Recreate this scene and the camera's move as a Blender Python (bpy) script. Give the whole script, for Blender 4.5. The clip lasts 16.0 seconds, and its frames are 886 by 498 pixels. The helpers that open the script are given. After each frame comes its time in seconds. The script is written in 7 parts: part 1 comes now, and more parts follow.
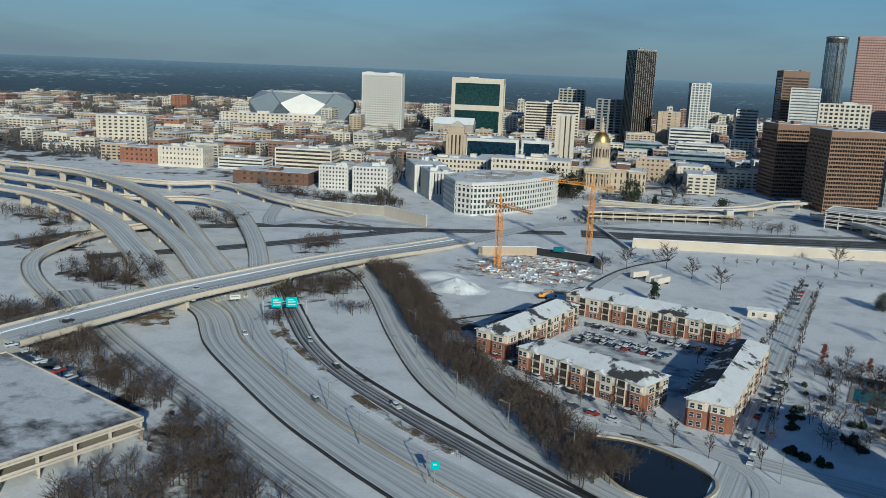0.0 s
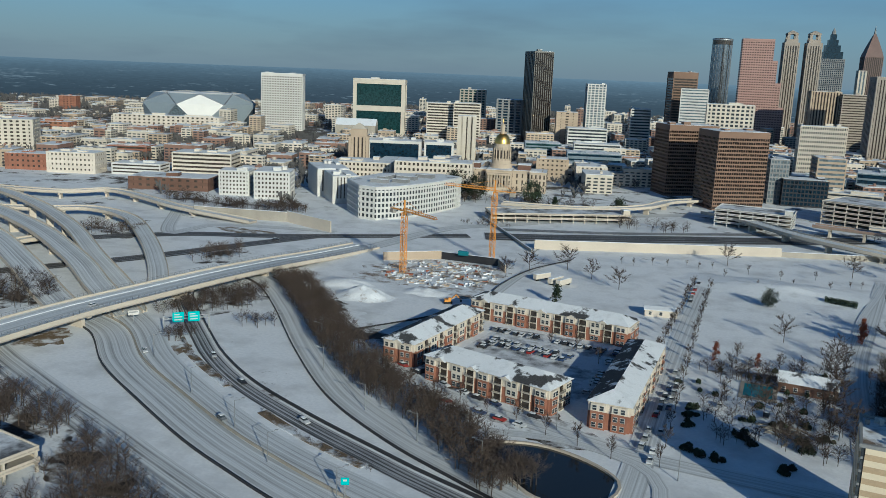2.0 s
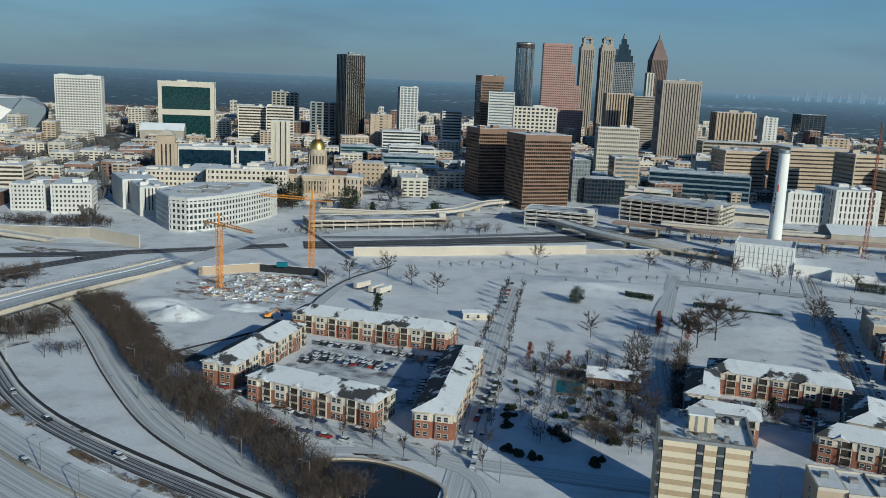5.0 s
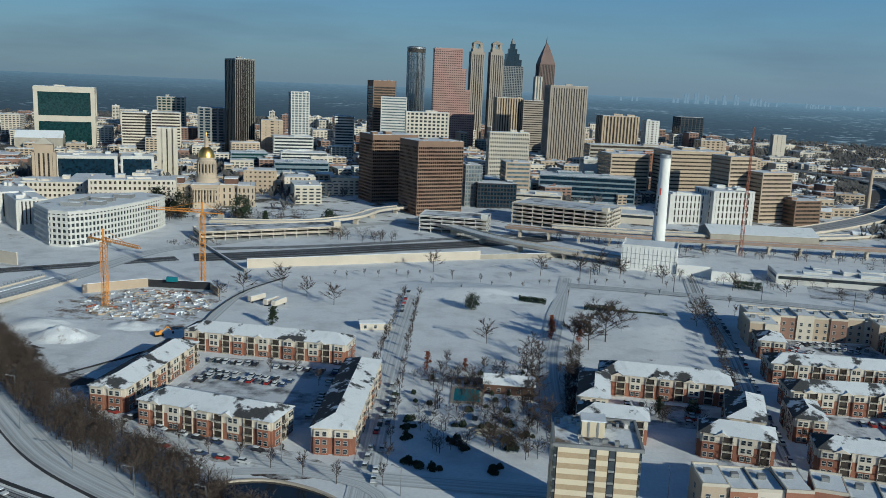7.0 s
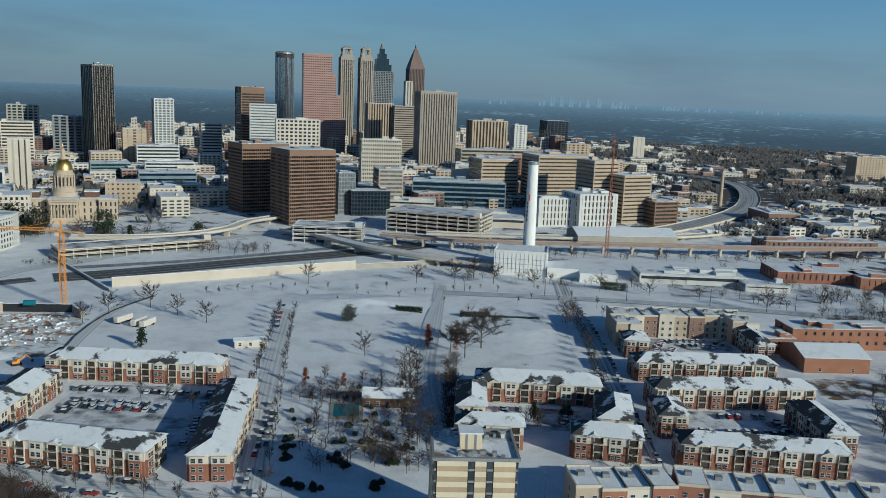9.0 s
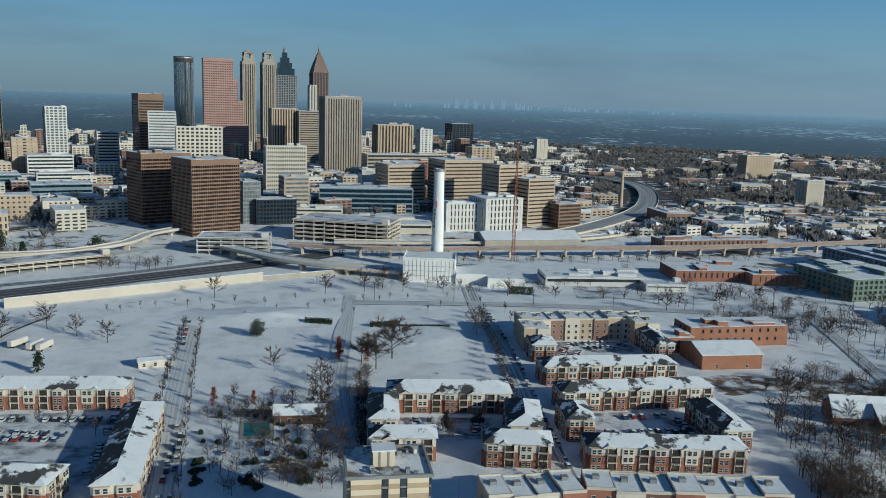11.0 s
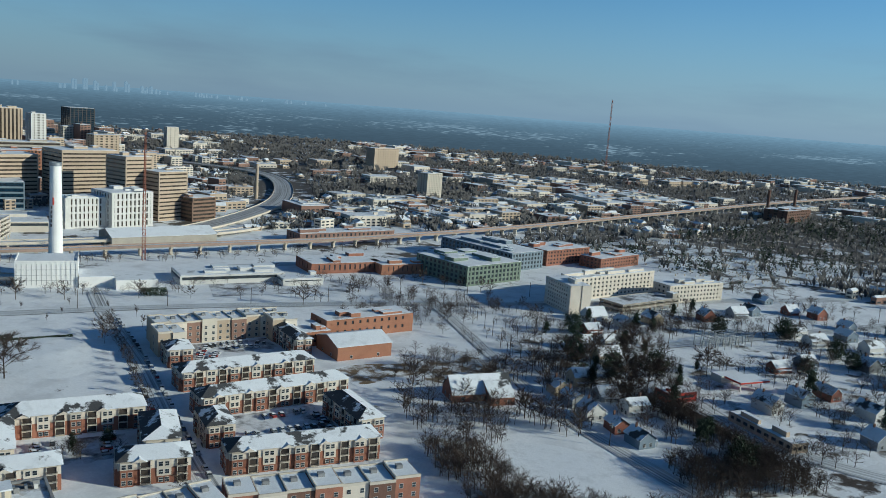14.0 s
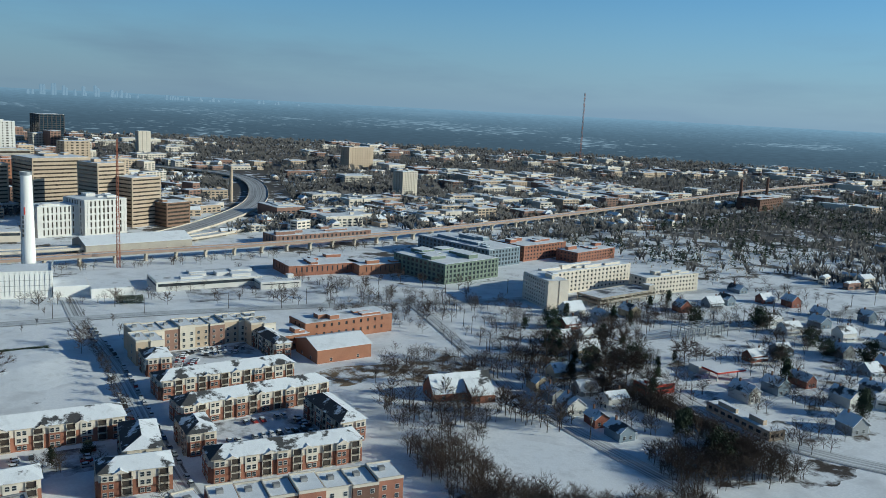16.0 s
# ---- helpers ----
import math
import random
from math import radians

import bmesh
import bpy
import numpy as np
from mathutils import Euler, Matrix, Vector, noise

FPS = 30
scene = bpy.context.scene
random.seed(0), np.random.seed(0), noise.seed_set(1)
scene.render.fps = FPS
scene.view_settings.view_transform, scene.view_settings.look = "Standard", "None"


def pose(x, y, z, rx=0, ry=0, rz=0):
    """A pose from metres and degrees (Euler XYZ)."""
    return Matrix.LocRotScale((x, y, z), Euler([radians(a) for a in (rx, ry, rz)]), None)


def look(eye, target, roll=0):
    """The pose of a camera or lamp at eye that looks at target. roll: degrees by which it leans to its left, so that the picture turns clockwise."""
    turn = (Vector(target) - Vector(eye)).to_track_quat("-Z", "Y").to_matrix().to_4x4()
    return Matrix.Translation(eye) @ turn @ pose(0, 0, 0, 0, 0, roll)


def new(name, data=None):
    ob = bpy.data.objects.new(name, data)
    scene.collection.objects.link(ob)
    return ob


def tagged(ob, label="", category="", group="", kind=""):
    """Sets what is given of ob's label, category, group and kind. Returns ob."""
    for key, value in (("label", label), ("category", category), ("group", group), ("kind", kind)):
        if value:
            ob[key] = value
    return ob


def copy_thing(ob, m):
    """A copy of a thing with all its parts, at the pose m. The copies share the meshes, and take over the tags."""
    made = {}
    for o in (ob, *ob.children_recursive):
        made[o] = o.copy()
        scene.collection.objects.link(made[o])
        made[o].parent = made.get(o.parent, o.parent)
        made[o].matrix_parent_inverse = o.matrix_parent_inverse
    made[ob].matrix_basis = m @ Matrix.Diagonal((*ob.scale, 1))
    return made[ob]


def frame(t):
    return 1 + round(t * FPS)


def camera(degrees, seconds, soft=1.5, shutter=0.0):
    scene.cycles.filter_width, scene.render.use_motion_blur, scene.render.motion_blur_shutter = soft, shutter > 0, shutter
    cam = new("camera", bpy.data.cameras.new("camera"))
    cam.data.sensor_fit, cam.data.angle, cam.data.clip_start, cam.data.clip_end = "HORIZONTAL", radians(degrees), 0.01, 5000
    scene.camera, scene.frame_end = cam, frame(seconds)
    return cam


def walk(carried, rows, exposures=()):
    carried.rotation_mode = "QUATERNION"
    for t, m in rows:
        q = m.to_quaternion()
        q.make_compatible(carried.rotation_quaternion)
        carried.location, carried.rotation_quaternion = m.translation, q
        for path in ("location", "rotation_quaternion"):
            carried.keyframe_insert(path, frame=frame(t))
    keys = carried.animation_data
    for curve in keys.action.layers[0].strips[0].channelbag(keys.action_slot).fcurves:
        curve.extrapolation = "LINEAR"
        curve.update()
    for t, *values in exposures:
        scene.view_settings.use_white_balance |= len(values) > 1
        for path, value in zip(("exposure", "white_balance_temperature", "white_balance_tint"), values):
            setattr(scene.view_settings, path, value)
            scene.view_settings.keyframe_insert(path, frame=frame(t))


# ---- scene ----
# ---------------------------------------------------------------- camera and its walk
cam = camera(55.12, 16.0, soft=0.8)
# seconds, place, yaw, pitch, roll: a drone that climbs almost straight up and pans to the right
PATH = [
    (0.0, -0.74, 2.17, 105.53, 29.06, -11.93, -2.19),
    (0.5, -0.72, 2.02, 106.81, 26.99, -11.88, -2.23),
    (1.0, -0.68, 1.87, 108.00, 25.46, -11.89, -2.26),
    (1.5, -0.64, 1.73, 109.11, 24.39, -11.88, -2.21),
    (2.0, -0.60, 1.59, 110.15, 22.53, -11.83, -2.23),
    (2.5, -0.55, 1.46, 111.15, 20.68, -11.81, -2.27),
    (3.0, -0.50, 1.32, 112.13, 18.73, -11.75, -2.30),
    (3.5, -0.44, 1.18, 113.08, 16.58, -11.69, -2.35),
    (4.0, -0.38, 1.03, 114.02, 14.20, -11.62, -2.35),
    (6.5, -0.06, 0.19, 118.94, 4.96, -11.05, -2.37),
    (7.0, 0.00, 0.00, 120.00, 3.03, -10.97, -2.35),
    (7.5, 0.06, -0.20, 121.09, 0.93, -10.85, -2.35),
    (8.0, 0.12, -0.41, 122.20, -1.79, -10.69, -2.31),
    (10.5, 0.37, -1.59, 128.08, -9.54, -10.14, -1.88),
    (11.0, 0.40, -1.84, 129.26, -11.83, -10.12, -1.76),
    (11.5, 0.43, -2.10, 130.43, -15.23, -10.07, -1.68),
    (11.7, 0.44, -2.20, 130.88, -16.60, -10.06, -1.55),
    (12.0, 0.45, -2.36, 131.56, -18.90, -10.04, -0.40),
    (12.5, 0.47, -2.62, 132.64, -23.52, -9.94, -0.37),
    (13.0, 0.48, -2.88, 133.66, -28.00, -9.88, -0.33),
    (13.5, 0.48, -3.13, 134.60, -32.54, -9.76, -0.09),
    (13.7, 0.48, -3.23, 134.94, -34.45, -9.80, -0.40),
    (13.8, 0.47, -3.28, 135.10, -35.25, -9.80, -0.90),
    (13.9, 0.47, -3.33, 135.27, -35.62, -9.76, -2.55),
    (14.0, 0.47, -3.38, 135.44, -35.88, -9.68, -4.29),
    (14.5, 0.45, -3.62, 136.16, -36.32, -9.73, -4.32),
    (15.0, 0.42, -3.85, 136.74, -36.86, -9.75, -3.11),
    (15.5, 0.39, -4.06, 137.15, -37.24, -9.83, -1.98),
    (16.0, 0.34, -4.26, 137.37, -37.64, -9.83, -2.93),
]
walk(cam, [(t, pose(x, y, z, 90 + p, r, w)) for t, x, y, z, w, p, r in PATH], exposures=((0.0, -0.15, 5570, -4), (8.0, -0.21, 5460, -5), (12.5, -0.10, 5450, -5), (16.0, 0.06, 5450, -6)))

# ---------------------------------------------------------------- world, sun
SUN_ELEV, SUN_X, SUN_Y = 19.0, 0.70, -0.71
world = bpy.data.worlds.new("winter_sky")
scene.world = world
world.use_nodes = True
wn = world.node_tree.nodes
sky = wn.new("ShaderNodeTexSky")
sky.sky_type, sky.sun_disc = "NISHITA", False
sky.sun_elevation = radians(SUN_ELEV)
sky.sun_rotation = math.atan2(SUN_X, SUN_Y)
sky.altitude, sky.air_density, sky.dust_density, sky.ozone_density = 300, 1.0, 0.4, 5.4
wn["Background"].inputs["Strength"].default_value = 0.075
# a thin band of city smog lies all round the horizon under the clear sky
wl = world.node_tree.links
coord, split, height, smog = (wn.new("ShaderNode" + k) for k in ("TexCoord", "SeparateXYZ", "MapRange", "Mix"))
smog.data_type, height.interpolation_type = "RGBA", "SMOOTHSTEP"
wl.new(coord.outputs["Generated"], split.inputs[0])
wl.new(split.outputs[2], height.inputs["Value"])
height.inputs["From Min"].default_value, height.inputs["From Max"].default_value = -0.02, 0.16
height.inputs["To Min"].default_value = 0.30
wl.new(height.outputs[0], smog.inputs["Factor"])
[i for i in smog.inputs if i.name == "A" and i.type == "RGBA"][0].default_value = (2.5, 3.3, 4.5, 1)
wl.new(sky.outputs[0], [i for i in smog.inputs if i.name == "B" and i.type == "RGBA"][0])
# low sunlit haze makes the sky brighter the nearer one looks to the sun
toward, glow, gain = (wn.new("ShaderNode" + k) for k in ("VectorMath", "MapRange", "VectorMath"))
toward.operation, gain.operation = "DOT_PRODUCT", "SCALE"
wl.new(coord.outputs["Generated"], toward.inputs[0])
toward.inputs[1].default_value = (SUN_X, SUN_Y, 0)
wl.new(toward.outputs["Value"], glow.inputs["Value"])
for key, val in zip(("From Min", "From Max", "To Min", "To Max"), (-0.9, 0.1, 0.93, 1.42)):
    glow.inputs[key].default_value = val
# thin drifts of smoke and cloud lie low over the town
drift, band, veil, veiled = (wn.new("ShaderNode" + k) for k in ("TexNoise", "MapRange", "Math", "Mix"))
stretch = wn.new("ShaderNodeVectorMath")
stretch.operation = "MULTIPLY"
stretch.inputs[1].default_value = (2.2, 2.2, 13.0)
wl.new(coord.outputs["Generated"], stretch.inputs[0])
wl.new(stretch.outputs[0], drift.inputs["Vector"])
drift.inputs["Scale"].default_value, drift.inputs["Detail"].default_value, drift.inputs["Roughness"].default_value = 1.0, 5.0, 0.55
patches = wn.new("ShaderNodeMapRange")
wl.new(drift.outputs["Fac"], patches.inputs["Value"])
patches.inputs["From Min"].default_value, patches.inputs["From Max"].default_value = 0.47, 0.68
band.interpolation_type = "SMOOTHSTEP"
wl.new(split.outputs[2], band.inputs["Value"])
for key, val in zip(("From Min", "From Max", "To Min", "To Max"), (0.03, 0.14, 0.55, 0.0)):
    band.inputs[key].default_value = val
veil.operation = "MULTIPLY"
wl.new(patches.outputs[0], veil.inputs[0])
wl.new(band.outputs[0], veil.inputs[1])
veiled.data_type = "RGBA"
wl.new(veil.outputs[0], veiled.inputs["Factor"])
wl.new([o for o in smog.outputs if o.type == "RGBA"][0], [i for i in veiled.inputs if i.name == "A" and i.type == "RGBA"][0])
[i for i in veiled.inputs if i.name == "B" and i.type == "RGBA"][0].default_value = (1.9, 2.35, 3.2, 1)
wl.new([o for o in veiled.outputs if o.type == "RGBA"][0], gain.inputs[0])
zenith, both = wn.new("ShaderNodeMapRange"), wn.new("ShaderNodeMath")
wl.new(split.outputs[2], zenith.inputs["Value"])
for key, val in zip(("From Min", "From Max", "To Min", "To Max"), (0.25, 0.8, 1.0, 0.5)):
    zenith.inputs[key].default_value = val
both.operation = "MULTIPLY"
wl.new(glow.outputs[0], both.inputs[0])
wl.new(zenith.outputs[0], both.inputs[1])
wl.new(both.outputs[0], gain.inputs["Scale"])
wl.new(gain.outputs[0], wn["Background"].inputs["Color"])
sun = new("sun", bpy.data.lights.new("sun", "SUN"))
sun.data.energy, sun.data.angle, sun.data.color = 4.4, radians(0.5), (1.0, 0.86, 0.68)
flat = math.hypot(SUN_X, SUN_Y)
sun.matrix_world = look((0, 0, 0), (-SUN_X, -SUN_Y, -flat * math.tan(radians(SUN_ELEV))))
sun.location = (300, -300, 400)

# ---------------------------------------------------------------- materials
def nodes_of(name):
    m = bpy.data.materials.new(name)
    m.use_nodes = True
    return m, m.node_tree.nodes, m.node_tree.links, m.node_tree.nodes["Principled BSDF"]


def where(n, l, scale):
    g = n.new("ShaderNodeNewGeometry")
    k = n.new("ShaderNodeVectorMath")
    k.operation = "SCALE"
    k.inputs["Scale"].default_value = scale
    l.new(g.outputs["Position"], k.inputs[0])
    return k.outputs[0]


def noise_of(n, l, scale, detail=4.0, rough=0.6):
    t = n.new("ShaderNodeTexNoise")
    t.inputs["Scale"].default_value = 1.0
    t.inputs["Detail"].default_value = detail
    t.inputs["Roughness"].default_value = rough
    l.new(where(n, l, scale), t.inputs["Vector"])
    return t.outputs["Fac"]


def step_of(n, l, src, lo, hi, a=0.0, b=1.0):
    r = n.new("ShaderNodeMapRange")
    for key, val in zip(("From Min", "From Max", "To Min", "To Max"), (lo, hi, a, b)):
        r.inputs[key].default_value = val
    l.new(src, r.inputs["Value"])
    return r.outputs[0]


def mix_of(n, l, fac, a, b):
    x = n.new("ShaderNodeMix")
    x.data_type = "RGBA"
    if isinstance(fac, float):
        x.inputs["Factor"].default_value = fac
    else:
        l.new(fac, x.inputs["Factor"])
    for key, val in (("A", a), ("B", b)):
        s = [i for i in x.inputs if i.name == key and i.type == "RGBA"][0]
        if isinstance(val, tuple):
            s.default_value = (*val, 1)
        else:
            l.new(val, s)
    return [o for o in x.outputs if o.type == "RGBA"][0]


def math_of(n, l, op, a, b=0.0):
    x = n.new("ShaderNodeMath")
    x.operation = op
    for i, val in enumerate((a, b)):
        if isinstance(val, (int, float)):
            x.inputs[i].default_value = val
        else:
            l.new(val, x.inputs[i])
    return x.outputs[0]


def bump_of(n, l, p, src, dist, strength=0.5):
    b = n.new("ShaderNodeBump")
    b.inputs["Strength"].default_value, b.inputs["Distance"].default_value = strength, dist
    l.new(src, b.inputs["Height"])
    l.new(b.outputs[0], p.inputs["Normal"])


def paint(name, col, col2=None, rough=0.8, scale=0.5, metal=0.0, bump=0.0, rand=0.0, spec=0.3):
    """A dull surface with variation at two scales; rand: how far each object differs."""
    m, n, l, p = nodes_of(name)
    col2 = col2 or tuple(c * 0.72 for c in col)
    big = noise_of(n, l, scale * 0.15, 3)
    fine = noise_of(n, l, scale * 3.0, 5)
    f = math_of(n, l, "ADD", math_of(n, l, "MULTIPLY", big, 0.6), math_of(n, l, "MULTIPLY", fine, 0.4))
    c = mix_of(n, l, step_of(n, l, f, 0.38, 0.66), col, col2)
    if rand:
        info = n.new("ShaderNodeObjectInfo")
        hsv = n.new("ShaderNodeHueSaturation")
        l.new(step_of(n, l, info.outputs["Random"], 0, 1, 1 - rand, 1 + rand), hsv.inputs["Value"])
        l.new(c, hsv.inputs["Color"])
        c = hsv.outputs[0]
    l.new(c, p.inputs["Base Color"])
    p.inputs["Roughness"].default_value, p.inputs["Metallic"].default_value = rough, metal
    p.inputs["Specular IOR Level"].default_value = spec
    if bump:
        bump_of(n, l, p, fine, bump)
    return m


def snow_over(name, under, lo, hi, scale, snow=(0.80, 0.82, 0.85), fine_scale=2.0, rough=0.75):
    """Snow lying over another surface, with bare patches where the wind or the thaw took it."""
    m, n, l, p = nodes_of(name)
    big, fine = noise_of(n, l, scale, 5, 0.62), noise_of(n, l, fine_scale, 5)
    drift = noise_of(n, l, scale * 8 if scale < 0.05 else scale * 3, 6, 0.7)
    trodden = mix_of(n, l, step_of(n, l, drift, 0.52, 0.66), snow, tuple(c * 0.74 for c in snow))
    tint = mix_of(n, l, step_of(n, l, fine, 0.3, 0.7), trodden, tuple(c * 0.84 for c in snow))
    base = mix_of(n, l, step_of(n, l, fine, 0.35, 0.65), under, tuple(c * 0.6 for c in under))
    l.new(mix_of(n, l, step_of(n, l, big, lo, hi), base, tint), p.inputs["Base Color"])
    p.inputs["Roughness"].default_value = rough
    p.inputs["Specular IOR Level"].default_value = 0.2
    bump_of(n, l, p, math_of(n, l, "ADD", big, math_of(n, l, "MULTIPLY", drift, 0.8)), 0.7, 0.5)
    return m


def road_mat(name, lanes, bare, asphalt=(0.055, 0.055, 0.06), snow=(0.75, 0.77, 0.79)):
    """Packed snow with wheel tracks along each lane; bare: how much of the asphalt shows."""
    m, n, l, p = nodes_of(name)
    uv = n.new("ShaderNodeUVMap")
    sep = n.new("ShaderNodeSeparateXYZ")
    l.new(uv.outputs[0], sep.inputs[0])
    wob = math_of(n, l, "MULTIPLY", math_of(n, l, "SUBTRACT", noise_of(n, l, 0.03, 3), 0.5), 0.06)
    u = math_of(n, l, "ADD", sep.outputs[0], wob)
    join = n.new("ShaderNodeCombineXYZ")
    l.new(math_of(n, l, "MULTIPLY", u, lanes * 4.5), join.inputs[0])
    l.new(math_of(n, l, "MULTIPLY", sep.outputs[1], 0.12), join.inputs[1])
    streak = n.new("ShaderNodeTexNoise")
    streak.inputs["Scale"].default_value, streak.inputs["Detail"].default_value, streak.inputs["Roughness"].default_value = 1.0, 4.0, 0.65
    l.new(join.outputs[0], streak.inputs["Vector"])
    patch = noise_of(n, l, 0.05, 5)
    f = math_of(n, l, "MULTIPLY", step_of(n, l, streak.outputs["Fac"], 0.42, 0.62), step_of(n, l, patch, 0.25, 0.75, bare * 0.7, bare * 1.5))
    fine = noise_of(n, l, 1.3, 4)
    white = mix_of(n, l, fine, snow, tuple(c * 0.8 for c in snow))
    mixf = n.new("ShaderNodeClamp")
    l.new(f, mixf.inputs[0])
    l.new(mix_of(n, l, mixf.outputs[0], white, asphalt), p.inputs["Base Color"])
    p.inputs["Roughness"].default_value = 0.7
    return m


def glass_mat(name, col, rough=0.12, metal=0.0):
    m, n, l, p = nodes_of(name)
    c = mix_of(n, l, step_of(n, l, noise_of(n, l, 0.35, 2), 0.4, 0.62), col, tuple(x * 0.5 for x in col))
    l.new(c, p.inputs["Base Color"])
    p.inputs["Roughness"].default_value, p.inputs["Metallic"].default_value = rough, metal
    p.inputs["Specular IOR Level"].default_value = 0.6
    return m


SNOW = snow_over("snow_ground", (0.20, 0.16, 0.11), 0.26, 0.36, 0.02)
SNOW_DIRTY = snow_over("snow_rubble", (0.24, 0.185, 0.14), 0.38, 0.52, 0.12, fine_scale=0.8)
SNOW_LOT = snow_over("snow_car_park", (0.13, 0.13, 0.14), 0.36, 0.52, 0.07, (0.72, 0.74, 0.78))
SNOW_ROOF = snow_over("snow_flat_roof", (0.20, 0.20, 0.20), 0.30, 0.40, 0.05)
SNOW_PURE = snow_over("snow_clean", (0.5, 0.5, 0.5), 0.05, 0.12, 0.05)
SHINGLE_SNOW = snow_over("snowy_shingle", (0.085, 0.085, 0.088), 0.415, 0.46, 0.085, fine_scale=3.0)
# west slopes: thinner snow on bare shingle, plus their shade put into the colour
SHINGLE_BARE_SHADE = snow_over("bare_shaded_shingle", (0.06, 0.063, 0.068), 0.54, 0.60, 0.16, fine_scale=3.0)
YARD = snow_over("yard_floor", (0.10, 0.085, 0.07), 0.36, 0.46, 0.06, fine_scale=0.7)
WOODS_FLOOR = snow_over("woodland_floor", (0.075, 0.06, 0.05), 0.43, 0.53, 0.06, fine_scale=0.7)
BARE_EARTH = snow_over("frozen_grass", (0.22, 0.16, 0.10), 0.45, 0.60, 0.15)
ROAD3 = road_mat("packed_snow_road", 3, 0.48)
ROAD2 = road_mat("packed_snow_ramp", 2, 0.42)
ROAD_GREY = road_mat("salted_motorway", 4, 0.95, (0.15, 0.145, 0.14), (0.52, 0.52, 0.53))
ROAD_DARK = road_mat("bare_motorway", 3, 4.0, (0.06, 0.058, 0.056), (0.35, 0.35, 0.36))
RAIL = paint("weathered_girder", (0.35, 0.25, 0.20), None, 0.8, 0.5)
ROAD_WET = road_mat("wet_road", 2, 1.5, (0.05, 0.05, 0.052), (0.58, 0.59, 0.61))
STREET = road_mat("snowy_street", 2, 0.42)
STREET_EAST = road_mat("trodden_street", 2, 0.75)
BRICK = paint("red_brick", (0.31, 0.14, 0.09), (0.21, 0.095, 0.065), 0.85, 1.0, rand=0.12)
BRICK_OR = paint("orange_brick", (0.34, 0.165, 0.10), (0.26, 0.12, 0.075), 0.85, 0.6)
BRICK_DARK = paint("brown_brick", (0.16, 0.09, 0.065), None, 0.85, 0.6, rand=0.15)
CREAM = paint("cream_siding", (0.64, 0.57, 0.48), (0.54, 0.48, 0.40), 0.7, 0.8, rand=0.06)
TAN = paint("tan_stone", (0.47, 0.37, 0.275), (0.39, 0.305, 0.22), 0.8, 0.5, rand=0.08)
PALE = paint("pale_stone", (0.58, 0.52, 0.43), (0.48, 0.43, 0.36), 0.8, 0.4, rand=0.06)
FRESH_WHITE = paint("fresh_white_paint", (0.80, 0.78, 0.74), (0.72, 0.70, 0.67), 0.6, 0.3)
WHITE = paint("white_panel", (0.62, 0.60, 0.56), (0.52, 0.50, 0.47), 0.6, 0.4)
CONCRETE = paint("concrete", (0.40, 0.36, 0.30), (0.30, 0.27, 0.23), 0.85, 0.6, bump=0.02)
# paler, warmer copy of CONCRETE with a sunlit look put into its colour
CONCRETE_LIT = paint("lit_concrete", (0.56, 0.49, 0.40), (0.47, 0.41, 0.34), 0.85, 0.5)
GREY = paint("grey_panel", (0.26, 0.26, 0.26), None, 0.7, 0.5, rand=0.1)
DARK_METAL = paint("dark_metal", (0.045, 0.045, 0.05), None, 0.5, 1.0, 0.3)
STEEL = paint("galvanised_steel", (0.38, 0.39, 0.40), None, 0.45, 1.0, 0.7)
PINK = paint("pink_granite", (0.42, 0.26, 0.225), (0.36, 0.22, 0.19), 0.6, 0.3)
TAUPE = paint("taupe_stone", (0.36, 0.31, 0.265), (0.30, 0.26, 0.22), 0.75, 0.3)
FIN_DARK = paint("dark_bronze_fin", (0.17, 0.165, 0.15), (0.13, 0.125, 0.115), 0.5, 0.3)
ROSE_DARK = paint("dark_rose_granite", (0.19, 0.125, 0.11), (0.15, 0.10, 0.09), 0.6, 0.3)
BRICK_FAR = paint("weathered_brick", (0.27, 0.165, 0.125), (0.20, 0.12, 0.095), 0.85, 0.4)
BROWN = paint("brown_precast", (0.235, 0.15, 0.105), (0.19, 0.12, 0.085), 0.8, 0.4)
GREEN_PANEL = paint("green_panel", (0.17, 0.21, 0.165), (0.13, 0.17, 0.13), 0.7, 0.5)
BLUEGREY = paint("blue_grey_siding", (0.20, 0.25, 0.29), None, 0.7, 0.5)
RUST = paint("rusty_steel", (0.28, 0.10, 0.06), None, 0.7, 0.5)
ORANGE = paint("crane_orange", (0.70, 0.30, 0.05), (0.60, 0.24, 0.04), 0.5, 1.0)
RED = paint("red_paint", (0.50, 0.06, 0.04), None, 0.5, 1.0)
GOLD = paint("gold_leaf", (0.85, 0.56, 0.18), (0.75, 0.46, 0.13), 0.38, 0.6, 1.0)
SIGN_GREEN = paint("sign_green", (0.01, 0.46, 0.46), (0.01, 0.40, 0.40), 0.5, 1.0)
POOL = paint("pool_water", (0.03, 0.20, 0.24), None, 0.15, 0.3)
POND = paint("pond_water", (0.012, 0.014, 0.016), (0.02, 0.022, 0.022), 0.08, 0.2, spec=0.5)
GLASS = glass_mat("dark_window_glass", (0.05, 0.06, 0.07))
GLASS_BROWN = glass_mat("bronze_window_glass", (0.075, 0.062, 0.052))
GLASS_BRONZE = glass_mat("dark_bronze_glass", (0.026, 0.018, 0.014))
GLASS_ROSE = glass_mat("rose_window_glass", (0.15, 0.095, 0.082))
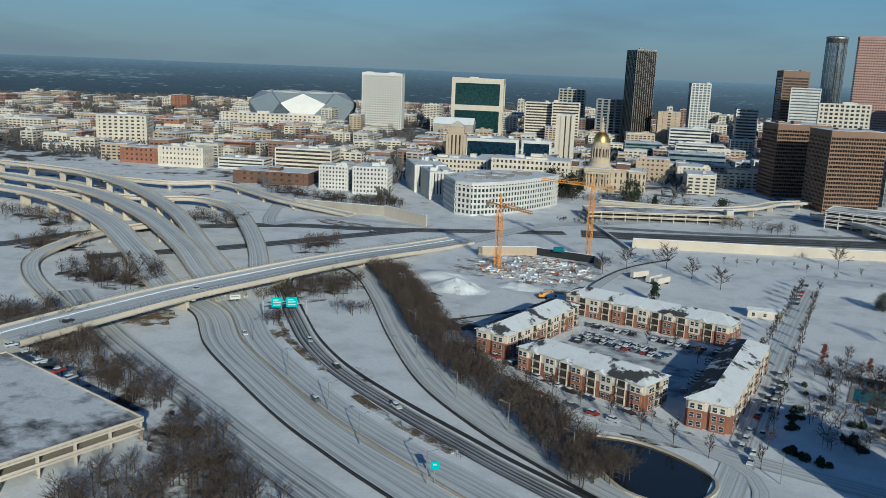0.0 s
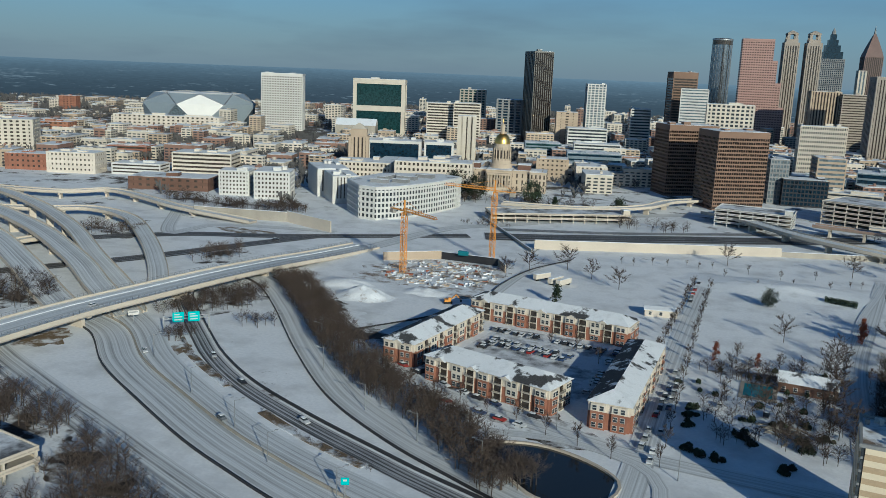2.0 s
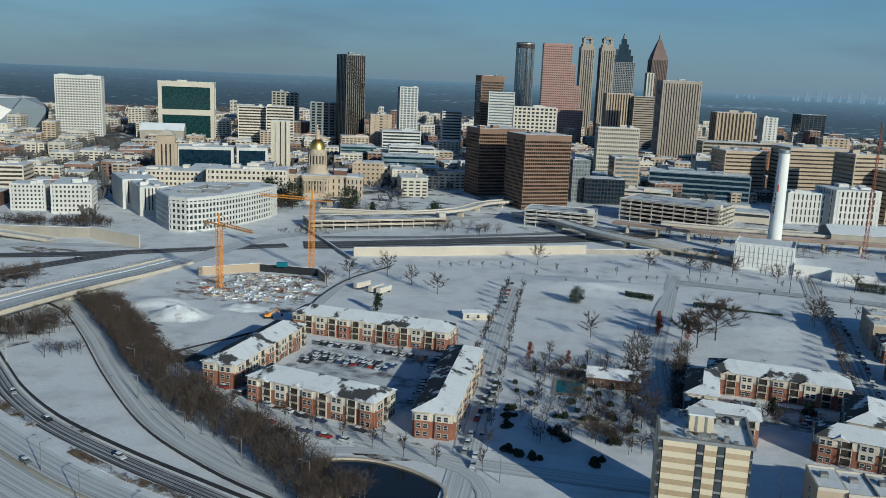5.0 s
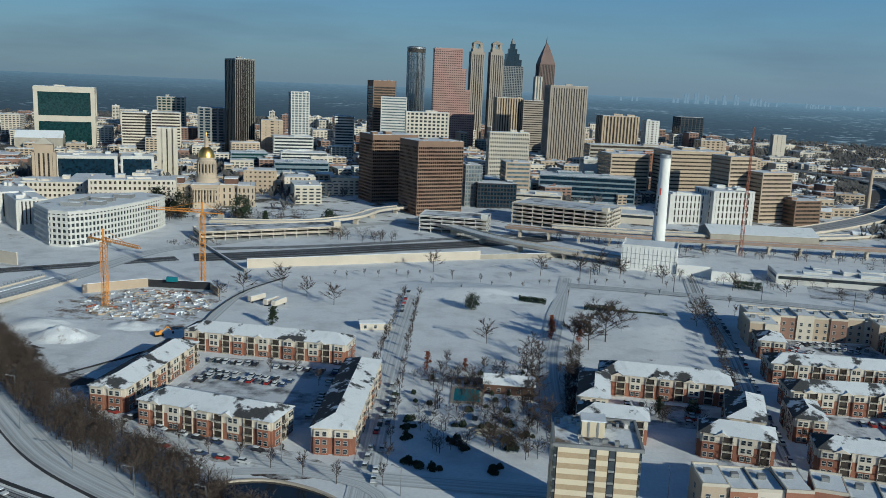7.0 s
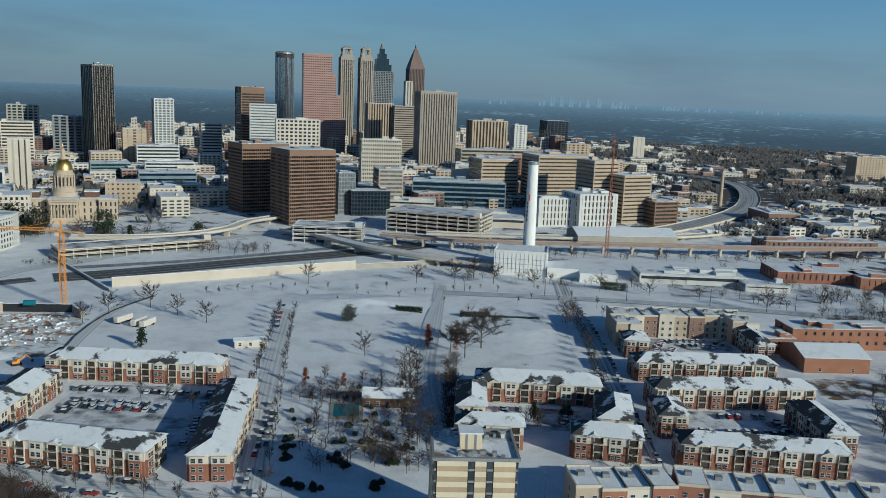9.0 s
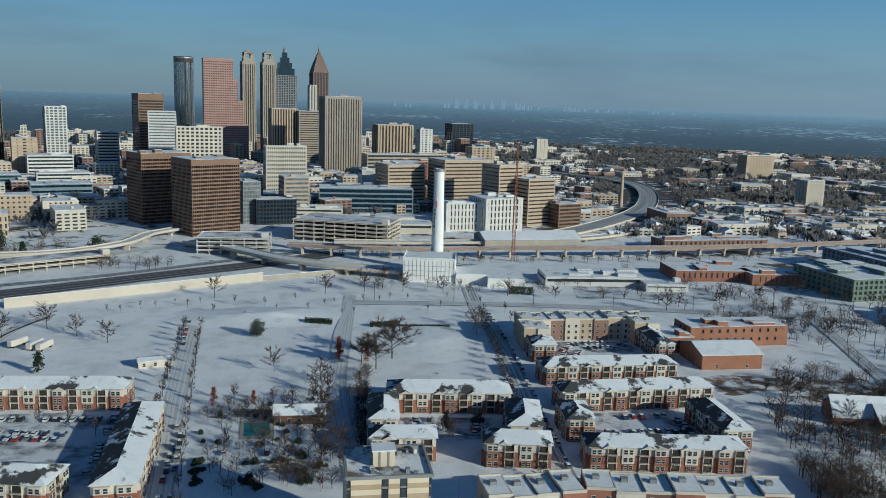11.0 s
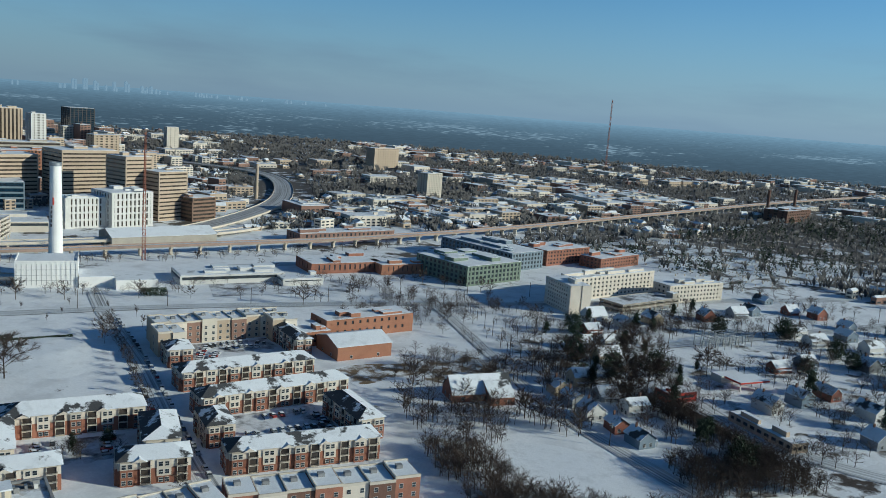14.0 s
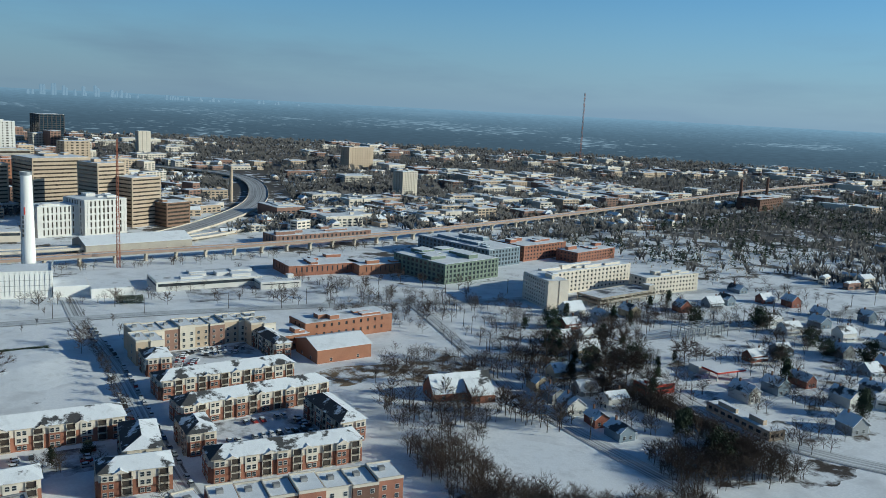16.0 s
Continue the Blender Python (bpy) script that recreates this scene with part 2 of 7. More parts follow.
GLASS_BLUE = glass_mat("blue_curtain_glass", (0.012, 0.032, 0.055), 0.08)
GLASS_GREEN = glass_mat("green_curtain_glass", (0.018, 0.055, 0.058), 0.08)
GLASS_GREY = glass_mat("grey_curtain_glass", (0.16, 0.20, 0.23), 0.1)
GLASS_STEEL = glass_mat("silver_mirror_glass", (0.34, 0.37, 0.40), 0.12, 0.85)
ETFE = paint("pale_roof_membrane", (0.34, 0.39, 0.43), (0.28, 0.33, 0.37), 0.35, 0.1, 0.2)
BARK = paint("winter_bark", (0.085, 0.066, 0.053), (0.055, 0.043, 0.036), 0.95, 1.0, rand=0.2)
# greyer and paler than TWIG: distance haze put into the far trees' colour
TWIG_HAZED = paint("hazed_far_twigs", (0.135, 0.128, 0.125), (0.09, 0.088, 0.088), 0.95, 0.02)
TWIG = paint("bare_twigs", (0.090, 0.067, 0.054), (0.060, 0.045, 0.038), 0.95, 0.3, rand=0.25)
RUSSET = paint("russet_leaves", (0.26, 0.075, 0.035), (0.17, 0.05, 0.03), 0.9, 0.8, rand=0.15)
NEEDLE = paint("evergreen_needles", (0.035, 0.05, 0.028), (0.022, 0.032, 0.02), 0.9, 0.8, rand=0.2)
RUBBER = paint("tyre_rubber", (0.02, 0.02, 0.02), None, 0.8, 2.0)


def car_paint():
    m, n, l, p = nodes_of("car_paint")
    info = n.new("ShaderNodeObjectInfo")
    r = n.new("ShaderNodeValToRGB")
    r.color_ramp.interpolation = "CONSTANT"
    shades = ((0.0, (0.55, 0.56, 0.58)), (0.28, (0.03, 0.03, 0.035)), (0.5, (0.18, 0.19, 0.2)), (0.68, (0.35, 0.36, 0.38)), (0.84, (0.30, 0.03, 0.025)), (0.91, (0.04, 0.07, 0.16)))
    while len(r.color_ramp.elements) < len(shades):
        r.color_ramp.elements.new(0.5)
    for e, (at, c) in zip(r.color_ramp.elements, shades):
        e.position, e.color = at, (*c, 1)
    l.new(info.outputs["Random"], r.inputs[0])
    l.new(r.outputs[0], p.inputs["Base Color"])
    p.inputs["Roughness"].default_value = 0.35
    return m


CAR = car_paint()


# ---------------------------------------------------------------- building kit
class Geo:
    """Plain lists of corners, faces and material slots."""

    def __init__(self):
        self.v, self.f, self.m = [], [], []

    def face(self, pts, m=0):
        k = len(self.v)
        self.v += [tuple(p) for p in pts]
        self.f.append(tuple(range(k, k + len(pts))))
        self.m.append(m)

    def box(self, x0, x1, y0, y1, z0, z1, m=0):
        k = len(self.v)
        self.v += [(x0, y0, z0), (x1, y0, z0), (x1, y1, z0), (x0, y1, z0), (x0, y0, z1), (x1, y0, z1), (x1, y1, z1), (x0, y1, z1)]
        for q in ((3, 2, 1, 0), (4, 5, 6, 7), (0, 1, 5, 4), (1, 2, 6, 5), (2, 3, 7, 6), (3, 0, 4, 7)):
            self.f.append(tuple(k + i for i in q))
            self.m.append(m)
        return self

    def prism(self, pts, z0, z1, m=0, top=None):
        k, n = len(self.v), len(pts)
        self.v += [(x, y, z0) for x, y in pts] + [(x, y, z1) for x, y in pts]
        for i in range(n):
            j = (i + 1) % n
            self.f.append((k + i, k + j, k + n + j, k + n + i))
            self.m.append(m)
        self.f.append(tuple(range(k + n, k + 2 * n)))
        self.m.append(m if top is None else top)
        self.f.append(tuple(range(k + n - 1, k - 1, -1)))
        self.m.append(m)
        return self

    def lathe(self, x, y, prof, n=16, m=0, phase=0.0):
        k = len(self.v)
        for r, z in prof:
            self.v += [(x + r * math.cos(i * math.tau / n + phase), y + r * math.sin(i * math.tau / n + phase), z) for i in range(n)]
        for a in range(len(prof) - 1):
            for i in range(n):
                j = (i + 1) % n
                self.f.append((k + a * n + i, k + a * n + j, k + (a + 1) * n + j, k + (a + 1) * n + i))
                self.m.append(m)
        self.f.append(tuple(k + (len(prof) - 1) * n + i for i in range(n)))
        self.m.append(m)
        return self

    def beam(self, a, b, w, m=0, h=None):
        a, b = Vector(a), Vector(b)
        d = (b - a).normalized()
        s = d.cross(Vector((0, 0, 1)) if abs(d.z) < 0.95 else Vector((1, 0, 0))).normalized() * w / 2
        u = s.cross(d).normalized() * (h or w) / 2
        k = len(self.v)
        for p in (a, b):
            self.v += [tuple(p - s - u), tuple(p + s - u), tuple(p + s + u), tuple(p - s + u)]
        for q in ((0, 1, 5, 4), (1, 2, 6, 5), (2, 3, 7, 6), (3, 0, 4, 7), (3, 2, 1, 0), (4, 5, 6, 7)):
            self.f.append(tuple(k + i for i in q))
            self.m.append(m)
        return self

    def mesh(self, name, mats):
        me = bpy.data.meshes.new(name)
        me.from_pydata(self.v, [], self.f)
        for mt in mats if isinstance(mats, (list, tuple)) else [mats]:
            me.materials.append(mt)
        me.polygons.foreach_set("material_index", self.m)
        me.update()
        return me


def B(*a):
    return Geo().box(*a)


def part(name, geo, mats, parent=None, label="", at=None, rz=0.0):
    """One mesh as a part of parent (or as a thing of its own)."""
    ob = new(name, geo.mesh(name, mats) if isinstance(geo, Geo) else geo)
    if parent:
        ob.parent = parent
    if at:
        ob.location = at
    if rz:
        ob.rotation_euler = (0, 0, rz)
    return tagged(ob, label) if label else ob


def thing(name, label, category, x=0.0, y=0.0, z=0.0, turn=0.0, group="", kind=""):
    ob = new(name)
    ob.empty_display_size = 1.0
    ob.matrix_basis = pose(x, y, z, 0, 0, turn)
    return tagged(ob, label, category, group, kind)


def facade(root, W, D, h, wall, glass, storeys, nf, ns, style="grid", sp=0.42, pf=0.4, z0=0.0, top=1.2, snow=True, e=0.45):
    """Glazed core, a spandrel slab at each storey, piers along each side and a snowed-in roof."""
    part("glazing", B(e, W - e, e, D - e, z0, z0 + h - 0.3), glass, root)
    fh = (h - top) / max(storeys, 1)
    if style != "vertical":
        slab = B(0, W, 0, D, 0, fh * sp).mesh("spandrel", wall)
        for k in range(storeys):
            part("spandrel", slab, None, root, at=(0, 0, z0 + k * fh))
    else:
        part("plinth", B(0, W, 0, D, z0, z0 + min(5.0, fh * 1.2)), wall, root)
    part("parapet", B(0, W, 0, D, z0 + h - top, z0 + h), wall, root)
    # piers stand on the front and on the side that the park looks at
    m0 = root.matrix_basis
    left = (m0.to_3x3() @ Vector((1, 0, 0))).dot(m0.translation) > 0
    out = -0.12 if style == "vertical" else 0.06
    if style != "band":
        for n, length, side in ((nf, W, 0), (ns, D, 1)):
            if n < 1:
                continue
            pw = length / n * pf
            mesh = (B(-pw / 2, pw / 2, out, e + 0.2, 0, h - top + 0.05) if side == 0 else B(out, e + 0.2, -pw / 2, pw / 2, 0, h - top + 0.05)).mesh("pier", wall)
            far = (B(-pw / 2, pw / 2, -e - 0.2, -out, 0, h - top + 0.05) if side == 0 else B(-e - 0.2, -out, -pw / 2, pw / 2, 0, h - top + 0.05)).mesh("pier", wall)
            for i in range(n + 1):
                s = min(max(i * length / n, pw / 2 + 0.08), length - pw / 2 - 0.08)
                if side == 0:
                    part("pier", mesh, None, root, at=(s, 0, z0))
                else:
                    part("pier", mesh if left else far, None, root, at=(0 if left else W, s, z0))
    else:
        for i in range(4):
            part("corner_pier", B(-0.05, 1.1, -0.05, 1.1, z0, z0 + h - 0.2), wall, root, at=((W - 1.05) * (i % 2), (D - 1.05) * (i // 2), 0))
    if snow:
        part("roof", B(0.5, W - 0.5, 0.5, D - 0.5, z0 + h, z0 + h + 0.2), SNOW_ROOF, root, "flat roof under snow")


def roof_units(root, W, D, h, rng, n=3, mat=None):
    for _ in range(n):
        w, d, t = rng.uniform(0.08, 0.25) * W, rng.uniform(0.1, 0.3) * D, rng.uniform(1.2, 3.2)
        x, y = rng.uniform(1, W - w - 1), rng.uniform(1, D - d - 1)
        g = B(x, x + w, y, y + d, h + 0.2, h + t, 0)
        g.box(x - 0.1, x + w + 0.1, y - 0.1, y + d + 0.1, h + t, h + t + 0.2, 1)
        part("roof_unit", g, [mat or GREY, SNOW_PURE], root)


def block(name, label, x, y, W, D, h, turn, wall, glass, storeys, nf, ns, style="grid", category="office building", units=2, group="", **more):
    root = thing(name, label, category, x, y, 0, turn, group)
    if math.hypot(x, y) > 1250:
        nf, ns = max(1, int(nf * 0.65)), max(1, int(ns * 0.5))
    facade(root, W, D, h, wall, glass, storeys, nf, ns, style, **more)
    if units:
        roof_units(root, W, D, h, random.Random(int(abs(x) * 7 + y)), units, wall)
    return root


def spline(pts, step=6.0):
    """Points of a smooth curve through pts, about step metres apart."""
    P = [Vector(p) for p in pts]
    P = [2 * P[0] - P[1]] + P + [2 * P[-1] - P[-2]]
    out = []
    for i in range(1, len(P) - 2):
        a, b, c, d = P[i - 1:i + 3]
        n = max(2, int((c - b).length / step))
        for k in range(n):
            t = k / n
            out.append(0.5 * ((2 * b) + (c - a) * t + (2 * a - 5 * b + 4 * c - d) * t * t + (3 * b - a - 3 * c + d) * t ** 3))
    out.append(P[-2])
    return out


def sides(line, off):
    """The line moved off metres to its right."""
    out = []
    for i, p in enumerate(line):
        d = line[min(i + 1, len(line) - 1)] - line[max(i - 1, 0)]
        d.z = 0
        d.normalize()
        out.append(p + Vector((d.y, -d.x, 0)) * off)
    return out


def ribbon_mesh(name, line, width, mat, z=0.0):
    a, b = sides(line, -width / 2), sides(line, width / 2)
    v, f, uvs, run = [], [], [], 0.0
    for i in range(len(line)):
        v += [(a[i].x, a[i].y, a[i].z + z), (b[i].x, b[i].y, b[i].z + z)]
        if i:
            f.append((2 * i - 2, 2 * i - 1, 2 * i + 1, 2 * i))
    me = bpy.data.meshes.new(name)
    me.from_pydata(v, [], f)
    layer = me.uv_layers.new(name="UVMap")
    for poly in me.polygons:
        for li, vi in zip(poly.loop_indices, poly.vertices):
            layer.data[li].uv = (vi % 2, (vi // 2) * 0.1)
    me.materials.append(mat)
    return me


def wall_along(geo, line, off, z0, z1, w, m=0):
    a, b = sides(line, off - w / 2), sides(line, off + w / 2)
    k = len(geo.v)
    for p, q in zip(a, b):
        geo.v += [(p.x, p.y, p.z + z0), (q.x, q.y, q.z + z0), (q.x, q.y, q.z + z1), (p.x, p.y, p.z + z1)]
    for i in range(len(line) - 1):
        o, r = k + 4 * i, k + 4 * i + 4
        for s in range(4):
            geo.f.append((o + s, o + (s + 1) % 4, r + (s + 1) % 4, r + s))
            geo.m.append(m)
    for o, q in ((k, (3, 2, 1, 0)), (k + 4 * (len(line) - 1), (0, 1, 2, 3))):
        geo.f.append(tuple(o + s for s in q))
        geo.m.append(m)


# ---------------------------------------------------------------- ground and distance
def ground_mat():
    m, n, l, p = nodes_of("snowy_land")
    g = n.new("ShaderNodeNewGeometry")
    flatten = n.new("ShaderNodeVectorMath")
    flatten.operation = "MULTIPLY"
    flatten.inputs[1].default_value = (1, 1, 0)
    l.new(g.outputs["Position"], flatten.inputs[0])
    far = n.new("ShaderNodeVectorMath")
    far.operation = "LENGTH"
    l.new(flatten.outputs[0], far.inputs[0])
    town = step_of(n, l, far.outputs["Value"], 520, 1150)
    big, mid, fine = noise_of(n, l, 0.006, 4), noise_of(n, l, 0.035, 6, 0.7), noise_of(n, l, 0.8, 5)
    drift = noise_of(n, l, 0.06, 5)
    cover = math_of(n, l, "ADD", mid, math_of(n, l, "MULTIPLY", math_of(n, l, "SUBTRACT", big, 0.5), 0.5))
    edge = math_of(n, l, "SUBTRACT", cover, step_of(n, l, town, 0, 1, 0.27, 0.57))
    snow = mix_of(n, l, step_of(n, l, fine, 0.3, 0.7), (0.82, 0.83, 0.85), (0.70, 0.72, 0.75))
    trod = mix_of(n, l, step_of(n, l, drift, 0.47, 0.70), snow, (0.58, 0.59, 0.61))
    earth = mix_of(n, l, step_of(n, l, fine, 0.3, 0.7), (0.12, 0.105, 0.09), (0.07, 0.063, 0.057))
    l.new(mix_of(n, l, step_of(n, l, edge, -0.02, 0.05), earth, trod), p.inputs["Base Color"])
    p.inputs["Roughness"].default_value = 0.8
    p.inputs["Specular IOR Level"].default_value = 0.2
    bump_of(n, l, p, drift, 0.8, 0.5)
    return m


def disc(name, rings, mat, n=96):
    g = Geo()
    g.v.append((0, 0, 0))
    for r, z in rings:
        g.v += [(r * math.cos(i * math.tau / n), r * math.sin(i * math.tau / n), z) for i in range(n)]
    for i in range(n):
        g.f.append((0, 1 + i, 1 + (i + 1) % n))
        g.m.append(0)
    for k in range(len(rings) - 1):
        for i in range(n):
            j = (i + 1) % n
            g.f.append((1 + k * n + i, 1 + (k + 1) * n + i, 1 + (k + 1) * n + j, 1 + k * n + j))
            g.m.append(0)
    return part(name, g, mat)


tagged(disc("ground", ((60, 0), (200, 0), (500, 0), (1000, 0), (1800, 0), (2600, 0)), ground_mat()),
       "snow-covered land with bare patches reaching to the woods", "ground", kind="structure")


# distance haze is painted in: emission turns paler and bluer up to the horizon
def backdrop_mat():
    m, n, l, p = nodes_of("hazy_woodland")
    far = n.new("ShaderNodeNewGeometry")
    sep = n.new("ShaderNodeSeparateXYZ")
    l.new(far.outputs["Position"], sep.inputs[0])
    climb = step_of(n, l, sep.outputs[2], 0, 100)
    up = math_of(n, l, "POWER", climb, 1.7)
    # painted haze glows stronger towards the east, like the sky behind it
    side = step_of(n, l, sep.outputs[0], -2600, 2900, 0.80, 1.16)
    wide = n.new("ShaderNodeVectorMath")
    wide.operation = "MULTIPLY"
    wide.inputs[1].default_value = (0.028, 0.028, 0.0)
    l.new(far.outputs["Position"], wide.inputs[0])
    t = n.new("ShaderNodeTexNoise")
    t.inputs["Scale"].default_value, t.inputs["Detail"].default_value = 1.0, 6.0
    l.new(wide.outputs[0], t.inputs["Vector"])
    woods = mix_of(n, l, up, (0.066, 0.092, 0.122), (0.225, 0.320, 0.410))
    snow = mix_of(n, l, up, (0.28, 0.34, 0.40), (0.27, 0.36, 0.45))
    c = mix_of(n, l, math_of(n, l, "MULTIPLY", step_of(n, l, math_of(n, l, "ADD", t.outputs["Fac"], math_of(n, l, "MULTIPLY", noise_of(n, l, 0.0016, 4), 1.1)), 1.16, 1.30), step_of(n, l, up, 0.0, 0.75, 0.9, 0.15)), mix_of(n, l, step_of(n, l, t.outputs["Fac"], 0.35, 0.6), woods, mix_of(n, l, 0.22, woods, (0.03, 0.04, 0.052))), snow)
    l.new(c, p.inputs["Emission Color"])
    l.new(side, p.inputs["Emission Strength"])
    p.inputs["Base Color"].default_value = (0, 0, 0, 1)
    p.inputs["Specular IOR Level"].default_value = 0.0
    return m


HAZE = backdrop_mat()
# unlit towers given emission: the pale haze in front of them is painted on
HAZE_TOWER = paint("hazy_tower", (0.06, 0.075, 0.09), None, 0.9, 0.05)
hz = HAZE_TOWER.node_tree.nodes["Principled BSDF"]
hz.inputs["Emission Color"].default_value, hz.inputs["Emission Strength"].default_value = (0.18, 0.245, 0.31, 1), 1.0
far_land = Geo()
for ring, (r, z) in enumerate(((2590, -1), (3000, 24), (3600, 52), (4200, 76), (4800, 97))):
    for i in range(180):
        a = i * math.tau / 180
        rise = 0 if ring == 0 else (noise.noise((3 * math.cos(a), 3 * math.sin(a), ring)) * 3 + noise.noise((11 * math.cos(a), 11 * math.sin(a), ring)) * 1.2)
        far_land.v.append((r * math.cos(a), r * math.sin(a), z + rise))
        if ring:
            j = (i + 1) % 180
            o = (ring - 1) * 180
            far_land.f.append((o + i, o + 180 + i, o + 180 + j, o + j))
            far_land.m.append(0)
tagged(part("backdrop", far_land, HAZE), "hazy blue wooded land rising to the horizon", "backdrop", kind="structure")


# ---------------------------------------------------------------- roads
LAYER = [0.04]


def road(name, label, pts, width, mat, z=None):
    LAYER[0] += 0.012
    line = spline([(*p, 0) if len(p) == 2 else p for p in pts])
    ob = new(name, ribbon_mesh(name, line, width, mat, LAYER[0] if z is None else z))
    return tagged(ob, label, "road", kind="structure"), line


def barrier(name, label, line, off, h=0.9, w=0.45, mat=None, category="barrier"):
    g = Geo()
    wall_along(g, line, off, 0, h, w)
    return tagged(part(name, g, mat or CONCRETE), label, category, kind="structure")


def viaduct(name, label, pts, width, mat, pier_step=6, from_h=3.0, rail=None):
    """A raised road: deck, road surface, two parapets and a pier under every few metres."""
    line = spline(pts)
    root = thing(name, label, "viaduct", kind="structure")
    g = Geo()
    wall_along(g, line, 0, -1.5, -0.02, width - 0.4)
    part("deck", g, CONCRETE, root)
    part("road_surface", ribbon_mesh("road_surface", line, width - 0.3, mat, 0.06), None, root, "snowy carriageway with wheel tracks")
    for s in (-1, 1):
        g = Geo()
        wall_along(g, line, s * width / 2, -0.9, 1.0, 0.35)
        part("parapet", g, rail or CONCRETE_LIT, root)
    for i in range(pier_step // 2, len(line) - 2, pier_step):
        p = line[i]
        if p.z < from_h:
            continue
        d = (line[i + 1] - line[i - 1]).normalized()
        q = Geo().box(-width * 0.22, width * 0.22, -0.9, 0.9, -0.3, p.z - 2.6)
        q.prism([(-width * 0.22, -1.0), (width * 0.22, -1.0), (width * 0.42, -1.0 + 0.01), (width * 0.42, 1.0), (-width * 0.42, 1.0), (-width * 0.42, -0.99)], p.z - 2.6, p.z - 1.45)
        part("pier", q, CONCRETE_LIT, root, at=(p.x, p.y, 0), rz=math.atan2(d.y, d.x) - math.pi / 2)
    return root, line


# motorway carriageways, from the bridge to the lower bend
_, h1 = road("road_1", "motorway carriageway under packed snow with wheel tracks", ((-290, 275), (-255, 262), (-222, 235), (-190, 216), (-155, 197), (-130, 186), (-107, 177), (-70, 165), (0, 152)), 13, ROAD3)
_, h2 = road("road_2", "motorway carriageway under packed snow beside the median", ((-300, 305), (-249, 275), (-216, 247), (-184, 226), (-144, 204), (-117, 193), (-98, 187), (-60, 175), (0, 163)), 13, ROAD3)
_, h3 = road("road_3", "wet dark slip road between snowy verges", ((-285, 352), (-262, 318), (-246, 301), (-219, 275), (-197, 255), (-170, 236), (-136, 219), (-105, 206), (-82, 197), (-40, 184), (20, 172)), 7, ROAD_WET)
_, h5 = road("road_4", "curving snowy ramp beside the wooded bank", ((-264, 374), (-238, 358), (-208, 327), (-169, 282), (-134, 246), (-102, 224), (-76, 211), (-50, 200), (0, 184)), 12, ROAD2)
_, h6 = road("road_5", "shaded frontage road of trodden snow below the motorway", ((-330, 252), (-276, 224), (-233, 205), (-186, 186), (-150, 171), (-121, 160), (-80, 146)), 13, STREET_EAST)
barrier("median_barrier", "tan concrete median barrier dusted with snow", h1, -7.3, 0.9, 0.5, CONCRETE)
# coloured dark so that the barrier itself draws the line of its shadow
barrier("edge_barrier", "roadside barrier along the motorway, dark like its shadow", h1, 7.2, 0.8, 0.5, DARK_METAL)
barrier("edge_barrier", "dark concrete barrier along the slip road", h3, -4.9, 1.0, 0.5, DARK_METAL)
barrier("roadside_fence", "low dark fence along the snowy ramp", h5, 7.0, 1.1, 0.12, DARK_METAL, "fence")
for off, a, b in ((-11.5, 12, 24), (-11, 27, 36), (-10.5, 41, 47)):
    seg = h2[a:b]
    g = Geo()
    wall_along(g, seg, off, 0, 0.25, 3.5)
    tagged(part("median_island", g, BARE_EARTH), "narrow planted island with bare shrubs in snow", "verge", kind="structure")
road("road_6", "wet road crossing below the ramps", ((-470, 250), (-443, 292), (-435, 342), (-404, 394), (-360, 440), (-303, 470), (-200, 540)), 14, ROAD_DARK)
road("road_7", "wet sunken motorway with bare asphalt", ((-380, 300), (-344, 358), (-325, 395), (-306, 438), (-284, 484)), 13, ROAD_DARK)
road("road_8", "snowy road along the retaining wall", ((-430, 520), (-372, 440), (-363, 478), (-303, 497), (-282, 500)), 10, ROAD2)
road("road_9", "snowy road between the government buildings", ((-250, 428), (-239, 473), (-223, 556), (-188, 601), (-120, 690), (-60, 740)), 14, STREET)
road("street_1", "snowy street lined with parked cars", ((-31, 200), (-32, 237), (-34, 290), (-36, 347), (-37, 420), (-37, 500)), 9, STREET)
road("street_2", "snowy street in the shade of trees", ((30, 200), (31, 300), (33, 366), (44, 450), (56, 540)), 8, STREET)
road("street_3", "shaded snowy street with parked cars", ((98, 190), (102, 255), (109, 312), (122, 400), (131, 495), (140, 560)), 10, STREET_EAST)
road("street_4", "snowy street in front of the brick flats", ((-140, 282), (-130, 276), (-100, 260), (-63, 250), (-34, 243), (30, 240)), 9, STREET)
road("street_5", "snowy lane round the pond", ((-96, 236), (-82, 238), (-60, 243), (-39, 240), (-27, 232), (-22, 215), (-25, 190)), 5, STREET)
road("street_6", "snowy road past the parkland", ((-160, 318), (-140, 345), (-133, 372), (-133, 457), (-120, 505)), 6, ROAD2)
road("street_7", "snowy cross street along the plant", ((56, 520), (160, 505), (260, 480), (380, 440), (520, 400), (700, 350)), 12, STREET_EAST)
road("street_8", "snowy residential street", ((340, 470), (326, 424), (294, 334), (271, 268), (262, 214), (255, 150)), 9, STREET_EAST)
road("street_9", "snowy avenue beside the substation", ((280, 335), (343, 325), (412, 318), (478, 308), (600, 292), (800, 260)), 12, STREET_EAST)
road("street_10", "snowy road past the petrol station", ((400, 300), (360, 270), (338, 223), (332, 181), (345, 140), (370, 100)), 12, STREET_EAST)
road("street_11", "snowy avenue below the railway", ((240, 610), (400, 600), (560, 600), (800, 640), (1200, 730)), 12, STREET_EAST)
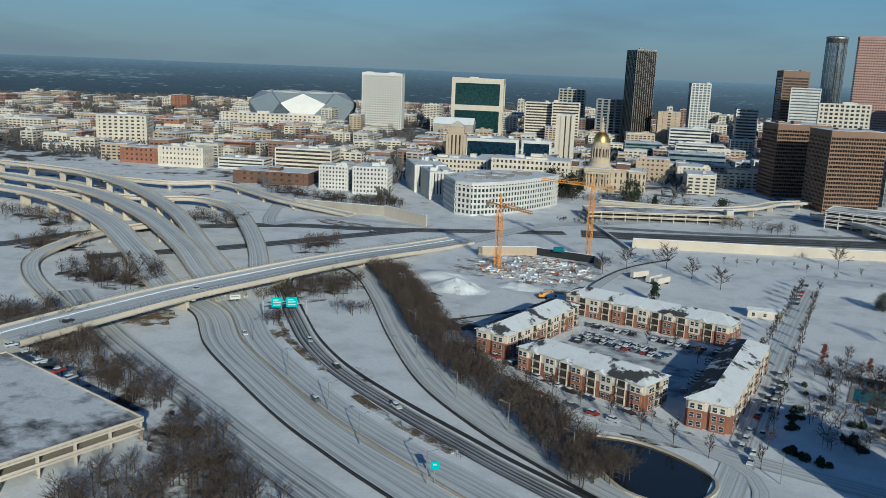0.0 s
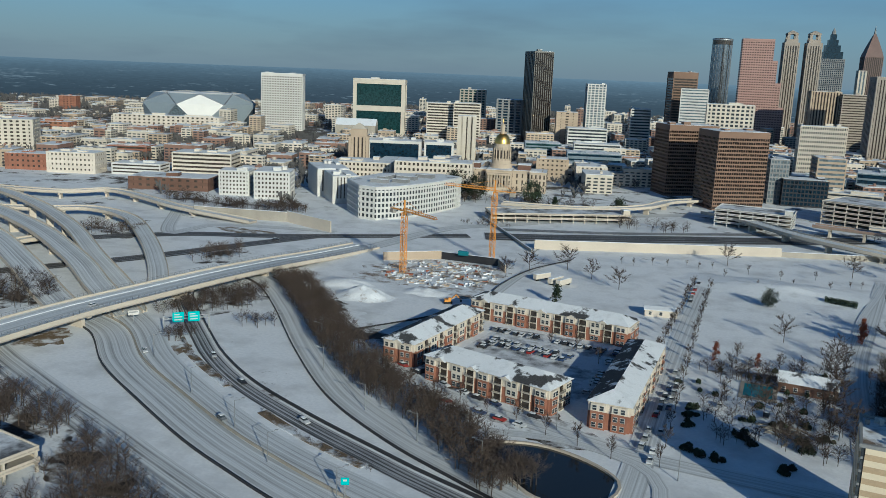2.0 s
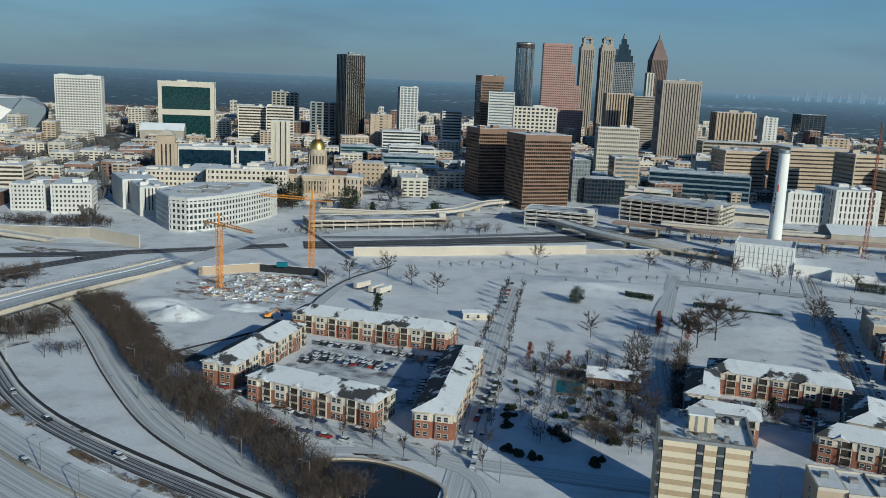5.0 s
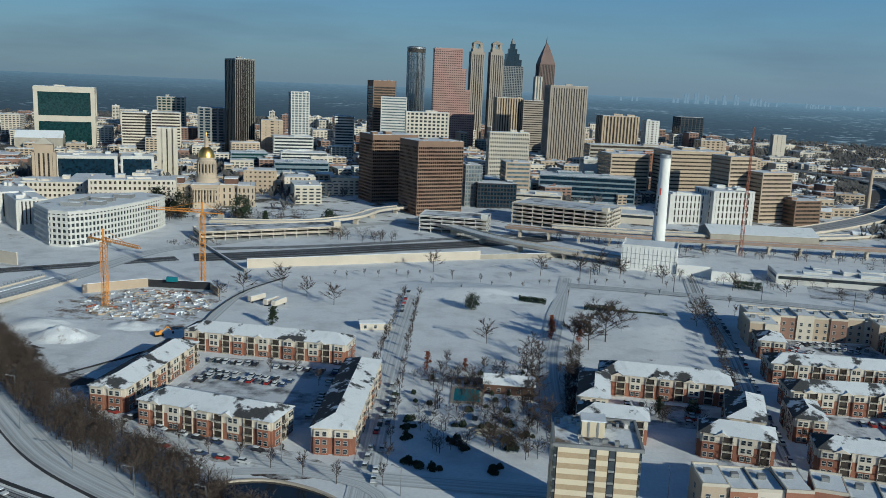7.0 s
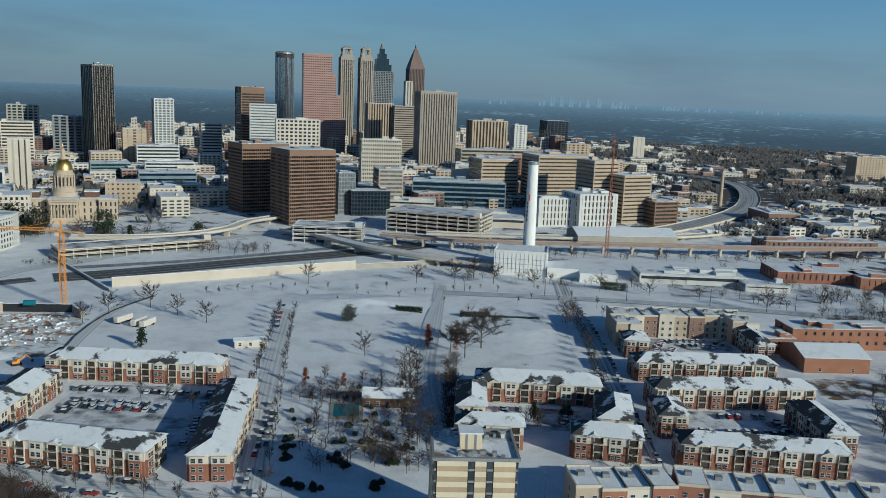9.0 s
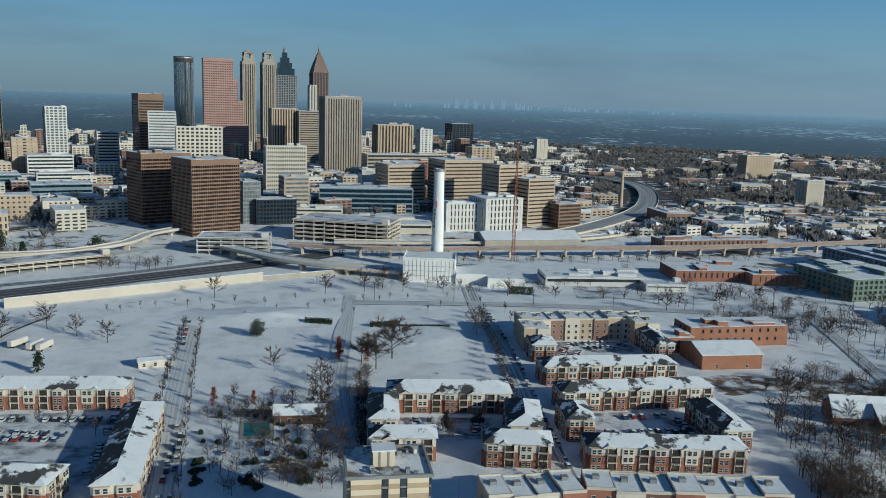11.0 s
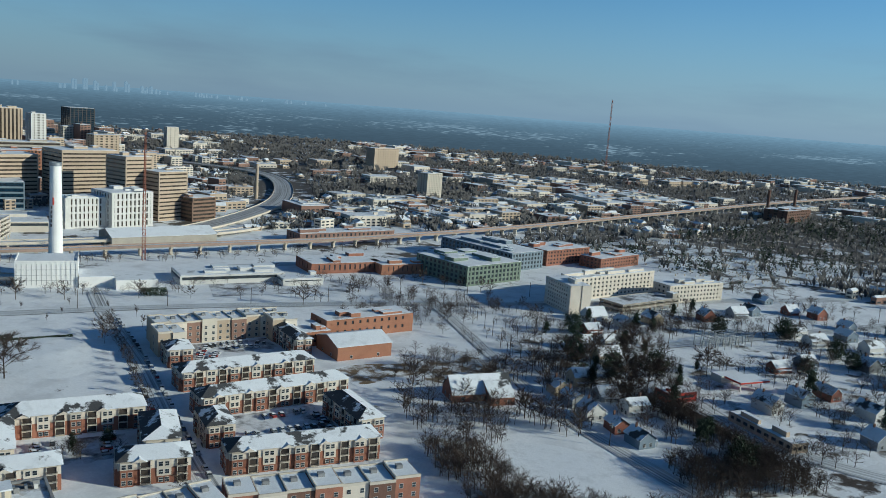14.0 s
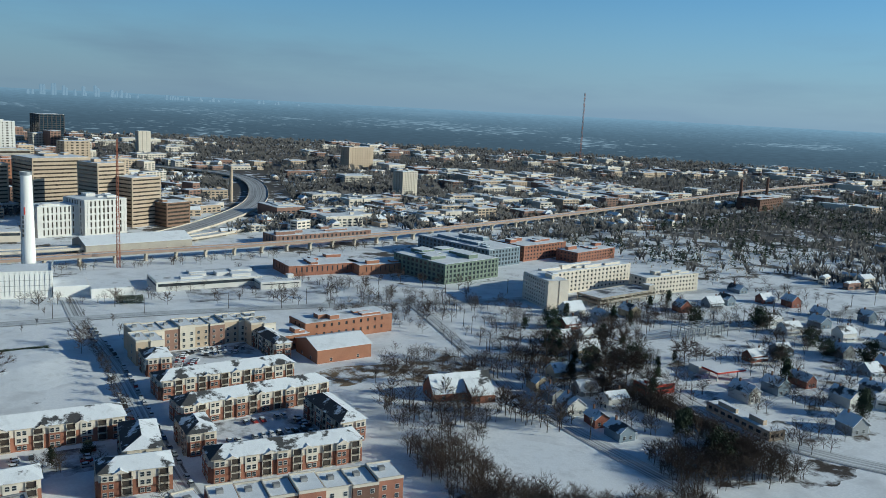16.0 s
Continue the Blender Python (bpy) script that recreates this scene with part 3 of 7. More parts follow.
road("park_path", "snowy footpath with steps through the park", ((34, 402), (40, 450), (50, 500), (55, 529)), 4, STREET)

viaduct("viaduct_1", "curved concrete flyover with snowy deck", ((-680, 372, 11), (-573, 381, 11), (-502, 374, 11), (-425, 347, 10), (-359, 312, 7), (-315, 287, 3), (-283, 270, 0.3)), 15, ROAD3)
viaduct("viaduct_2", "curved concrete flyover with snowy deck", ((-760, 415, 11), (-633, 421, 11), (-521, 412, 11), (-424, 376, 10), (-346, 334, 7), (-301, 305, 3), (-262, 282, 0.3)), 13, ROAD3)
viaduct("viaduct_3", "slim curved flyover with snowy deck", ((-790, 455, 12), (-686, 467, 12), (-592, 468, 12), (-498, 437, 12), (-408, 390, 10), (-341, 344, 6), (-294, 314, 1.2), (-262, 286, 0.4)), 10, ROAD2)
viaduct("viaduct_4", "curved concrete ramp with snowy deck", ((-560, 405, 6), (-484, 436, 6), (-455, 456, 6), (-409, 443, 6), (-359, 403, 5), (-311, 357, 3), (-278, 320, 0.4)), 10, ROAD2)
viaduct("viaduct_5", "low looping ramp with snowy deck", ((-405, 375, 5), (-412, 340, 4.5), (-405, 307, 4), (-393, 278, 2), (-365, 256, 0.6), (-314, 232, 0.4), (-290, 224, 0.4)), 8, ROAD2)
viaduct("viaduct_6", "distant motorway overpass with snowy deck", ((-700, 480, 6), (-542, 499, 6), (-503, 530, 6), (-412, 500, 5), (-345, 494, 2)), 9, ROAD2)

def floor_patch(name, label, spots, mat, seed, z=0.02):
    """Bare or trodden ground with a ragged edge: one blot for each (x, y, rx, ry)."""
    g = Geo()
    for k, (x, y, rx, ry) in enumerate(spots):
        o = len(g.v)
        for i in range(40):
            a = i * math.tau / 40
            w = 1 + 0.38 * noise.noise((2.2 * math.cos(a) + seed, 2.2 * math.sin(a), k * 3.1)) + 0.15 * noise.noise((7 * math.cos(a), 7 * math.sin(a), seed + k))
            g.v.append((x + rx * w * math.cos(a), y + ry * w * math.sin(a), z + 0.002 * k))
        g.f.append(tuple(range(o, o + 40)))
        g.m.append(0)
    return tagged(part(name, g, mat), label, "ground", kind="structure")


floor_patch("thicket_floor", "dark leaf litter and snow under the bank woods", [(-236 + i * 13.6, 372 - i * 11.4 + (i > 8) * (i - 8) * 5, 13, 10) for i in range(14)], WOODS_FLOOR, 1)
floor_patch("thicket_floor", "dark leaf litter and snow under the roadside wood", [(-300 + i * 17, 206 - i * 5.5, 14, 9) for i in range(9)] + [(-150, 140, 18, 16), (-125, 128, 18, 14), (-158, 120, 16, 14)], WOODS_FLOOR, 2)
floor_patch("thicket_floor", "dark scrub ground below the flyovers", [(-335, 280, 30, 22), (-420, 310, 26, 18), (-400, 420, 28, 14), (-500, 350, 40, 12), (-238, 320, 14, 24), (-300, 400, 12, 24), (-410, 555, 60, 12)], WOODS_FLOOR, 3)
floor_patch("yard_ground", "trodden gardens of snow, leaves and mud", [(300 + (i % 6) * 42 + (i // 6) * 10, 175 + (i // 6) * 44, 26, 20) for i in range(30)], YARD, 4)
floor_patch("thicket_floor", "leaf litter under the field wood", [(194, 232, 9, 12), (188, 208, 9, 14), (194, 184, 10, 14), (214, 162, 16, 9), (250, 150, 22, 9), (288, 168, 20, 10), (318, 150, 20, 10)], WOODS_FLOOR, 5)
floor_patch("site_ground", "churned snow and mud of the building site", [(-174, 428, 40, 32), (-150, 395, 24, 14), (-196, 400, 20, 14)], SNOW_DIRTY, 6)
floor_patch("verge_ground", "winter grass showing through thin snow", [(-272, 242, 14, 12), (-214, 254, 5, 9), (-330, 470, 30, 8), (215, 345, 30, 12), (262, 330, 26, 18)], BARE_EARTH, 7)
floor_patch("yard_ground", "trodden snow with bare patches round the pool court", [(4, 332, 22, 8), (76, 306, 14, 9)], SNOW_LOT, 8)

# the road bridge over the motorway
bridge, bl = viaduct("road_bridge", "long snowy road bridge with railings over the motorway", ((-272, 178, 7.5), (-272, 203, 7.5), (-270, 253, 7.5), (-264, 295, 7.5), (-257, 340, 7.2), (-254, 385, 4.6), (-250, 428, 1.6), (-243, 470, 0.15)), 21, STREET, 9)
for s in (-1, 1):
    g = Geo()
    for i in range(0, len(bl) * 2 - 2):
        p, q = sides(bl, s * 10.5)[i // 2], sides(bl, s * 10.5)[i // 2 + 1]
        c = p.lerp(q, (i % 2) / 2)
        g.beam(c + Vector((0, 0, 0.9)), c + Vector((0, 0, 2.3)), 0.12)
    for hz in (1.5, 2.25):
        wall_along(g, bl, s * 10.5, hz, hz + 0.1, 0.08)
    part("railing", g, STEEL, bridge, "pale steel safety railing")
g = Geo()
wall_along(g, bl, -5.5, 0.05, 0.35, 2.0)
part("pavement", g, SNOW_PURE, bridge, "snow-covered raised pavement")

# retaining walls and the sunken motorway beyond the construction site
def straight_wall(name, label, a, b, h, w, mat, z=0.0):
    g = Geo().beam((*a, z + h / 2), (*b, z + h / 2), w, 0, h)
    g.beam((*a, z + h + 0.12), (*b, z + h + 0.12), w + 0.3, 1, 0.24)
    return tagged(part(name, g, [mat, SNOW_PURE]), label, "wall", kind="structure")


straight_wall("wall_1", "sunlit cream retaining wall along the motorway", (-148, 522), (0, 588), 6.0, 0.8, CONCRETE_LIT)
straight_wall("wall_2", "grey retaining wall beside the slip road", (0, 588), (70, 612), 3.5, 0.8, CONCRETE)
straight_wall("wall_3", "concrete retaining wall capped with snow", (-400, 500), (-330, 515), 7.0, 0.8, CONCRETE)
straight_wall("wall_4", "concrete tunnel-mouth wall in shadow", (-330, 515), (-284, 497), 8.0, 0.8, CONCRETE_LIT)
straight_wall("wall_5", "low wall beside the snowy slope", (-218, 616), (-146, 510), 2.0, 0.6, CONCRETE)
road("road_10", "wet sunken motorway below the cream wall", ((-190, 545), (-164, 556), (-115, 583), (-67, 611), (4, 650), (60, 690)), 25, ROAD_DARK)
road("road_11", "snowy slip road beyond the sunken motorway", ((-190, 575), (-110, 610), (-20, 665), (60, 712)), 9, ROAD_WET)
viaduct("viaduct_7", "snowy road bridge towards the brown office towers", ((-60, 720, 6), (-30, 690, 7), (10, 640, 7), (55, 608, 6), (110, 590, 4), (150, 580, 1)), 13, ROAD2)
viaduct("viaduct_8", "curved concrete ramp with snowy deck", ((-215, 655, 7), (-150, 668, 7), (-110, 705, 7), (-95, 760, 6), (-70, 800, 5)), 10, ROAD2)


def car_deck(name, label, x, y, W, D, turn, levels, wall=None, step=3.2):
    """An open parking deck: slabs with a deep sill at each level, columns and a snowy top."""
    root = thing(name, label, "parking deck", x, y, 0, turn)
    slab = B(0, W, 0, D, 0, 0.4).mesh("floor_slab", CONCRETE)
    sill = Geo()
    for q in ((0, W, 0, 0.3), (0, W, D - 0.3, D), (0, 0.3, 0.3, D - 0.3), (W - 0.3, W, 0.3, D - 0.3)):
        sill.box(*q, -0.5, 1.05)
    sill = sill.mesh("sill", wall or CONCRETE_LIT)
    for k in range(1, levels + 1):
        part("floor_slab", slab, None, root, at=(0, 0, k * step))
        part("sill", sill, None, root, at=(0, 0, k * step + 0.01))
    col = B(-0.35, 0.35, -0.35, 0.35, 0, levels * step).mesh("column", wall or CONCRETE_LIT)
    for i in range(int(W / 9) + 1):
        for yy in (0.7, D - 0.7):
            part("column", col, None, root, at=(0.7 + i * (W - 1.4) / int(W / 9), yy, 0))
    for j in range(1, int(D / 9)):
        for xx in (0.7, W - 0.7):
            part("column", col, None, root, at=(xx, j * D / int(D / 9), 0))
    part("core_wall", B(W * 0.3, W * 0.7, D * 0.35, D * 0.65, 0, levels * step - 0.1), DARK_METAL, root)
    part("roof", B(0.3, W - 0.3, 0.3, D - 0.3, levels * step + 0.41, levels * step + 0.52), SNOW_LOT, root, "open top level under snow")
    part("stair_tower", Geo().box(W - 6, W - 0.5, 2, 8, levels * step + 0.5, levels * step + 4, 0).box(W - 6.2, W - 0.3, 1.8, 8.2, levels * step + 4, levels * step + 4.3, 1), [wall or CONCRETE_LIT, SNOW_PURE], root)
    return root


car_deck("parking_deck", "low two-level concrete parking deck under snow", -205, 600, 110, 26, 30, 2)
car_deck("parking_deck", "white banded parking deck below the brown tower", -52, 690, 57, 32, -5, 4, WHITE, 3.2)
car_deck("parking_deck", "long cream banded parking deck with snowy roof", 26, 758, 88, 46, -23.6, 5, CREAM, 3.6)
garage = car_deck("parking_deck", "tan concrete car park with snow-covered roof", -267, 111, 80, 60, -9, 2, CONCRETE_LIT, 3.3)

# pond
pp = [(-79, 231), (-62, 236), (-46, 232), (-35, 223), (-35, 212), (-42, 204), (-54, 204), (-66, 214), (-75, 223)]
loop = spline([(*p, 0) for p in pp + pp[:1]], 3)[:-1]
g = Geo()
g.v = [(p.x, p.y, 0.11) for p in loop]
g.f, g.m = [tuple(range(len(loop)))[::-1]], [0]
tagged(part("pond", g, POND), "dark unfrozen pond with a small fountain", "pond", kind="structure")
g = Geo()
wall_along(g, loop + loop[:1], 0, 0.02, 0.7, 0.9)
tagged(part("pond_wall", g, CONCRETE_LIT), "tan stone retaining edge round the pond", "wall", kind="structure")

# elevated railway
viaduct("railway_viaduct", "long elevated railway on rust-brown girders", ((20, 690, 8), (108, 668, 8), (208, 666, 8), (331, 664, 8), (456, 672, 8), (623, 698, 8), (732, 720, 8), (1022, 783, 8), (1467, 874, 8), (2100, 960, 8)), 9, ROAD2, 4, rail=RAIL)
viaduct("viaduct_9", "curving city motorway with tracked snow", ((180, 720, 1), (232, 746, 1), (326, 812, 2), (434, 927, 3), (511, 1059, 3), (570, 1210, 3), (572, 1315, 4), (520, 1420, 4), (400, 1600, 4)), 26, ROAD_GREY)
viaduct("viaduct_10", "motorway flyover crossing behind the stack", ((60, 720, 5), (140, 715, 5), (230, 720, 5), (330, 760, 3), (430, 850, 2)), 12, ROAD2)


# ---------------------------------------------------------------- flats of brick and cream siding
def window_mesh(w, h, name="window", glass=None, bar=True):
    g = Geo().box(-w / 2 - 0.08, w / 2 + 0.08, -0.09, 0.0, -0.08, h + 0.08, 0)
    g.box(-w / 2, w / 2, -0.11, -0.085, 0, h, 1)
    if bar:
        g.box(-w / 2, w / 2, -0.13, -0.105, h * 0.48, h * 0.54, 0)
    return g.mesh(name, [WHITE, glass or GLASS])


WIN = window_mesh(1.3, 1.55)
WIN_WIDE = window_mesh(2.1, 1.7)


def balcony_mesh():
    """A recess with a dark glazed door, a slab and a barred rail."""
    g = Geo().box(-1.7, 1.7, -0.06, 0.0, 0.05, 2.3, 1)
    g.box(-1.8, 1.8, -1.15, -0.02, -0.1, 0.12, 0)
    for x in (-1.75, -0.02, 1.71):
        g.box(x, x + 0.05, -1.13, -1.05, 0.1, 1.15, 2)
    g.box(-1.78, 1.78, -1.14, -1.06, 1.1, 1.18, 2)
    for i in range(12):
        g.box(-1.65 + i * 0.29, -1.61 + i * 0.29, -1.11, -1.08, 0.1, 1.1, 2)
    g.box(-1.72, -1.5, -0.5, 0, -0.1, 2.5, 0)
    g.box(1.5, 1.72, -0.5, 0, -0.1, 2.5, 0)
    return g.mesh("balcony", [CREAM, GLASS_BROWN, DARK_METAL])


BALCONY = balcony_mesh()


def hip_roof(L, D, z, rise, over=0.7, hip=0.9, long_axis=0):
    """A hipped roof: four slopes and a soffit; slot 0 snowy, slot 1 (west) barer, with shade in its colour."""
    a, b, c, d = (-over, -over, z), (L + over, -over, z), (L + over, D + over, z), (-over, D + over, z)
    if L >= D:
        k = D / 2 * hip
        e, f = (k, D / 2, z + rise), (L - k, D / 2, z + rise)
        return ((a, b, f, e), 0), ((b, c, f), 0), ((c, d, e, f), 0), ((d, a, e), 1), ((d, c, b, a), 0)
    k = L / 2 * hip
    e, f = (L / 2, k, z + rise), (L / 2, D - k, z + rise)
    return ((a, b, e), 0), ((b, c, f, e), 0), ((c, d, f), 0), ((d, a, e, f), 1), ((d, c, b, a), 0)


def flats(label, x, y, L, D, turn, east=False, west=False, h=8.6, name="apartment_building", pieces=None, low=None, high=None, patchy=True):
    """Three storeys: brick below, cream siding above, bays, balconies, hipped snowy roofs."""
    low, high = low or BRICK, high or CREAM
    root = thing(name, label, "apartment building", x, y, 0, turn, "hipped-roof flats")
    hb = h * 0.66
    part("brick_wall", B(0.0, L, 0.0, D, 0, hb), low, root, "red brick lower storeys")
    part("siding_wall", B(0.04, L - 0.04, 0.04, D - 0.04, hb, h), high, root, "cream siding top storey")
    rng = random.Random(int(x * 13 + y * 7))

    def run(length, place):
        """Bays and openings along one side; place(s, out) gives the spot and turn."""
        n = max(1, round(length / 5.6))
        w = length / n
        for i in range(n):
            s = (i + 0.5) * w
            kind = ("bay", "balcony", "cream", "balcony")[i % 4] if n > 2 else "bay"
            if kind == "bay":
                g = Geo().box(-w * 0.36, w * 0.36, -0.9, 0, 0, hb + 0.6, 0).box(-w * 0.36 + 0.03, w * 0.36 - 0.03, -0.87, 0, hb + 0.6, h - 0.1, 1)
                g.box(-w * 0.38, w * 0.38, -0.95, 0, hb + 0.45, hb + 0.65, 1)
                loc, rz = place(s, 0)
                part("bay", g, [low, high], root, at=(*loc, 0), rz=rz)
                out = 0.9
            elif kind == "cream":
                g = Geo().box(-w * 0.4, w * 0.4, -0.35, 0, h * 0.33, h - 0.1, 0)
                loc, rz = place(s, 0)
                part("siding_bay", g, high, root, at=(*loc, 0), rz=rz)
                out = 0.35
            else:
                out = 0.0
            for k in range(3):
                zz = 0.75 + k * h / 3
                if kind == "balcony":
                    loc, rz = place(s, 0.02)
                    part("balcony", BALCONY, None, root, at=(*loc, 0.35 + k * h / 3), rz=rz)
                else:
                    for dx in (-w * 0.17, w * 0.17):
                        loc, rz = place(s + dx, out)
                        part("window", WIN, None, root, at=(*loc, zz), rz=rz)

    run(L, lambda s, o: ((s, -o), 0.0))
    if east:
        run(D, lambda s, o: ((L + o, s), math.pi / 2))
    if west:
        run(D, lambda s, o: ((-o, D - s), -math.pi / 2))
    # roofs: one for each stretch, some a little higher
    long = max(L, D)
    count = pieces or max(1, round(long / 60))
    for i in range(count):
        lift = 0.0 if i % 2 else 0.5
        g = Geo()
        if L >= D:
            dims, off = (L / count, D), (i * L / count, 0)
        else:
            dims, off = (L, D / count), (0, i * D / count)
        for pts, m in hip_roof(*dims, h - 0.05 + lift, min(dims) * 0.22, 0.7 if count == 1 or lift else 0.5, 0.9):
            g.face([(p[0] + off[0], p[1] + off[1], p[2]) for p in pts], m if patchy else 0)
        part("roof", g, [SHINGLE_SNOW, SHINGLE_BARE_SHADE], root, "hipped shingle roof half hidden by snow")
        if lift:
            part("attic_wall", B(off[0] + 0.06, off[0] + dims[0] - 0.06, off[1] + 0.06, off[1] + dims[1] - 0.06, h, h + lift + 0.02), high, root)
    # cross gables over the front bays
    for i in range(int(L // 14)):
        cx = 7 + i * 14
        if cx > L - 5:
            break
        g = Geo()
        w2, dz, zz = 2.6, 1.4, h - 0.02
        a, b, c = (cx - w2, -1.1, zz), (cx + w2, -1.1, zz), (cx, -1.1, zz + dz)
        d = (cx, 4.5, zz + dz)
        g.face((a, b, c), 0)
        g.face((b, (cx + w2, 1.5, zz), d, c), 1)
        g.face(((cx - w2, 1.5, zz), a, c, d), 1)
        part("gable", g, [high, SHINGLE_SNOW], root)
    return root


BF = "red brick and cream flats with snowy hipped roof"
flats(BF + " by the pond", -115.6, 272.5, 51.8, 15, -14.5, east=True)
flats(BF + " along the court", -52, 257.5, 13.6, 71, 0, east=True, west=False)
flats(BF + " facing the court", -138, 283, 14, 58, -7, east=True)
flats(BF + " closing the court", -129, 355, 74, 14, -7, east=True)
flats(BF + " beside the park", 50.5, 329, 51, 15, -8.6, west=True)
flats(BF + " behind a tower", 39, 301, 11, 28, -8, west=True)
flats(BF + " behind a tower", 37, 283, 24, 12, -8, west=True)
flats(BF + " in the shade", 90, 288, 13, 28, -14, west=True)
flats(BF + " at a corner", 77, 273.5, 24, 13, -14, west=True)
flats(BF + " in a row", 126.7, 354.4, 64.4, 13.5, -3.3, west=True)
flats(BF + " above a court", 123.2, 320.2, 68.5, 13, -1.4, west=True)
flats(BF + " at the corner", 114.5, 291, 11, 20, -8, west=True)
flats(BF + " and bare slope", 170, 272, 11.5, 34, -4, west=True)
flats(BF + " along the court", 113, 265, 57, 12.5, -11, west=True)
flats(BF + " beside parked cars", 132, 389, 12, 15, -8, west=True)
flats(BF + " beside parked cars", 196.5, 383, 9.5, 32, -4, west=True)


def townhouse_row(label, x, y, L, D, turn, h=10.5, units=6, mats=None):
    """Flat-roofed terrace with coloured fronts, parapets and snow."""
    root = thing("townhouse_row", label, "townhouses", x, y, 0, turn, "flat-roofed terraces")
    w = L / units
    mats = mats or (TAN, BRICK_OR, CREAM, BRICK, TAN, CREAM)
    for i in range(units):
        m = mats[i % len(mats)]
        dy = 0.8 if i % 2 else 0.0
        hh = h + (0.7 if i % 3 == 0 else 0)
        u = part("unit", B(i * w + 0.02, (i + 1) * w - 0.02, -dy, D, 0, hh), m, root)
        g = Geo()
        for q in ((i * w, (i + 1) * w, -dy - 0.15, -dy + 0.3), (i * w, (i + 1) * w, D - 0.3, D + 0.15), (i * w, i * w + 0.35, -dy, D)):
            g.box(*q, hh - 0.2, hh + 0.8)
        part("parapet", g, PALE, u)
        part("roof", B(i * w + 0.4, (i + 1) * w - 0.3, -dy + 0.35, D - 0.35, hh, hh + 0.25), SNOW_ROOF, u, "flat roof under snow")
        n = max(2, int(w // 3.2))
        for k in range(int(h // 3.3)):
            for j in range(n):
                part("window", WIN, None, u, at=(i * w + (j + 0.5) * w / n, -dy, 1.0 + k * 3.3))
            part("window", WIN, None, u, at=(i * w, D * 0.5, 1.0 + k * 3.3), rz=-math.pi / 2)
        part("roof_unit", Geo().box(i * w + w * 0.3, i * w + w * 0.3 + 2.2, D * 0.5, D * 0.5 + 2, hh + 0.2, hh + 1.5), GREY, u)
    return root


townhouse_row("flat-roofed terrace with tan, brick and cream fronts", 66, 227, 31, 14, 0, 11, 4)
townhouse_row("flat-roofed terrace with snowy roof", 98, 229, 64, 13, -13, 10.5, 7, (BRICK, CREAM, BRICK_DARK))
# four-storey ring of cream flats round the round car park
for lab, x, y, L, D, t, n in (("four-storey tan and cream flats round an oval car park", 137, 425, 74, 16, -2.2, 9), ("four-storey tan end wing beside the car park", 133, 407, 14, 17, -4, 2), ("four-storey brick and cream end wing", 197, 412, 14, 15, -4, 2)):
    townhouse_row(lab, x, y, L, D, t, 11.6, n, (TAN, CREAM, BRICK_FAR, PALE, TAN, BRICK_FAR))

# tower block with cream and buff bands
tb = thing("tower_block", "tall residential block banded in cream and buff", "apartment tower", 21.3, 207, 0, -3)
TW, TD, TH = 23.0, 20.0, 29.6
BUFF = paint("buff_band", (0.47, 0.35, 0.22), None, 0.7, 0.6)
IVORY = paint("ivory_band", (0.68, 0.58, 0.42), (0.60, 0.51, 0.37), 0.7, 0.6)
part("core_wall", B(0.4, TW - 0.4, 0.4, TD - 0.4, 0, TH), DARK_METAL, tb)
for k in range(20):
    m = IVORY if k % 2 else BUFF
    for x0, x1 in ((1.2, 9.3), (11.2, 14.2), (16.2, 22.0)):
        part("band", B(x0, x1, -0.05 if k % 2 else 0.0, 0.6, k * TH / 20, (k + 1) * TH / 20), m, tb)
    part("band", B(-0.02, 0.6, 1.0, TD - 1.0, k * TH / 20, (k + 1) * TH / 20), m, tb)
for k in range(9):
    for x0 in (0.35, 9.5, 14.4, 22.1):
        w = 1.6 if x0 in (9.5, 14.4) else 0.6
        part("window", Geo().box(x0, x0 + w, 0.2, 0.42, 1 + k * TH / 9, 3.4 + k * TH / 9, 1).box(x0, x0 + w, 0.1, 0.42, 0.4 + k * TH / 9, 1 + k * TH / 9, 0), [GREY, GLASS], tb)
part("parapet", Geo().box(-0.2, TW + 0.2, -0.3, 0.5, TH, TH + 0.9).box(-0.2, TW + 0.2, TD - 0.5, TD + 0.2, TH, TH + 0.9).box(-0.2, 0.5, 0.5, TD - 0.5, TH, TH + 0.9).box(TW - 0.5, TW + 0.2, 0.5, TD - 0.5, TH, TH + 0.9), GREY, tb)
part("roof", B(0.5, TW - 0.5, 0.5, TD - 0.5, TH, TH + 0.2), SNOW_DIRTY, tb, "dark gravel roof strewn with snow")
part("lift_house", Geo().box(7.5, 13.5, 7, 12, TH, TH + 4.6, 0).box(9.0, 9.6, 6.9, 7.05, TH, TH + 4.6, 1).box(11.4, 12.0, 6.9, 7.05, TH, TH + 4.6, 1).box(7.2, 13.8, 6.7, 12.3, TH + 4.6, TH + 5.0, 2), [IVORY, GREY, SNOW_PURE], tb)
rng = random.Random(5)
for i in range(26):
    x, y = rng.uniform(1, TW - 3), rng.choice((rng.uniform(1, 5), rng.uniform(13, 18)))
    part("roof_unit", Geo().box(x, x + rng.uniform(0.6, 1.8), y, y + rng.uniform(0.6, 1.6), TH + 0.1, TH + rng.uniform(0.8, 1.8)), rng.choice((GREY, WHITE, STEEL)), tb)

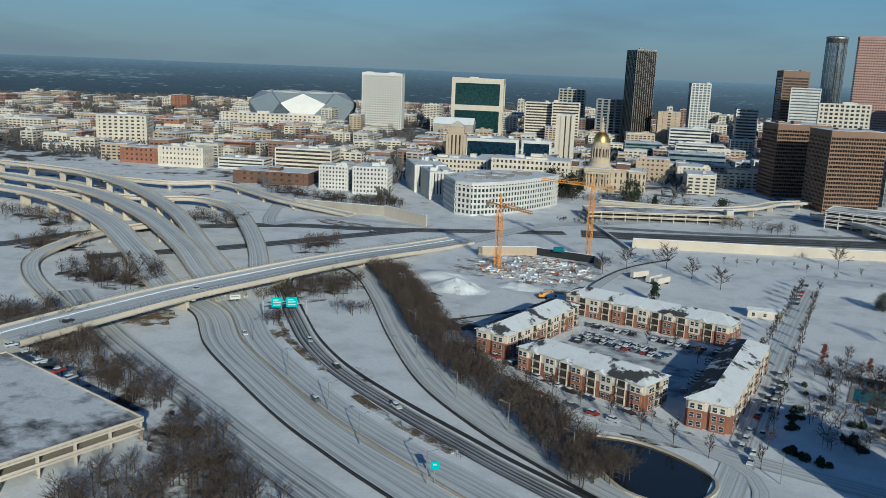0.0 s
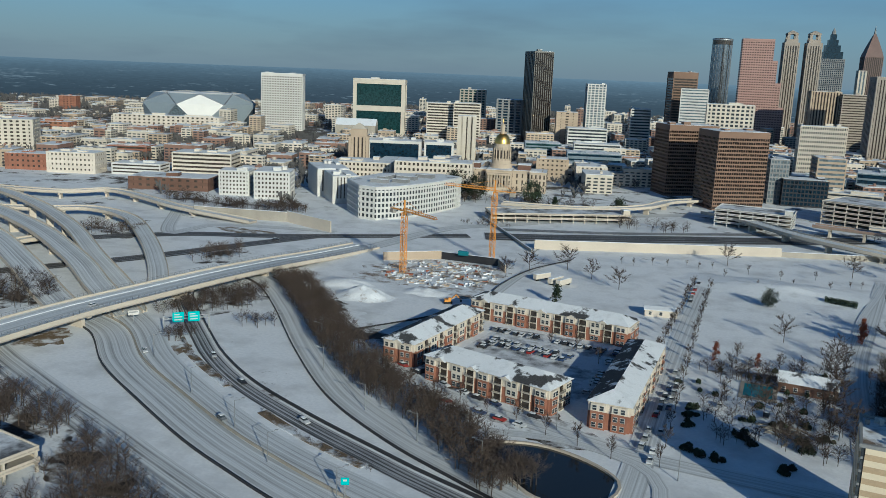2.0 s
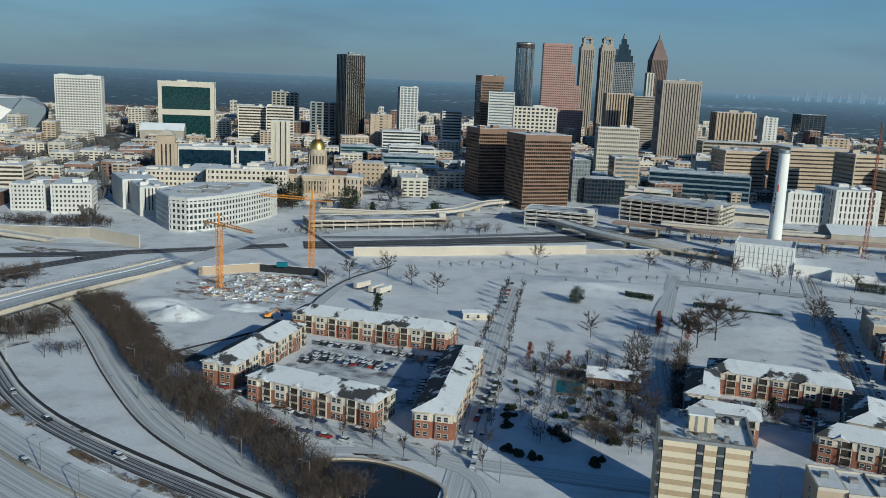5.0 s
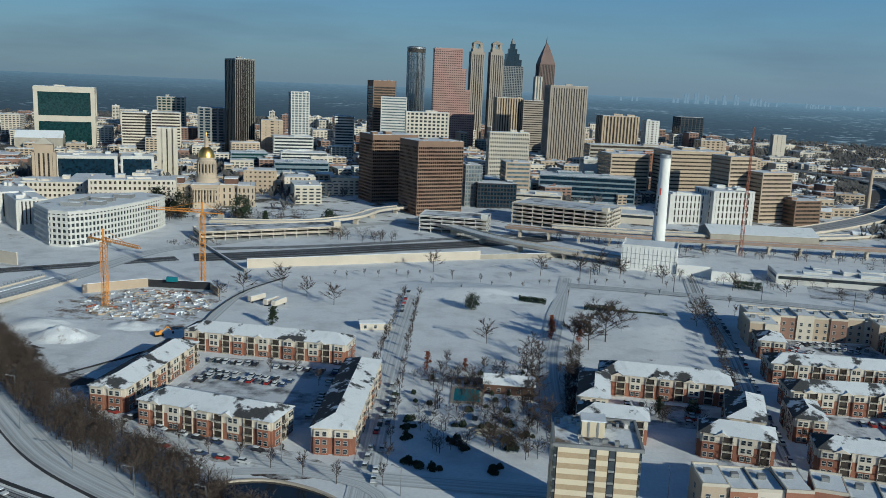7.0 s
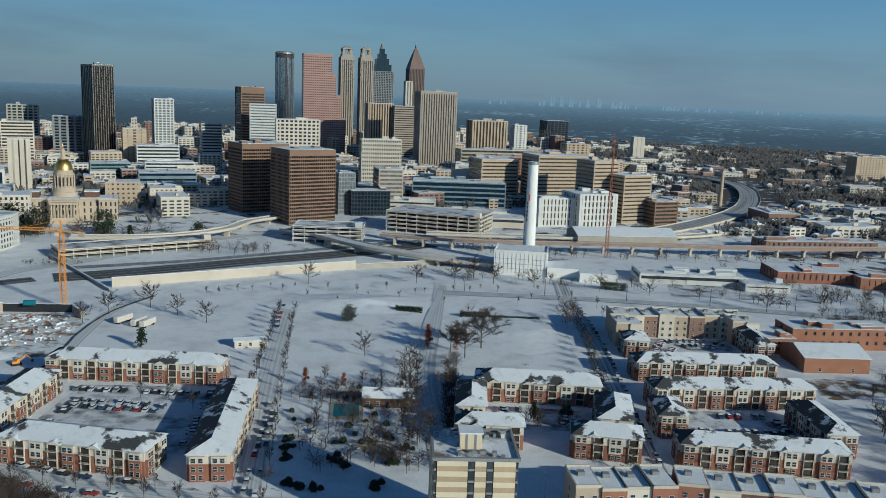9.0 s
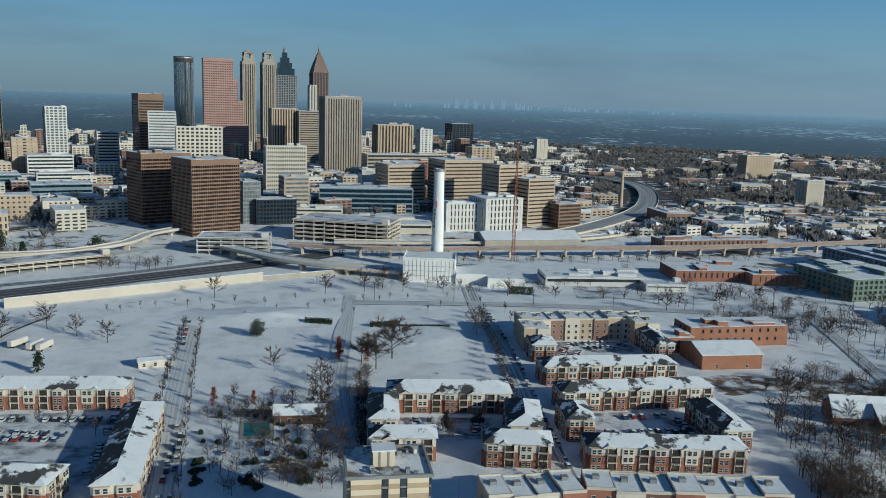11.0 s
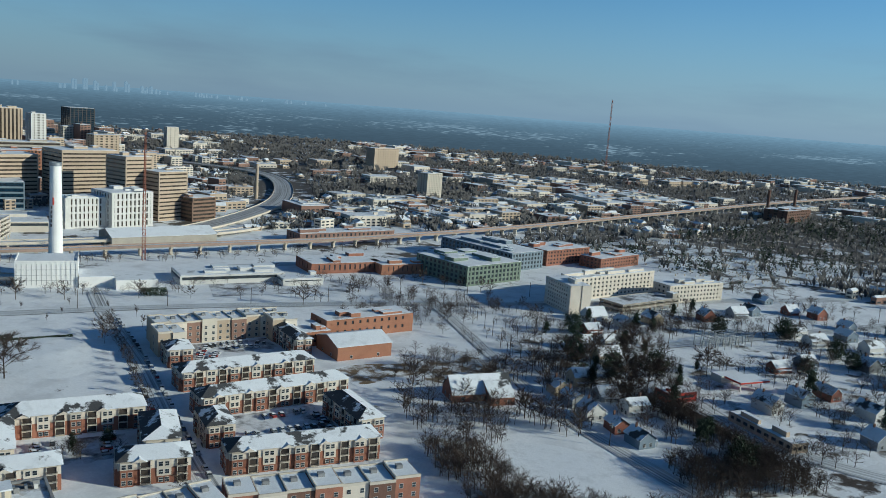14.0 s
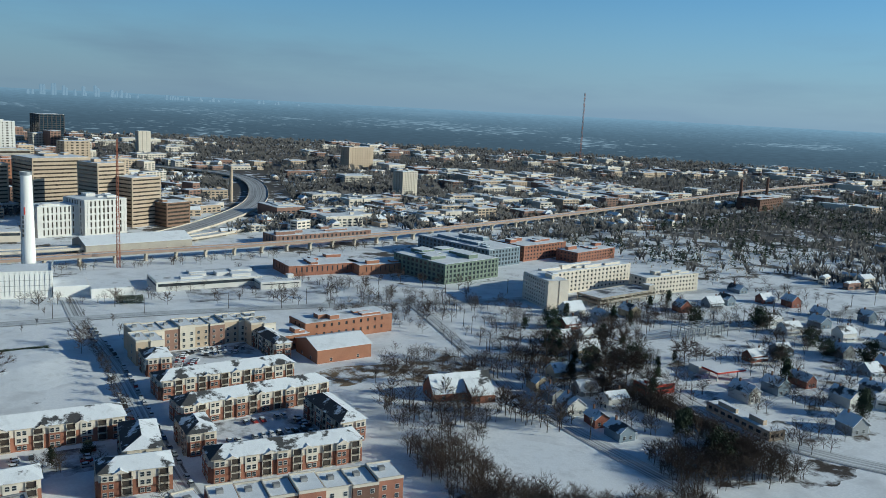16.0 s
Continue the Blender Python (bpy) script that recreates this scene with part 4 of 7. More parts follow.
# curved seat steps in the little park
for k, rr in enumerate((7, 9.5, 12)):
    arc_line = [Vector((6 + rr * math.cos(radians(a)), 276 + rr * math.sin(radians(a)), 0)) for a in range(20, 131, 10)]
    barrier("seat_step", "curved stone seat step dusted with snow", arc_line, 0, 0.5, 0.7, CONCRETE, "step")

# pool and pool house
g = Geo().box(-9, 4, 309, 327, 0.0, 0.18, 0).box(-7.5, 2.5, 311.5, 325, 0.18, 0.20, 1)
g.v = [tuple(v) for v in g.v]
tagged(part("swimming_pool", g, [CONCRETE, POOL]), "turquoise swimming pool with concrete deck", "pool", kind="structure")


def gabled(name, label, x, y, L, D, h, rise, turn, wall, category="house", roof=None, windows=3, group=""):
    """A gabled building: walls, two thick snowy slopes with eaves, windows and a door."""
    root = thing(name, label, category, x, y, 0, turn, group)
    g = Geo().prism([(0, 0), (L, 0), (L, D), (0, D)], 0, h)
    for s in (0, L):
        g.face([(s, 0, h), (s, D, h), (s, D / 2, h + rise)] if s else [(s, D, h), (s, 0, h), (s, D / 2, h + rise)])
    part("wall", g, wall, root)
    o, k = 0.5, rise / (D / 2)
    for sgn in (0, 1):
        y0 = -o if sgn == 0 else D + o
        lo, hi = h - o * k, h + rise
        r = Geo()
        r.face([(-o, y0, lo), (L + o, y0, lo), (L + o, D / 2, hi), (-o, D / 2, hi)][:: 1 if sgn == 0 else -1])
        r.face([(-o, y0, lo + 0.25), (L + o, y0, lo + 0.25), (L + o, D / 2, hi + 0.25), (-o, D / 2, hi + 0.25)][:: 1 if sgn == 0 else -1])
        r.face([(-o, y0, lo), (L + o, y0, lo), (L + o, y0, lo + 0.25), (-o, y0, lo + 0.25)])
        for s in (-o, L + o):
            r.face([(s, y0, lo), (s, D / 2, hi), (s, D / 2, hi + 0.25), (s, y0, lo + 0.25)])
        part("roof_slope", r, roof or SHINGLE_SNOW, root)
    for i in range(windows):
        part("window", WIN, None, root, at=((i + 0.5) * L / windows, 0, 0.9))
    for yy in (D * 0.3, D * 0.7):
        part("window", WIN, None, root, at=(0, yy, 0.9), rz=-math.pi / 2)
        if turn > 45 or D > 12:
            part("window", WIN, None, root, at=(L, yy, 0.9), rz=math.pi / 2)
    return root


gabled("pool_house", "brick pool house with snowy hipped roof", 4, 322, 20, 9, 4.2, 2.5, -4, BRICK_DARK, "pool house", windows=5)
gabled("site_cabin", "white site cabin with snowy roof", -57, 399, 15, 7, 3.4, 0.8, 12, CREAM, "cabin", SNOW_PURE)
gabled("sports_hall", "brick sports hall with snowy gabled roof", 213, 367, 32, 26, 7.5, 3.5, -3, BRICK_OR, "hall", SNOW_PURE, 2)
ch = gabled("church", "low modern church with steep snowy gables", 232, 292, 30, 14, 4, 7, -16, BRICK, "church", SHINGLE_SNOW, 3)
gabled("church_wing", "steep gabled church wing with snowy roof", 246, 281, 12, 20, 4, 5, -16, BRICK, "church", SHINGLE_SNOW, 2)
gabled("chapel", "little white chapel with snowy pyramid roof", 410, 378, 14, 12, 4, 5, -10, WHITE, "chapel", SNOW_PURE, 2)
block("school_building", "long orange brick school with snowy flat roof", 226, 404, 58, 20, 11, -1, BRICK_OR, GLASS, 2, 12, 4, category="school", units=4, sp=0.6, pf=0.7)
block("school_wing", "lower orange brick school wing under snow", 205, 396, 20, 24, 8, -1, BRICK_OR, GLASS, 2, 5, 4, category="school", units=2, sp=0.65, pf=0.7)

# heating plant with tall white stack
plant = thing("heating_plant", "white ribbed plant building at the foot of the stack", "industrial building", 97, 580, 0, -14)
part("wall", B(0, 37, 0, 30, 0, 16.5), FRESH_WHITE, plant)
rib = B(-0.09, 0.09, -0.2, 0, 1.5, 15.5).mesh("rib", GREY)
for i in range(13):
    part("rib", rib, None, plant, at=(1 + i * 2.9, 0, 0))
for z in (4.5, 8, 11.5):
    part("girt", B(0, 37, -0.12, -0.02, z, z + 0.16), GREY, plant)
part("roof", B(0.4, 36.6, 0.4, 29.6, 16.5, 16.8), SNOW_ROOF, plant)
part("parapet", Geo().box(-0.15, 37.15, -0.4, 0.4, 16.5, 17.6).box(-0.15, 0.4, 0.4, 30, 16.5, 17.6).box(36.6, 37.15, 0.4, 30, 16.5, 17.6), FRESH_WHITE, plant)
annex = thing("plant_annex", "low white annex with snowy roof", "industrial building", 133, 569, 0, -10)
part("wall", Geo().box(0, 22, 0, 26, 0, 7).box(22, 48, -9, 20, 0, 6.2), FRESH_WHITE, annex)
part("roof", Geo().box(0.4, 21.6, 0.4, 25.6, 7, 7.25).box(22.4, 47.6, -8.6, 19.6, 6.2, 6.45), SNOW_ROOF, annex)
stack = thing("smokestack", "tall white concrete smokestack with steel rim", "smokestack", 128, 612, 0)
part("shaft", Geo().lathe(0, 0, [(4.9, 0), (4.6, 20), (4.2, 45), (3.7, 74), (3.7, 77)], 28), FRESH_WHITE, stack)
part("rim", Geo().lathe(0, 0, [(3.85, 75.2), (3.95, 75.6), (3.95, 77.6), (3.3, 77.6), (3.3, 76)], 28), STEEL, stack)
part("ladder", Geo().beam((-4.9, -1.2, 2), (-3.75, -0.9, 74), 0.35), STEEL, stack)
letters = Geo()
for i in range(5):
    letters.box(-3.9 + i * 0.08, -3.0 + i * 0.08, -3.35 + i * 0.07, -2.4, 34 + i * 3.0, 36.2 + i * 3.0)
part("lettering", letters, DARK_METAL, stack, "dark painted vertical marks")
part("painted_band", Geo().box(-2.6, -1.8, -3.75, -2.9, 49, 54), RED, stack, "small red painted panel")


def lattice(name, label, x, y, h, w0, w1, mat, step=6.0, z=0.0, category="mast"):
    """A lattice mast: four legs with crossed braces."""
    root = thing(name, label, category, x, y, z)
    cs = ((-1, -1), (1, -1), (1, 1), (-1, 1))
    at_h = lambda k: (w0 + (w1 - w0) * k / h) / 2
    for a, b in cs:
        part("leg", Geo().beam((a * w0 / 2, b * w0 / 2, 0), (a * w1 / 2, b * w1 / 2, h), max(0.25, w0 * 0.1)), mat, root)
    g, k = Geo(), 0.0
    while k < h - 0.1:
        t = min(k + step, h)
        for i in range(4):
            (a, b), (c, d) = cs[i], cs[(i + 1) % 4]
            g.beam((a * at_h(k), b * at_h(k), k), (c * at_h(t), d * at_h(t), t), max(0.14, w0 * 0.06))
            g.beam((a * at_h(t), b * at_h(t), t), (c * at_h(t), d * at_h(t), t), max(0.14, w0 * 0.06))
        k = t
    part("bracing", g, mat, root)
    return root


lattice("radio_mast", "slim red and grey lattice radio mast", 198.4, 648, 98, 2.4, 0.8, RUST)
lattice("radio_mast", "distant thin red and white lattice radio mast", 1600, 1490, 178, 3.2, 2.2, RUST, 14)


def crane(x, y, h, jib_turn, jib, label):
    """An orange tower crane: lattice mast, slewing cab, jib, counter-jib and weights."""
    root = lattice("tower_crane", label, x, y, h, 2.6, 2.6, ORANGE, 2.6, category="crane")
    c, s = math.cos(radians(jib_turn)), math.sin(radians(jib_turn))
    P = lambda r, z, o=0.0: (c * r - s * o, s * r + c * o, z)
    g = Geo()
    for o in (-0.7, 0.7):
        g.beam(P(0, h + 1, o), P(jib, h + 1, o), 0.3)
    g.beam(P(0, h + 2.6), P(jib, h + 2.2), 0.3)
    for i in range(int(jib / 2)):
        g.beam(P(i * 2, h + 1, -0.7), P(i * 2 + 1, h + 2.5), 0.16)
        g.beam(P(i * 2 + 1, h + 2.5), P(i * 2 + 2, h + 1, 0.7), 0.16)
    part("jib", g, ORANGE, root)
    g = Geo()
    for o in (-0.7, 0.7):
        g.beam(P(0, h + 1, o), P(-13, h + 1, o), 0.35)
    g.beam(P(-13, h + 1.2), P(0, h + 7), 0.15).beam(P(jib * 0.6, h + 2.5), P(0, h + 7), 0.15).beam(P(0, h), P(0, h + 7), 0.8)
    part("counter_jib", g, ORANGE, root)
    part("counterweight", Geo().beam(P(-13, h - 0.4), P(-10, h - 0.4), 1.8, 0, 2.4), CONCRETE, root)
    part("cab", Geo().beam(P(0.6, h - 0.4, 1.9), P(2.6, h - 0.4, 1.9), 1.5, 0, 2.0), WHITE, root)
    part("base", B(-2.5, 2.5, -2.5, 2.5, 0, 0.7), CONCRETE, root)


crane(-192, 416, 34, -32, 30, "orange tower crane standing in the snowy building site")
crane(-159, 470, 42, 172, 34, "orange tower crane beside the site wall")

# building site: walls, rubble, spoil heap, digger
straight_wall("wall_6", "timber-lined excavation wall", (-216, 440), (-188, 462), 5, 0.6, TAN)
straight_wall("wall_7", "dark excavation wall under a snowy edge", (-188, 462), (-152, 462), 4.5, 0.6, DARK_METAL)
straight_wall("wall_8", "timber-lined excavation wall", (-152, 462), (-143, 448), 4.5, 0.6, TAN)
rng = random.Random(21)
g = Geo()
for i in range(330):
    a, r = rng.uniform(0, math.tau), math.sqrt(rng.random())
    x, y = -174 + 34 * r * math.cos(a), 426 + 30 * r * math.sin(a)
    w, l, hh, t = rng.uniform(0.2, 1.0), rng.uniform(0.6, 4.2), rng.uniform(0.2, 1.0), rng.uniform(0, math.pi)
    g.beam((x, y, hh / 2), (x + l * math.cos(t), y + l * math.sin(t), hh / 2), w, rng.choice((0, 0, 0, 0, 0, 1, 2, 3)), hh)
tagged(part("site_rubble", g, [SNOW_DIRTY, TAN, RUST, CONCRETE]), "scattered timber, steel and rubble dusted with snow", "rubble", kind="stuff")


def mound(name, label, x, y, rx, ry, h, mat, seed):
    g, n, rings = Geo(), 36, 9
    g.v.append((x, y, h))
    for k in range(1, rings + 1):
        f = k / rings
        for i in range(n):
            a = i * math.tau / n
            w = 1 + 0.25 * noise.noise((math.cos(a) * 2 + seed, math.sin(a) * 2, f * 2))
            z = h * (0.5 + 0.5 * math.cos(math.pi * f)) * (1 + 0.35 * noise.noise((seed, 4 * f * math.cos(a), 4 * f * math.sin(a)))) if k < rings else -0.2
            g.v.append((x + rx * f * w * math.cos(a), y + ry * f * w * math.sin(a), z))
    for i in range(n):
        j = (i + 1) % n
        g.f.append((0, 1 + i, 1 + j))
        for k in range(rings - 1):
            o = 1 + k * n
            g.f.append((o + i, o + n + i, o + n + j, o + j))
    g.m = [0] * len(g.f)
    ob = part(name, g, mat)
    for p in ob.data.polygons:
        p.use_smooth = True
    return tagged(ob, label, "mound", kind="structure")


mound("spoil_heap", "snow-covered spoil heap with bare earth", -188, 363, 17, 12, 5.5, snow_over("snowy_spoil", (0.26, 0.17, 0.11), 0.30, 0.45, 0.15), 3)
mound("snow_bank", "smooth snow bank at the building site", -205, 380, 22, 14, 3.0, SNOW_PURE, 8)
mound("snow_bank", "smooth snow bank at the building site", -165, 385, 14, 9, 2.2, SNOW_PURE, 11)
mound("snow_bank", "low snow-covered rise in the park", 0, 490, 60, 26, 3.0, SNOW, 14)
mound("snow_bank", "low snow-covered rise in the park", 85, 430, 34, 40, 2.0, SNOW, 17)
ex = thing("excavator", "orange tracked excavator parked in the snow", "excavator", -147, 372, 0, 30)
for s in (-1.2, 0.7):
    part("track", B(-2, 2, s, s + 0.6, 0, 0.9), RUBBER, ex)
part("body", Geo().box(-1.9, 1.3, -1.3, 1.3, 0.95, 2.1).box(0, 1.3, -1.3, -0.1, 2.1, 3.0), ORANGE, ex)
part("boom", Geo().beam((1.2, 0.4, 1.8), (4.0, 0.4, 4.2), 0.45).beam((4.0, 0.4, 4.2), (6.2, 0.4, 1.6), 0.35), ORANGE, ex)
part("bucket", Geo().prism([(6, -0.1), (6.9, -0.1), (6.9, 0.9), (6, 0.9)], 0.6, 1.6), DARK_METAL, ex)
for x, y, t in ((-122, 438, 60), (-112, 433, 70), (-107, 431, 70)):
    v = thing("trailer", "white box trailer parked in the snow", "trailer", x, y, 0, t)
    part("body", B(0, 11, 0, 2.6, 0.9, 3.6), CREAM, v)
    part("roof", B(0.1, 10.9, 0.1, 2.5, 3.6, 3.8), SNOW_PURE, v)
    for wx in (1.5, 9):
        part("wheel", Geo().beam((wx, 0, 0.5), (wx, 2.6, 0.5), 1.0), RUBBER, v)

# dark silt fence and track along the site
for pts in [((-165, 312), (-147, 342), (-134, 372), (-136, 420), (-132, 462), (-118, 500))]:
    fl0 = spline([(*p, 0) for p in pts], 4)
    barrier("site_fence", "dark mesh fence round the building site", fl0, 0, 0.9, 0.08, DARK_METAL, "fence")
cont = thing("container", "turquoise shipping container on the site", "container", -176, 458, 4.5, 4)
part("body", B(0, 6, 0, 2.4, 0, 2.5), POOL, cont)

# overhead road signs on gantries
sg = thing("sign_gantry", "steel gantry with two green road signs", "road sign", -231, 270, 0, 43)
for x in (-1, 17):
    part("post", B(x - 0.25, x + 0.25, -0.25, 0.25, 0, 7.5), STEEL, sg)
part("truss", Geo().beam((-1, 0, 6.9), (17, 0, 6.9), 0.3).beam((-1, 0, 5.8), (17, 0, 5.8), 0.3).beam((-1, 0, 5.8), (8, 0, 6.9), 0.15).beam((8, 0, 6.9), (17, 0, 5.8), 0.15), STEEL, sg)
for x in (2.4, 8.6):
    s = part("sign_panel", B(x, x + 4.6, -0.45, -0.3, 4.4, 8.6), SIGN_GREEN, sg, "green road sign with illegible white bars")
    for z in (5.2, 6.4, 7.4):
        part("bar", B(x + 0.7, x + 3.9 - (z == 7.4), -0.48, -0.44, z, z + 0.45), WHITE, s)
for x, y, t, w, hh, m in ((-98.2, 181.2, 25, 2.2, 2.0, SIGN_GREEN), (-250.5, 272.6, 50, 4.6, 2.0, WHITE)):
    s = thing("road_sign", "roadside sign panel on a steel post", "road sign", x, y, 0, t)
    part("post", B(-0.15, 0.15, -0.15, 0.15, 0, 5), STEEL, s)
    part("sign_panel", B(-w / 2, w / 2, -0.3, -0.18, 4.2, 4.2 + hh), m, s)
    part("bar", B(-w / 2 + 0.6, w / 2 - 0.6, -0.33, -0.29, 5.2, 5.7), WHITE if m is SIGN_GREEN else GREY, s)


def street_lamp(x, y, turn, h=9.0):
    root = thing("street_lamp", "grey steel street lamp with curved arm", "street lamp", x, y, 0, turn, "street lamps")
    part("pole", Geo().lathe(0, 0, [(0.16, 0), (0.10, h)], 8), STEEL, root)
    g = Geo()
    prev = (0, 0, h)
    for i in range(1, 6):
        a = i / 5 * 1.4
        p = (2.2 * math.sin(a), 0, h + 0.9 * (1 - math.cos(a)))
        g.beam(prev, p, 0.12)
        prev = p
    part("arm", g, STEEL, root)
    part("lamp_head", Geo().box(prev[0], prev[0] + 0.9, -0.2, 0.2, prev[2] - 0.12, prev[2] + 0.1), STEEL, root)
    return root


lamp0 = street_lamp(-121, 236, 200)
for x, y, t in ((-168, 288, 215), (-152, 262, 210), (-96, 222, 200), (-72, 213, 195), (-205, 340, 220), (-150, 205, 30), (-180, 222, 35), (-215, 244, 40), (-128, 190, 30), (-100, 180, 25), (-60, 250, 90), (-20, 232, 180), (60, 240, 90)):
    copy_thing(lamp0, pose(x, y, 0, 0, 0, t))


# ---------------------------------------------------------------- downtown
TWR = "office tower"
block("office_tower", "brown precast office tower with dark window bands", -112.1, 842.6, 50, 36, 68.5, 30, BROWN, GLASS_BRONZE, 19, 22, 14, "grid", TWR, 2, sp=0.42, pf=0.14, top=5.5)
block("office_tower", "brown precast office tower lit by the sun", -60.9, 772.6, 47, 41, 68.7, 30, BROWN, GLASS_BRONZE, 19, 22, 16, "grid", TWR, 2, sp=0.42, pf=0.14, top=5.5)
block("office_tower", "dark tall tower with vertical bronze and pale piers", -372.3, 1253.9, 30, 48, 145, 35, FIN_DARK, GLASS_BRONZE, 40, 15, 14, "vertical", TWR, 1, pf=0.24, top=2)
block("office_tower", "white tower of pale glass stepped at the top", -299.7, 1298.9, 28.7, 30, 100, 20, WHITE, GLASS_GREY, 26, 9, 8, "grid", TWR, 1, sp=0.35, pf=0.3)
block("office_tower", "brown office tower with a pale sign at the top", -166, 1238.9, 34, 40, 122, 20, BROWN, GLASS_BROWN, 30, 8, 8, "band", TWR, 1, sp=0.4, top=9)
block("office_tower", "slim white slab office tower", -148, 1190, 36, 14, 100, 8, WHITE, GLASS_GREY, 26, 6, 3, "band", TWR, 0, sp=0.6)
block("office_building", "cream slab building with rows of windows", -104, 1098, 56, 22, 84, 8, CREAM, GLASS, 18, 10, 4, "grid", units=2, sp=0.45, pf=0.4)
cyl = thing("hotel_tower", "round mirror-glass hotel tower with dark crown", "hotel tower", -150, 1766, 0)
part("shaft", Geo().lathe(0, 0, [(18.5, 0), (18.5, 181)], 40), GLASS_STEEL, cyl)
for i in range(20):
    a = i * math.tau / 20
    part("mullion", Geo().beam((18.6 * math.cos(a), 18.6 * math.sin(a), 0), (18.6 * math.cos(a), 18.6 * math.sin(a), 181), 0.6), STEEL, cyl)
part("crown", Geo().lathe(0, 0, [(18.9, 181), (18.9, 192), (16, 193)], 40), GLASS_BROWN, cyl)
part("rim", Geo().lathe(0, 0, [(19.3, 189), (19.3, 191.5), (18.2, 192.4)], 40), STEEL, cyl)
gp = thing("office_tower", "stepped tower of pink granite with small windows", TWR, -101.8, 1597, 0, 8)
for i, (x0, x1, hh) in enumerate(((0, 40, 186), (40, 52, 186), (52, 60, 150), (60, 69, 112), (69, 78, 70))):
    s = part("step", B(x0 + 0.6, x1 - (0.6 if i > 3 else 0), 0.6, 40, 0, hh - 1), GLASS_ROSE, gp, "stepped granite bay")
    for k in range(int(hh / 4.2)):
        part("spandrel", B(x0, x1, 0, 40.5, k * 4.2, k * 4.2 + 2.4), PINK, s)
    n = int((x1 - x0) / 4)
    for j in range(n + 1):
        xx = x0 + j * (x1 - x0) / n
        part("pier", B(max(xx - 0.7, x0), min(xx + 0.7, x1), 0.08, 1, 0, hh - 0.5), PINK, s)
    part("parapet", B(x0, x1, 0, 40.5, hh - 4, hh), PINK, s)
for x, y in ((-37.6, 1749.6), (1.5, 1750)):
    tw = thing("office_tower", "slender pale twin tower with pavilion top", TWR, x, y, 0, 12)
    facade(tw, 27, 26, 188, TAUPE, GLASS_BROWN, 46, 6, 6, "vertical", pf=0.5, snow=False, top=6)
    part("setback", B(3, 24, 3, 23, 188, 194), TAUPE, tw)
    for cx, cy in ((4, 4), (18, 4), (4, 17), (18, 17)):
        part("pavilion_column", B(cx, cx + 5, cy, cy + 5, 194, 203), TAUPE, tw)
    part("pavilion_roof", Geo().lathe(13.5, 13, [(14, 203), (14, 205), (2, 210)], 4, 0, math.pi / 4), TAUPE, tw)
sp = thing("office_tower", "grey-blue glass tower stepping to a pointed top", TWR, 33.8, 2100, 0, 12)
facade(sp, 50, 46, 170, GREY, GLASS_BLUE, 42, 12, 10, "grid", sp=0.3, pf=0.35, snow=False)
for i, (k, z0, z1) in enumerate(((5, 170, 186), (10, 186, 200), (15, 200, 212), (19, 212, 224))):
    part("setback", B(k, 50 - k, k, 46 - k, z0, z1), GLASS_BLUE, sp)
part("spire", Geo().lathe(25, 23, [(5, 224), (4, 230), (0.4, 238)], 8), GREY, sp)
bo = thing("office_tower", "dark rose granite tower with a pointed pyramid spire", TWR, 145, 2528, 0, 12)
facade(bo, 46, 44, 190, ROSE_DARK, GLASS_BROWN, 44, 10, 10, "vertical", pf=0.4, snow=False)
part("crown", Geo().lathe(23, 22, [(32, 190), (27, 203), (18.5, 221), (9, 240), (3, 250)], 4, 0, math.pi / 4), ROSE_DARK, bo)
part("spire", Geo().lathe(23, 22, [(3, 250), (0.4, 270)], 6), GREY, bo)
block("office_tower", "thin pale residential tower", 127.5, 2390, 20, 22, 152, 12, PALE, GLASS_GREY, 36, 4, 4, "vertical", TWR, 0)
block("office_tower", "tan stone tower with close rows of windows", 16, 1500, 46, 30, 102, 12, TAN, GLASS_BROWN, 26, 16, 6, "vertical", TWR, 1, pf=0.5)
block("office_tower", "grey-beige tower with close rows of windows", 62, 1498, 44, 30, 99, 12, TAUPE, GLASS_BROWN, 25, 12, 6, "band", TWR, 1, sp=0.6)
block("office_tower", "broad tower with close taupe vertical fins", 96, 1346, 60, 40, 126, 10, TAUPE, GLASS_BROWN, 32, 24, 12, "vertical", TWR, 1, pf=0.55, top=4)
block("office_building", "pale gridded office slab", 4, 999, 48, 20, 68, 10, PALE, GLASS, 14, 22, 6, "grid", units=2, sp=0.5, pf=0.4)
block("office_building", "grey glass office block", -18.6, 850, 18, 30, 42, 20, GREY, GLASS_GREY, 10, 6, 8, "grid", units=1, sp=0.35, pf=0.25)
block("office_building", "tan office block with window bands", 22, 880, 26, 30, 44, 10, TAN, GLASS_GREY, 10, 6, 6, "band", units=1, sp=0.5)
block("office_building", "dark glass office block", -6, 845, 40, 26, 25, 10, DARK_METAL, GLASS_BLUE, 6, 12, 6, "grid", units=2, sp=0.3, pf=0.2)
block("office_building", "white office block with ribbon windows", -300, 1195, 56, 40, 38, 18, WHITE, GLASS, 8, 12, 8, "band", units=3, sp=0.5)
block("office_building", "blue-grey clad hall with snowy roof", -255, 1020, 66, 40, 19, 16, BLUEGREY, GLASS_BLUE, 3, 14, 4, "band", units=2, sp=0.6)
block("office_building", "tan stone block with small windows", -250, 870, 34, 30, 24, 16, TAN, GLASS_BROWN, 5, 7, 5, "grid", units=1, sp=0.6, pf=0.6)
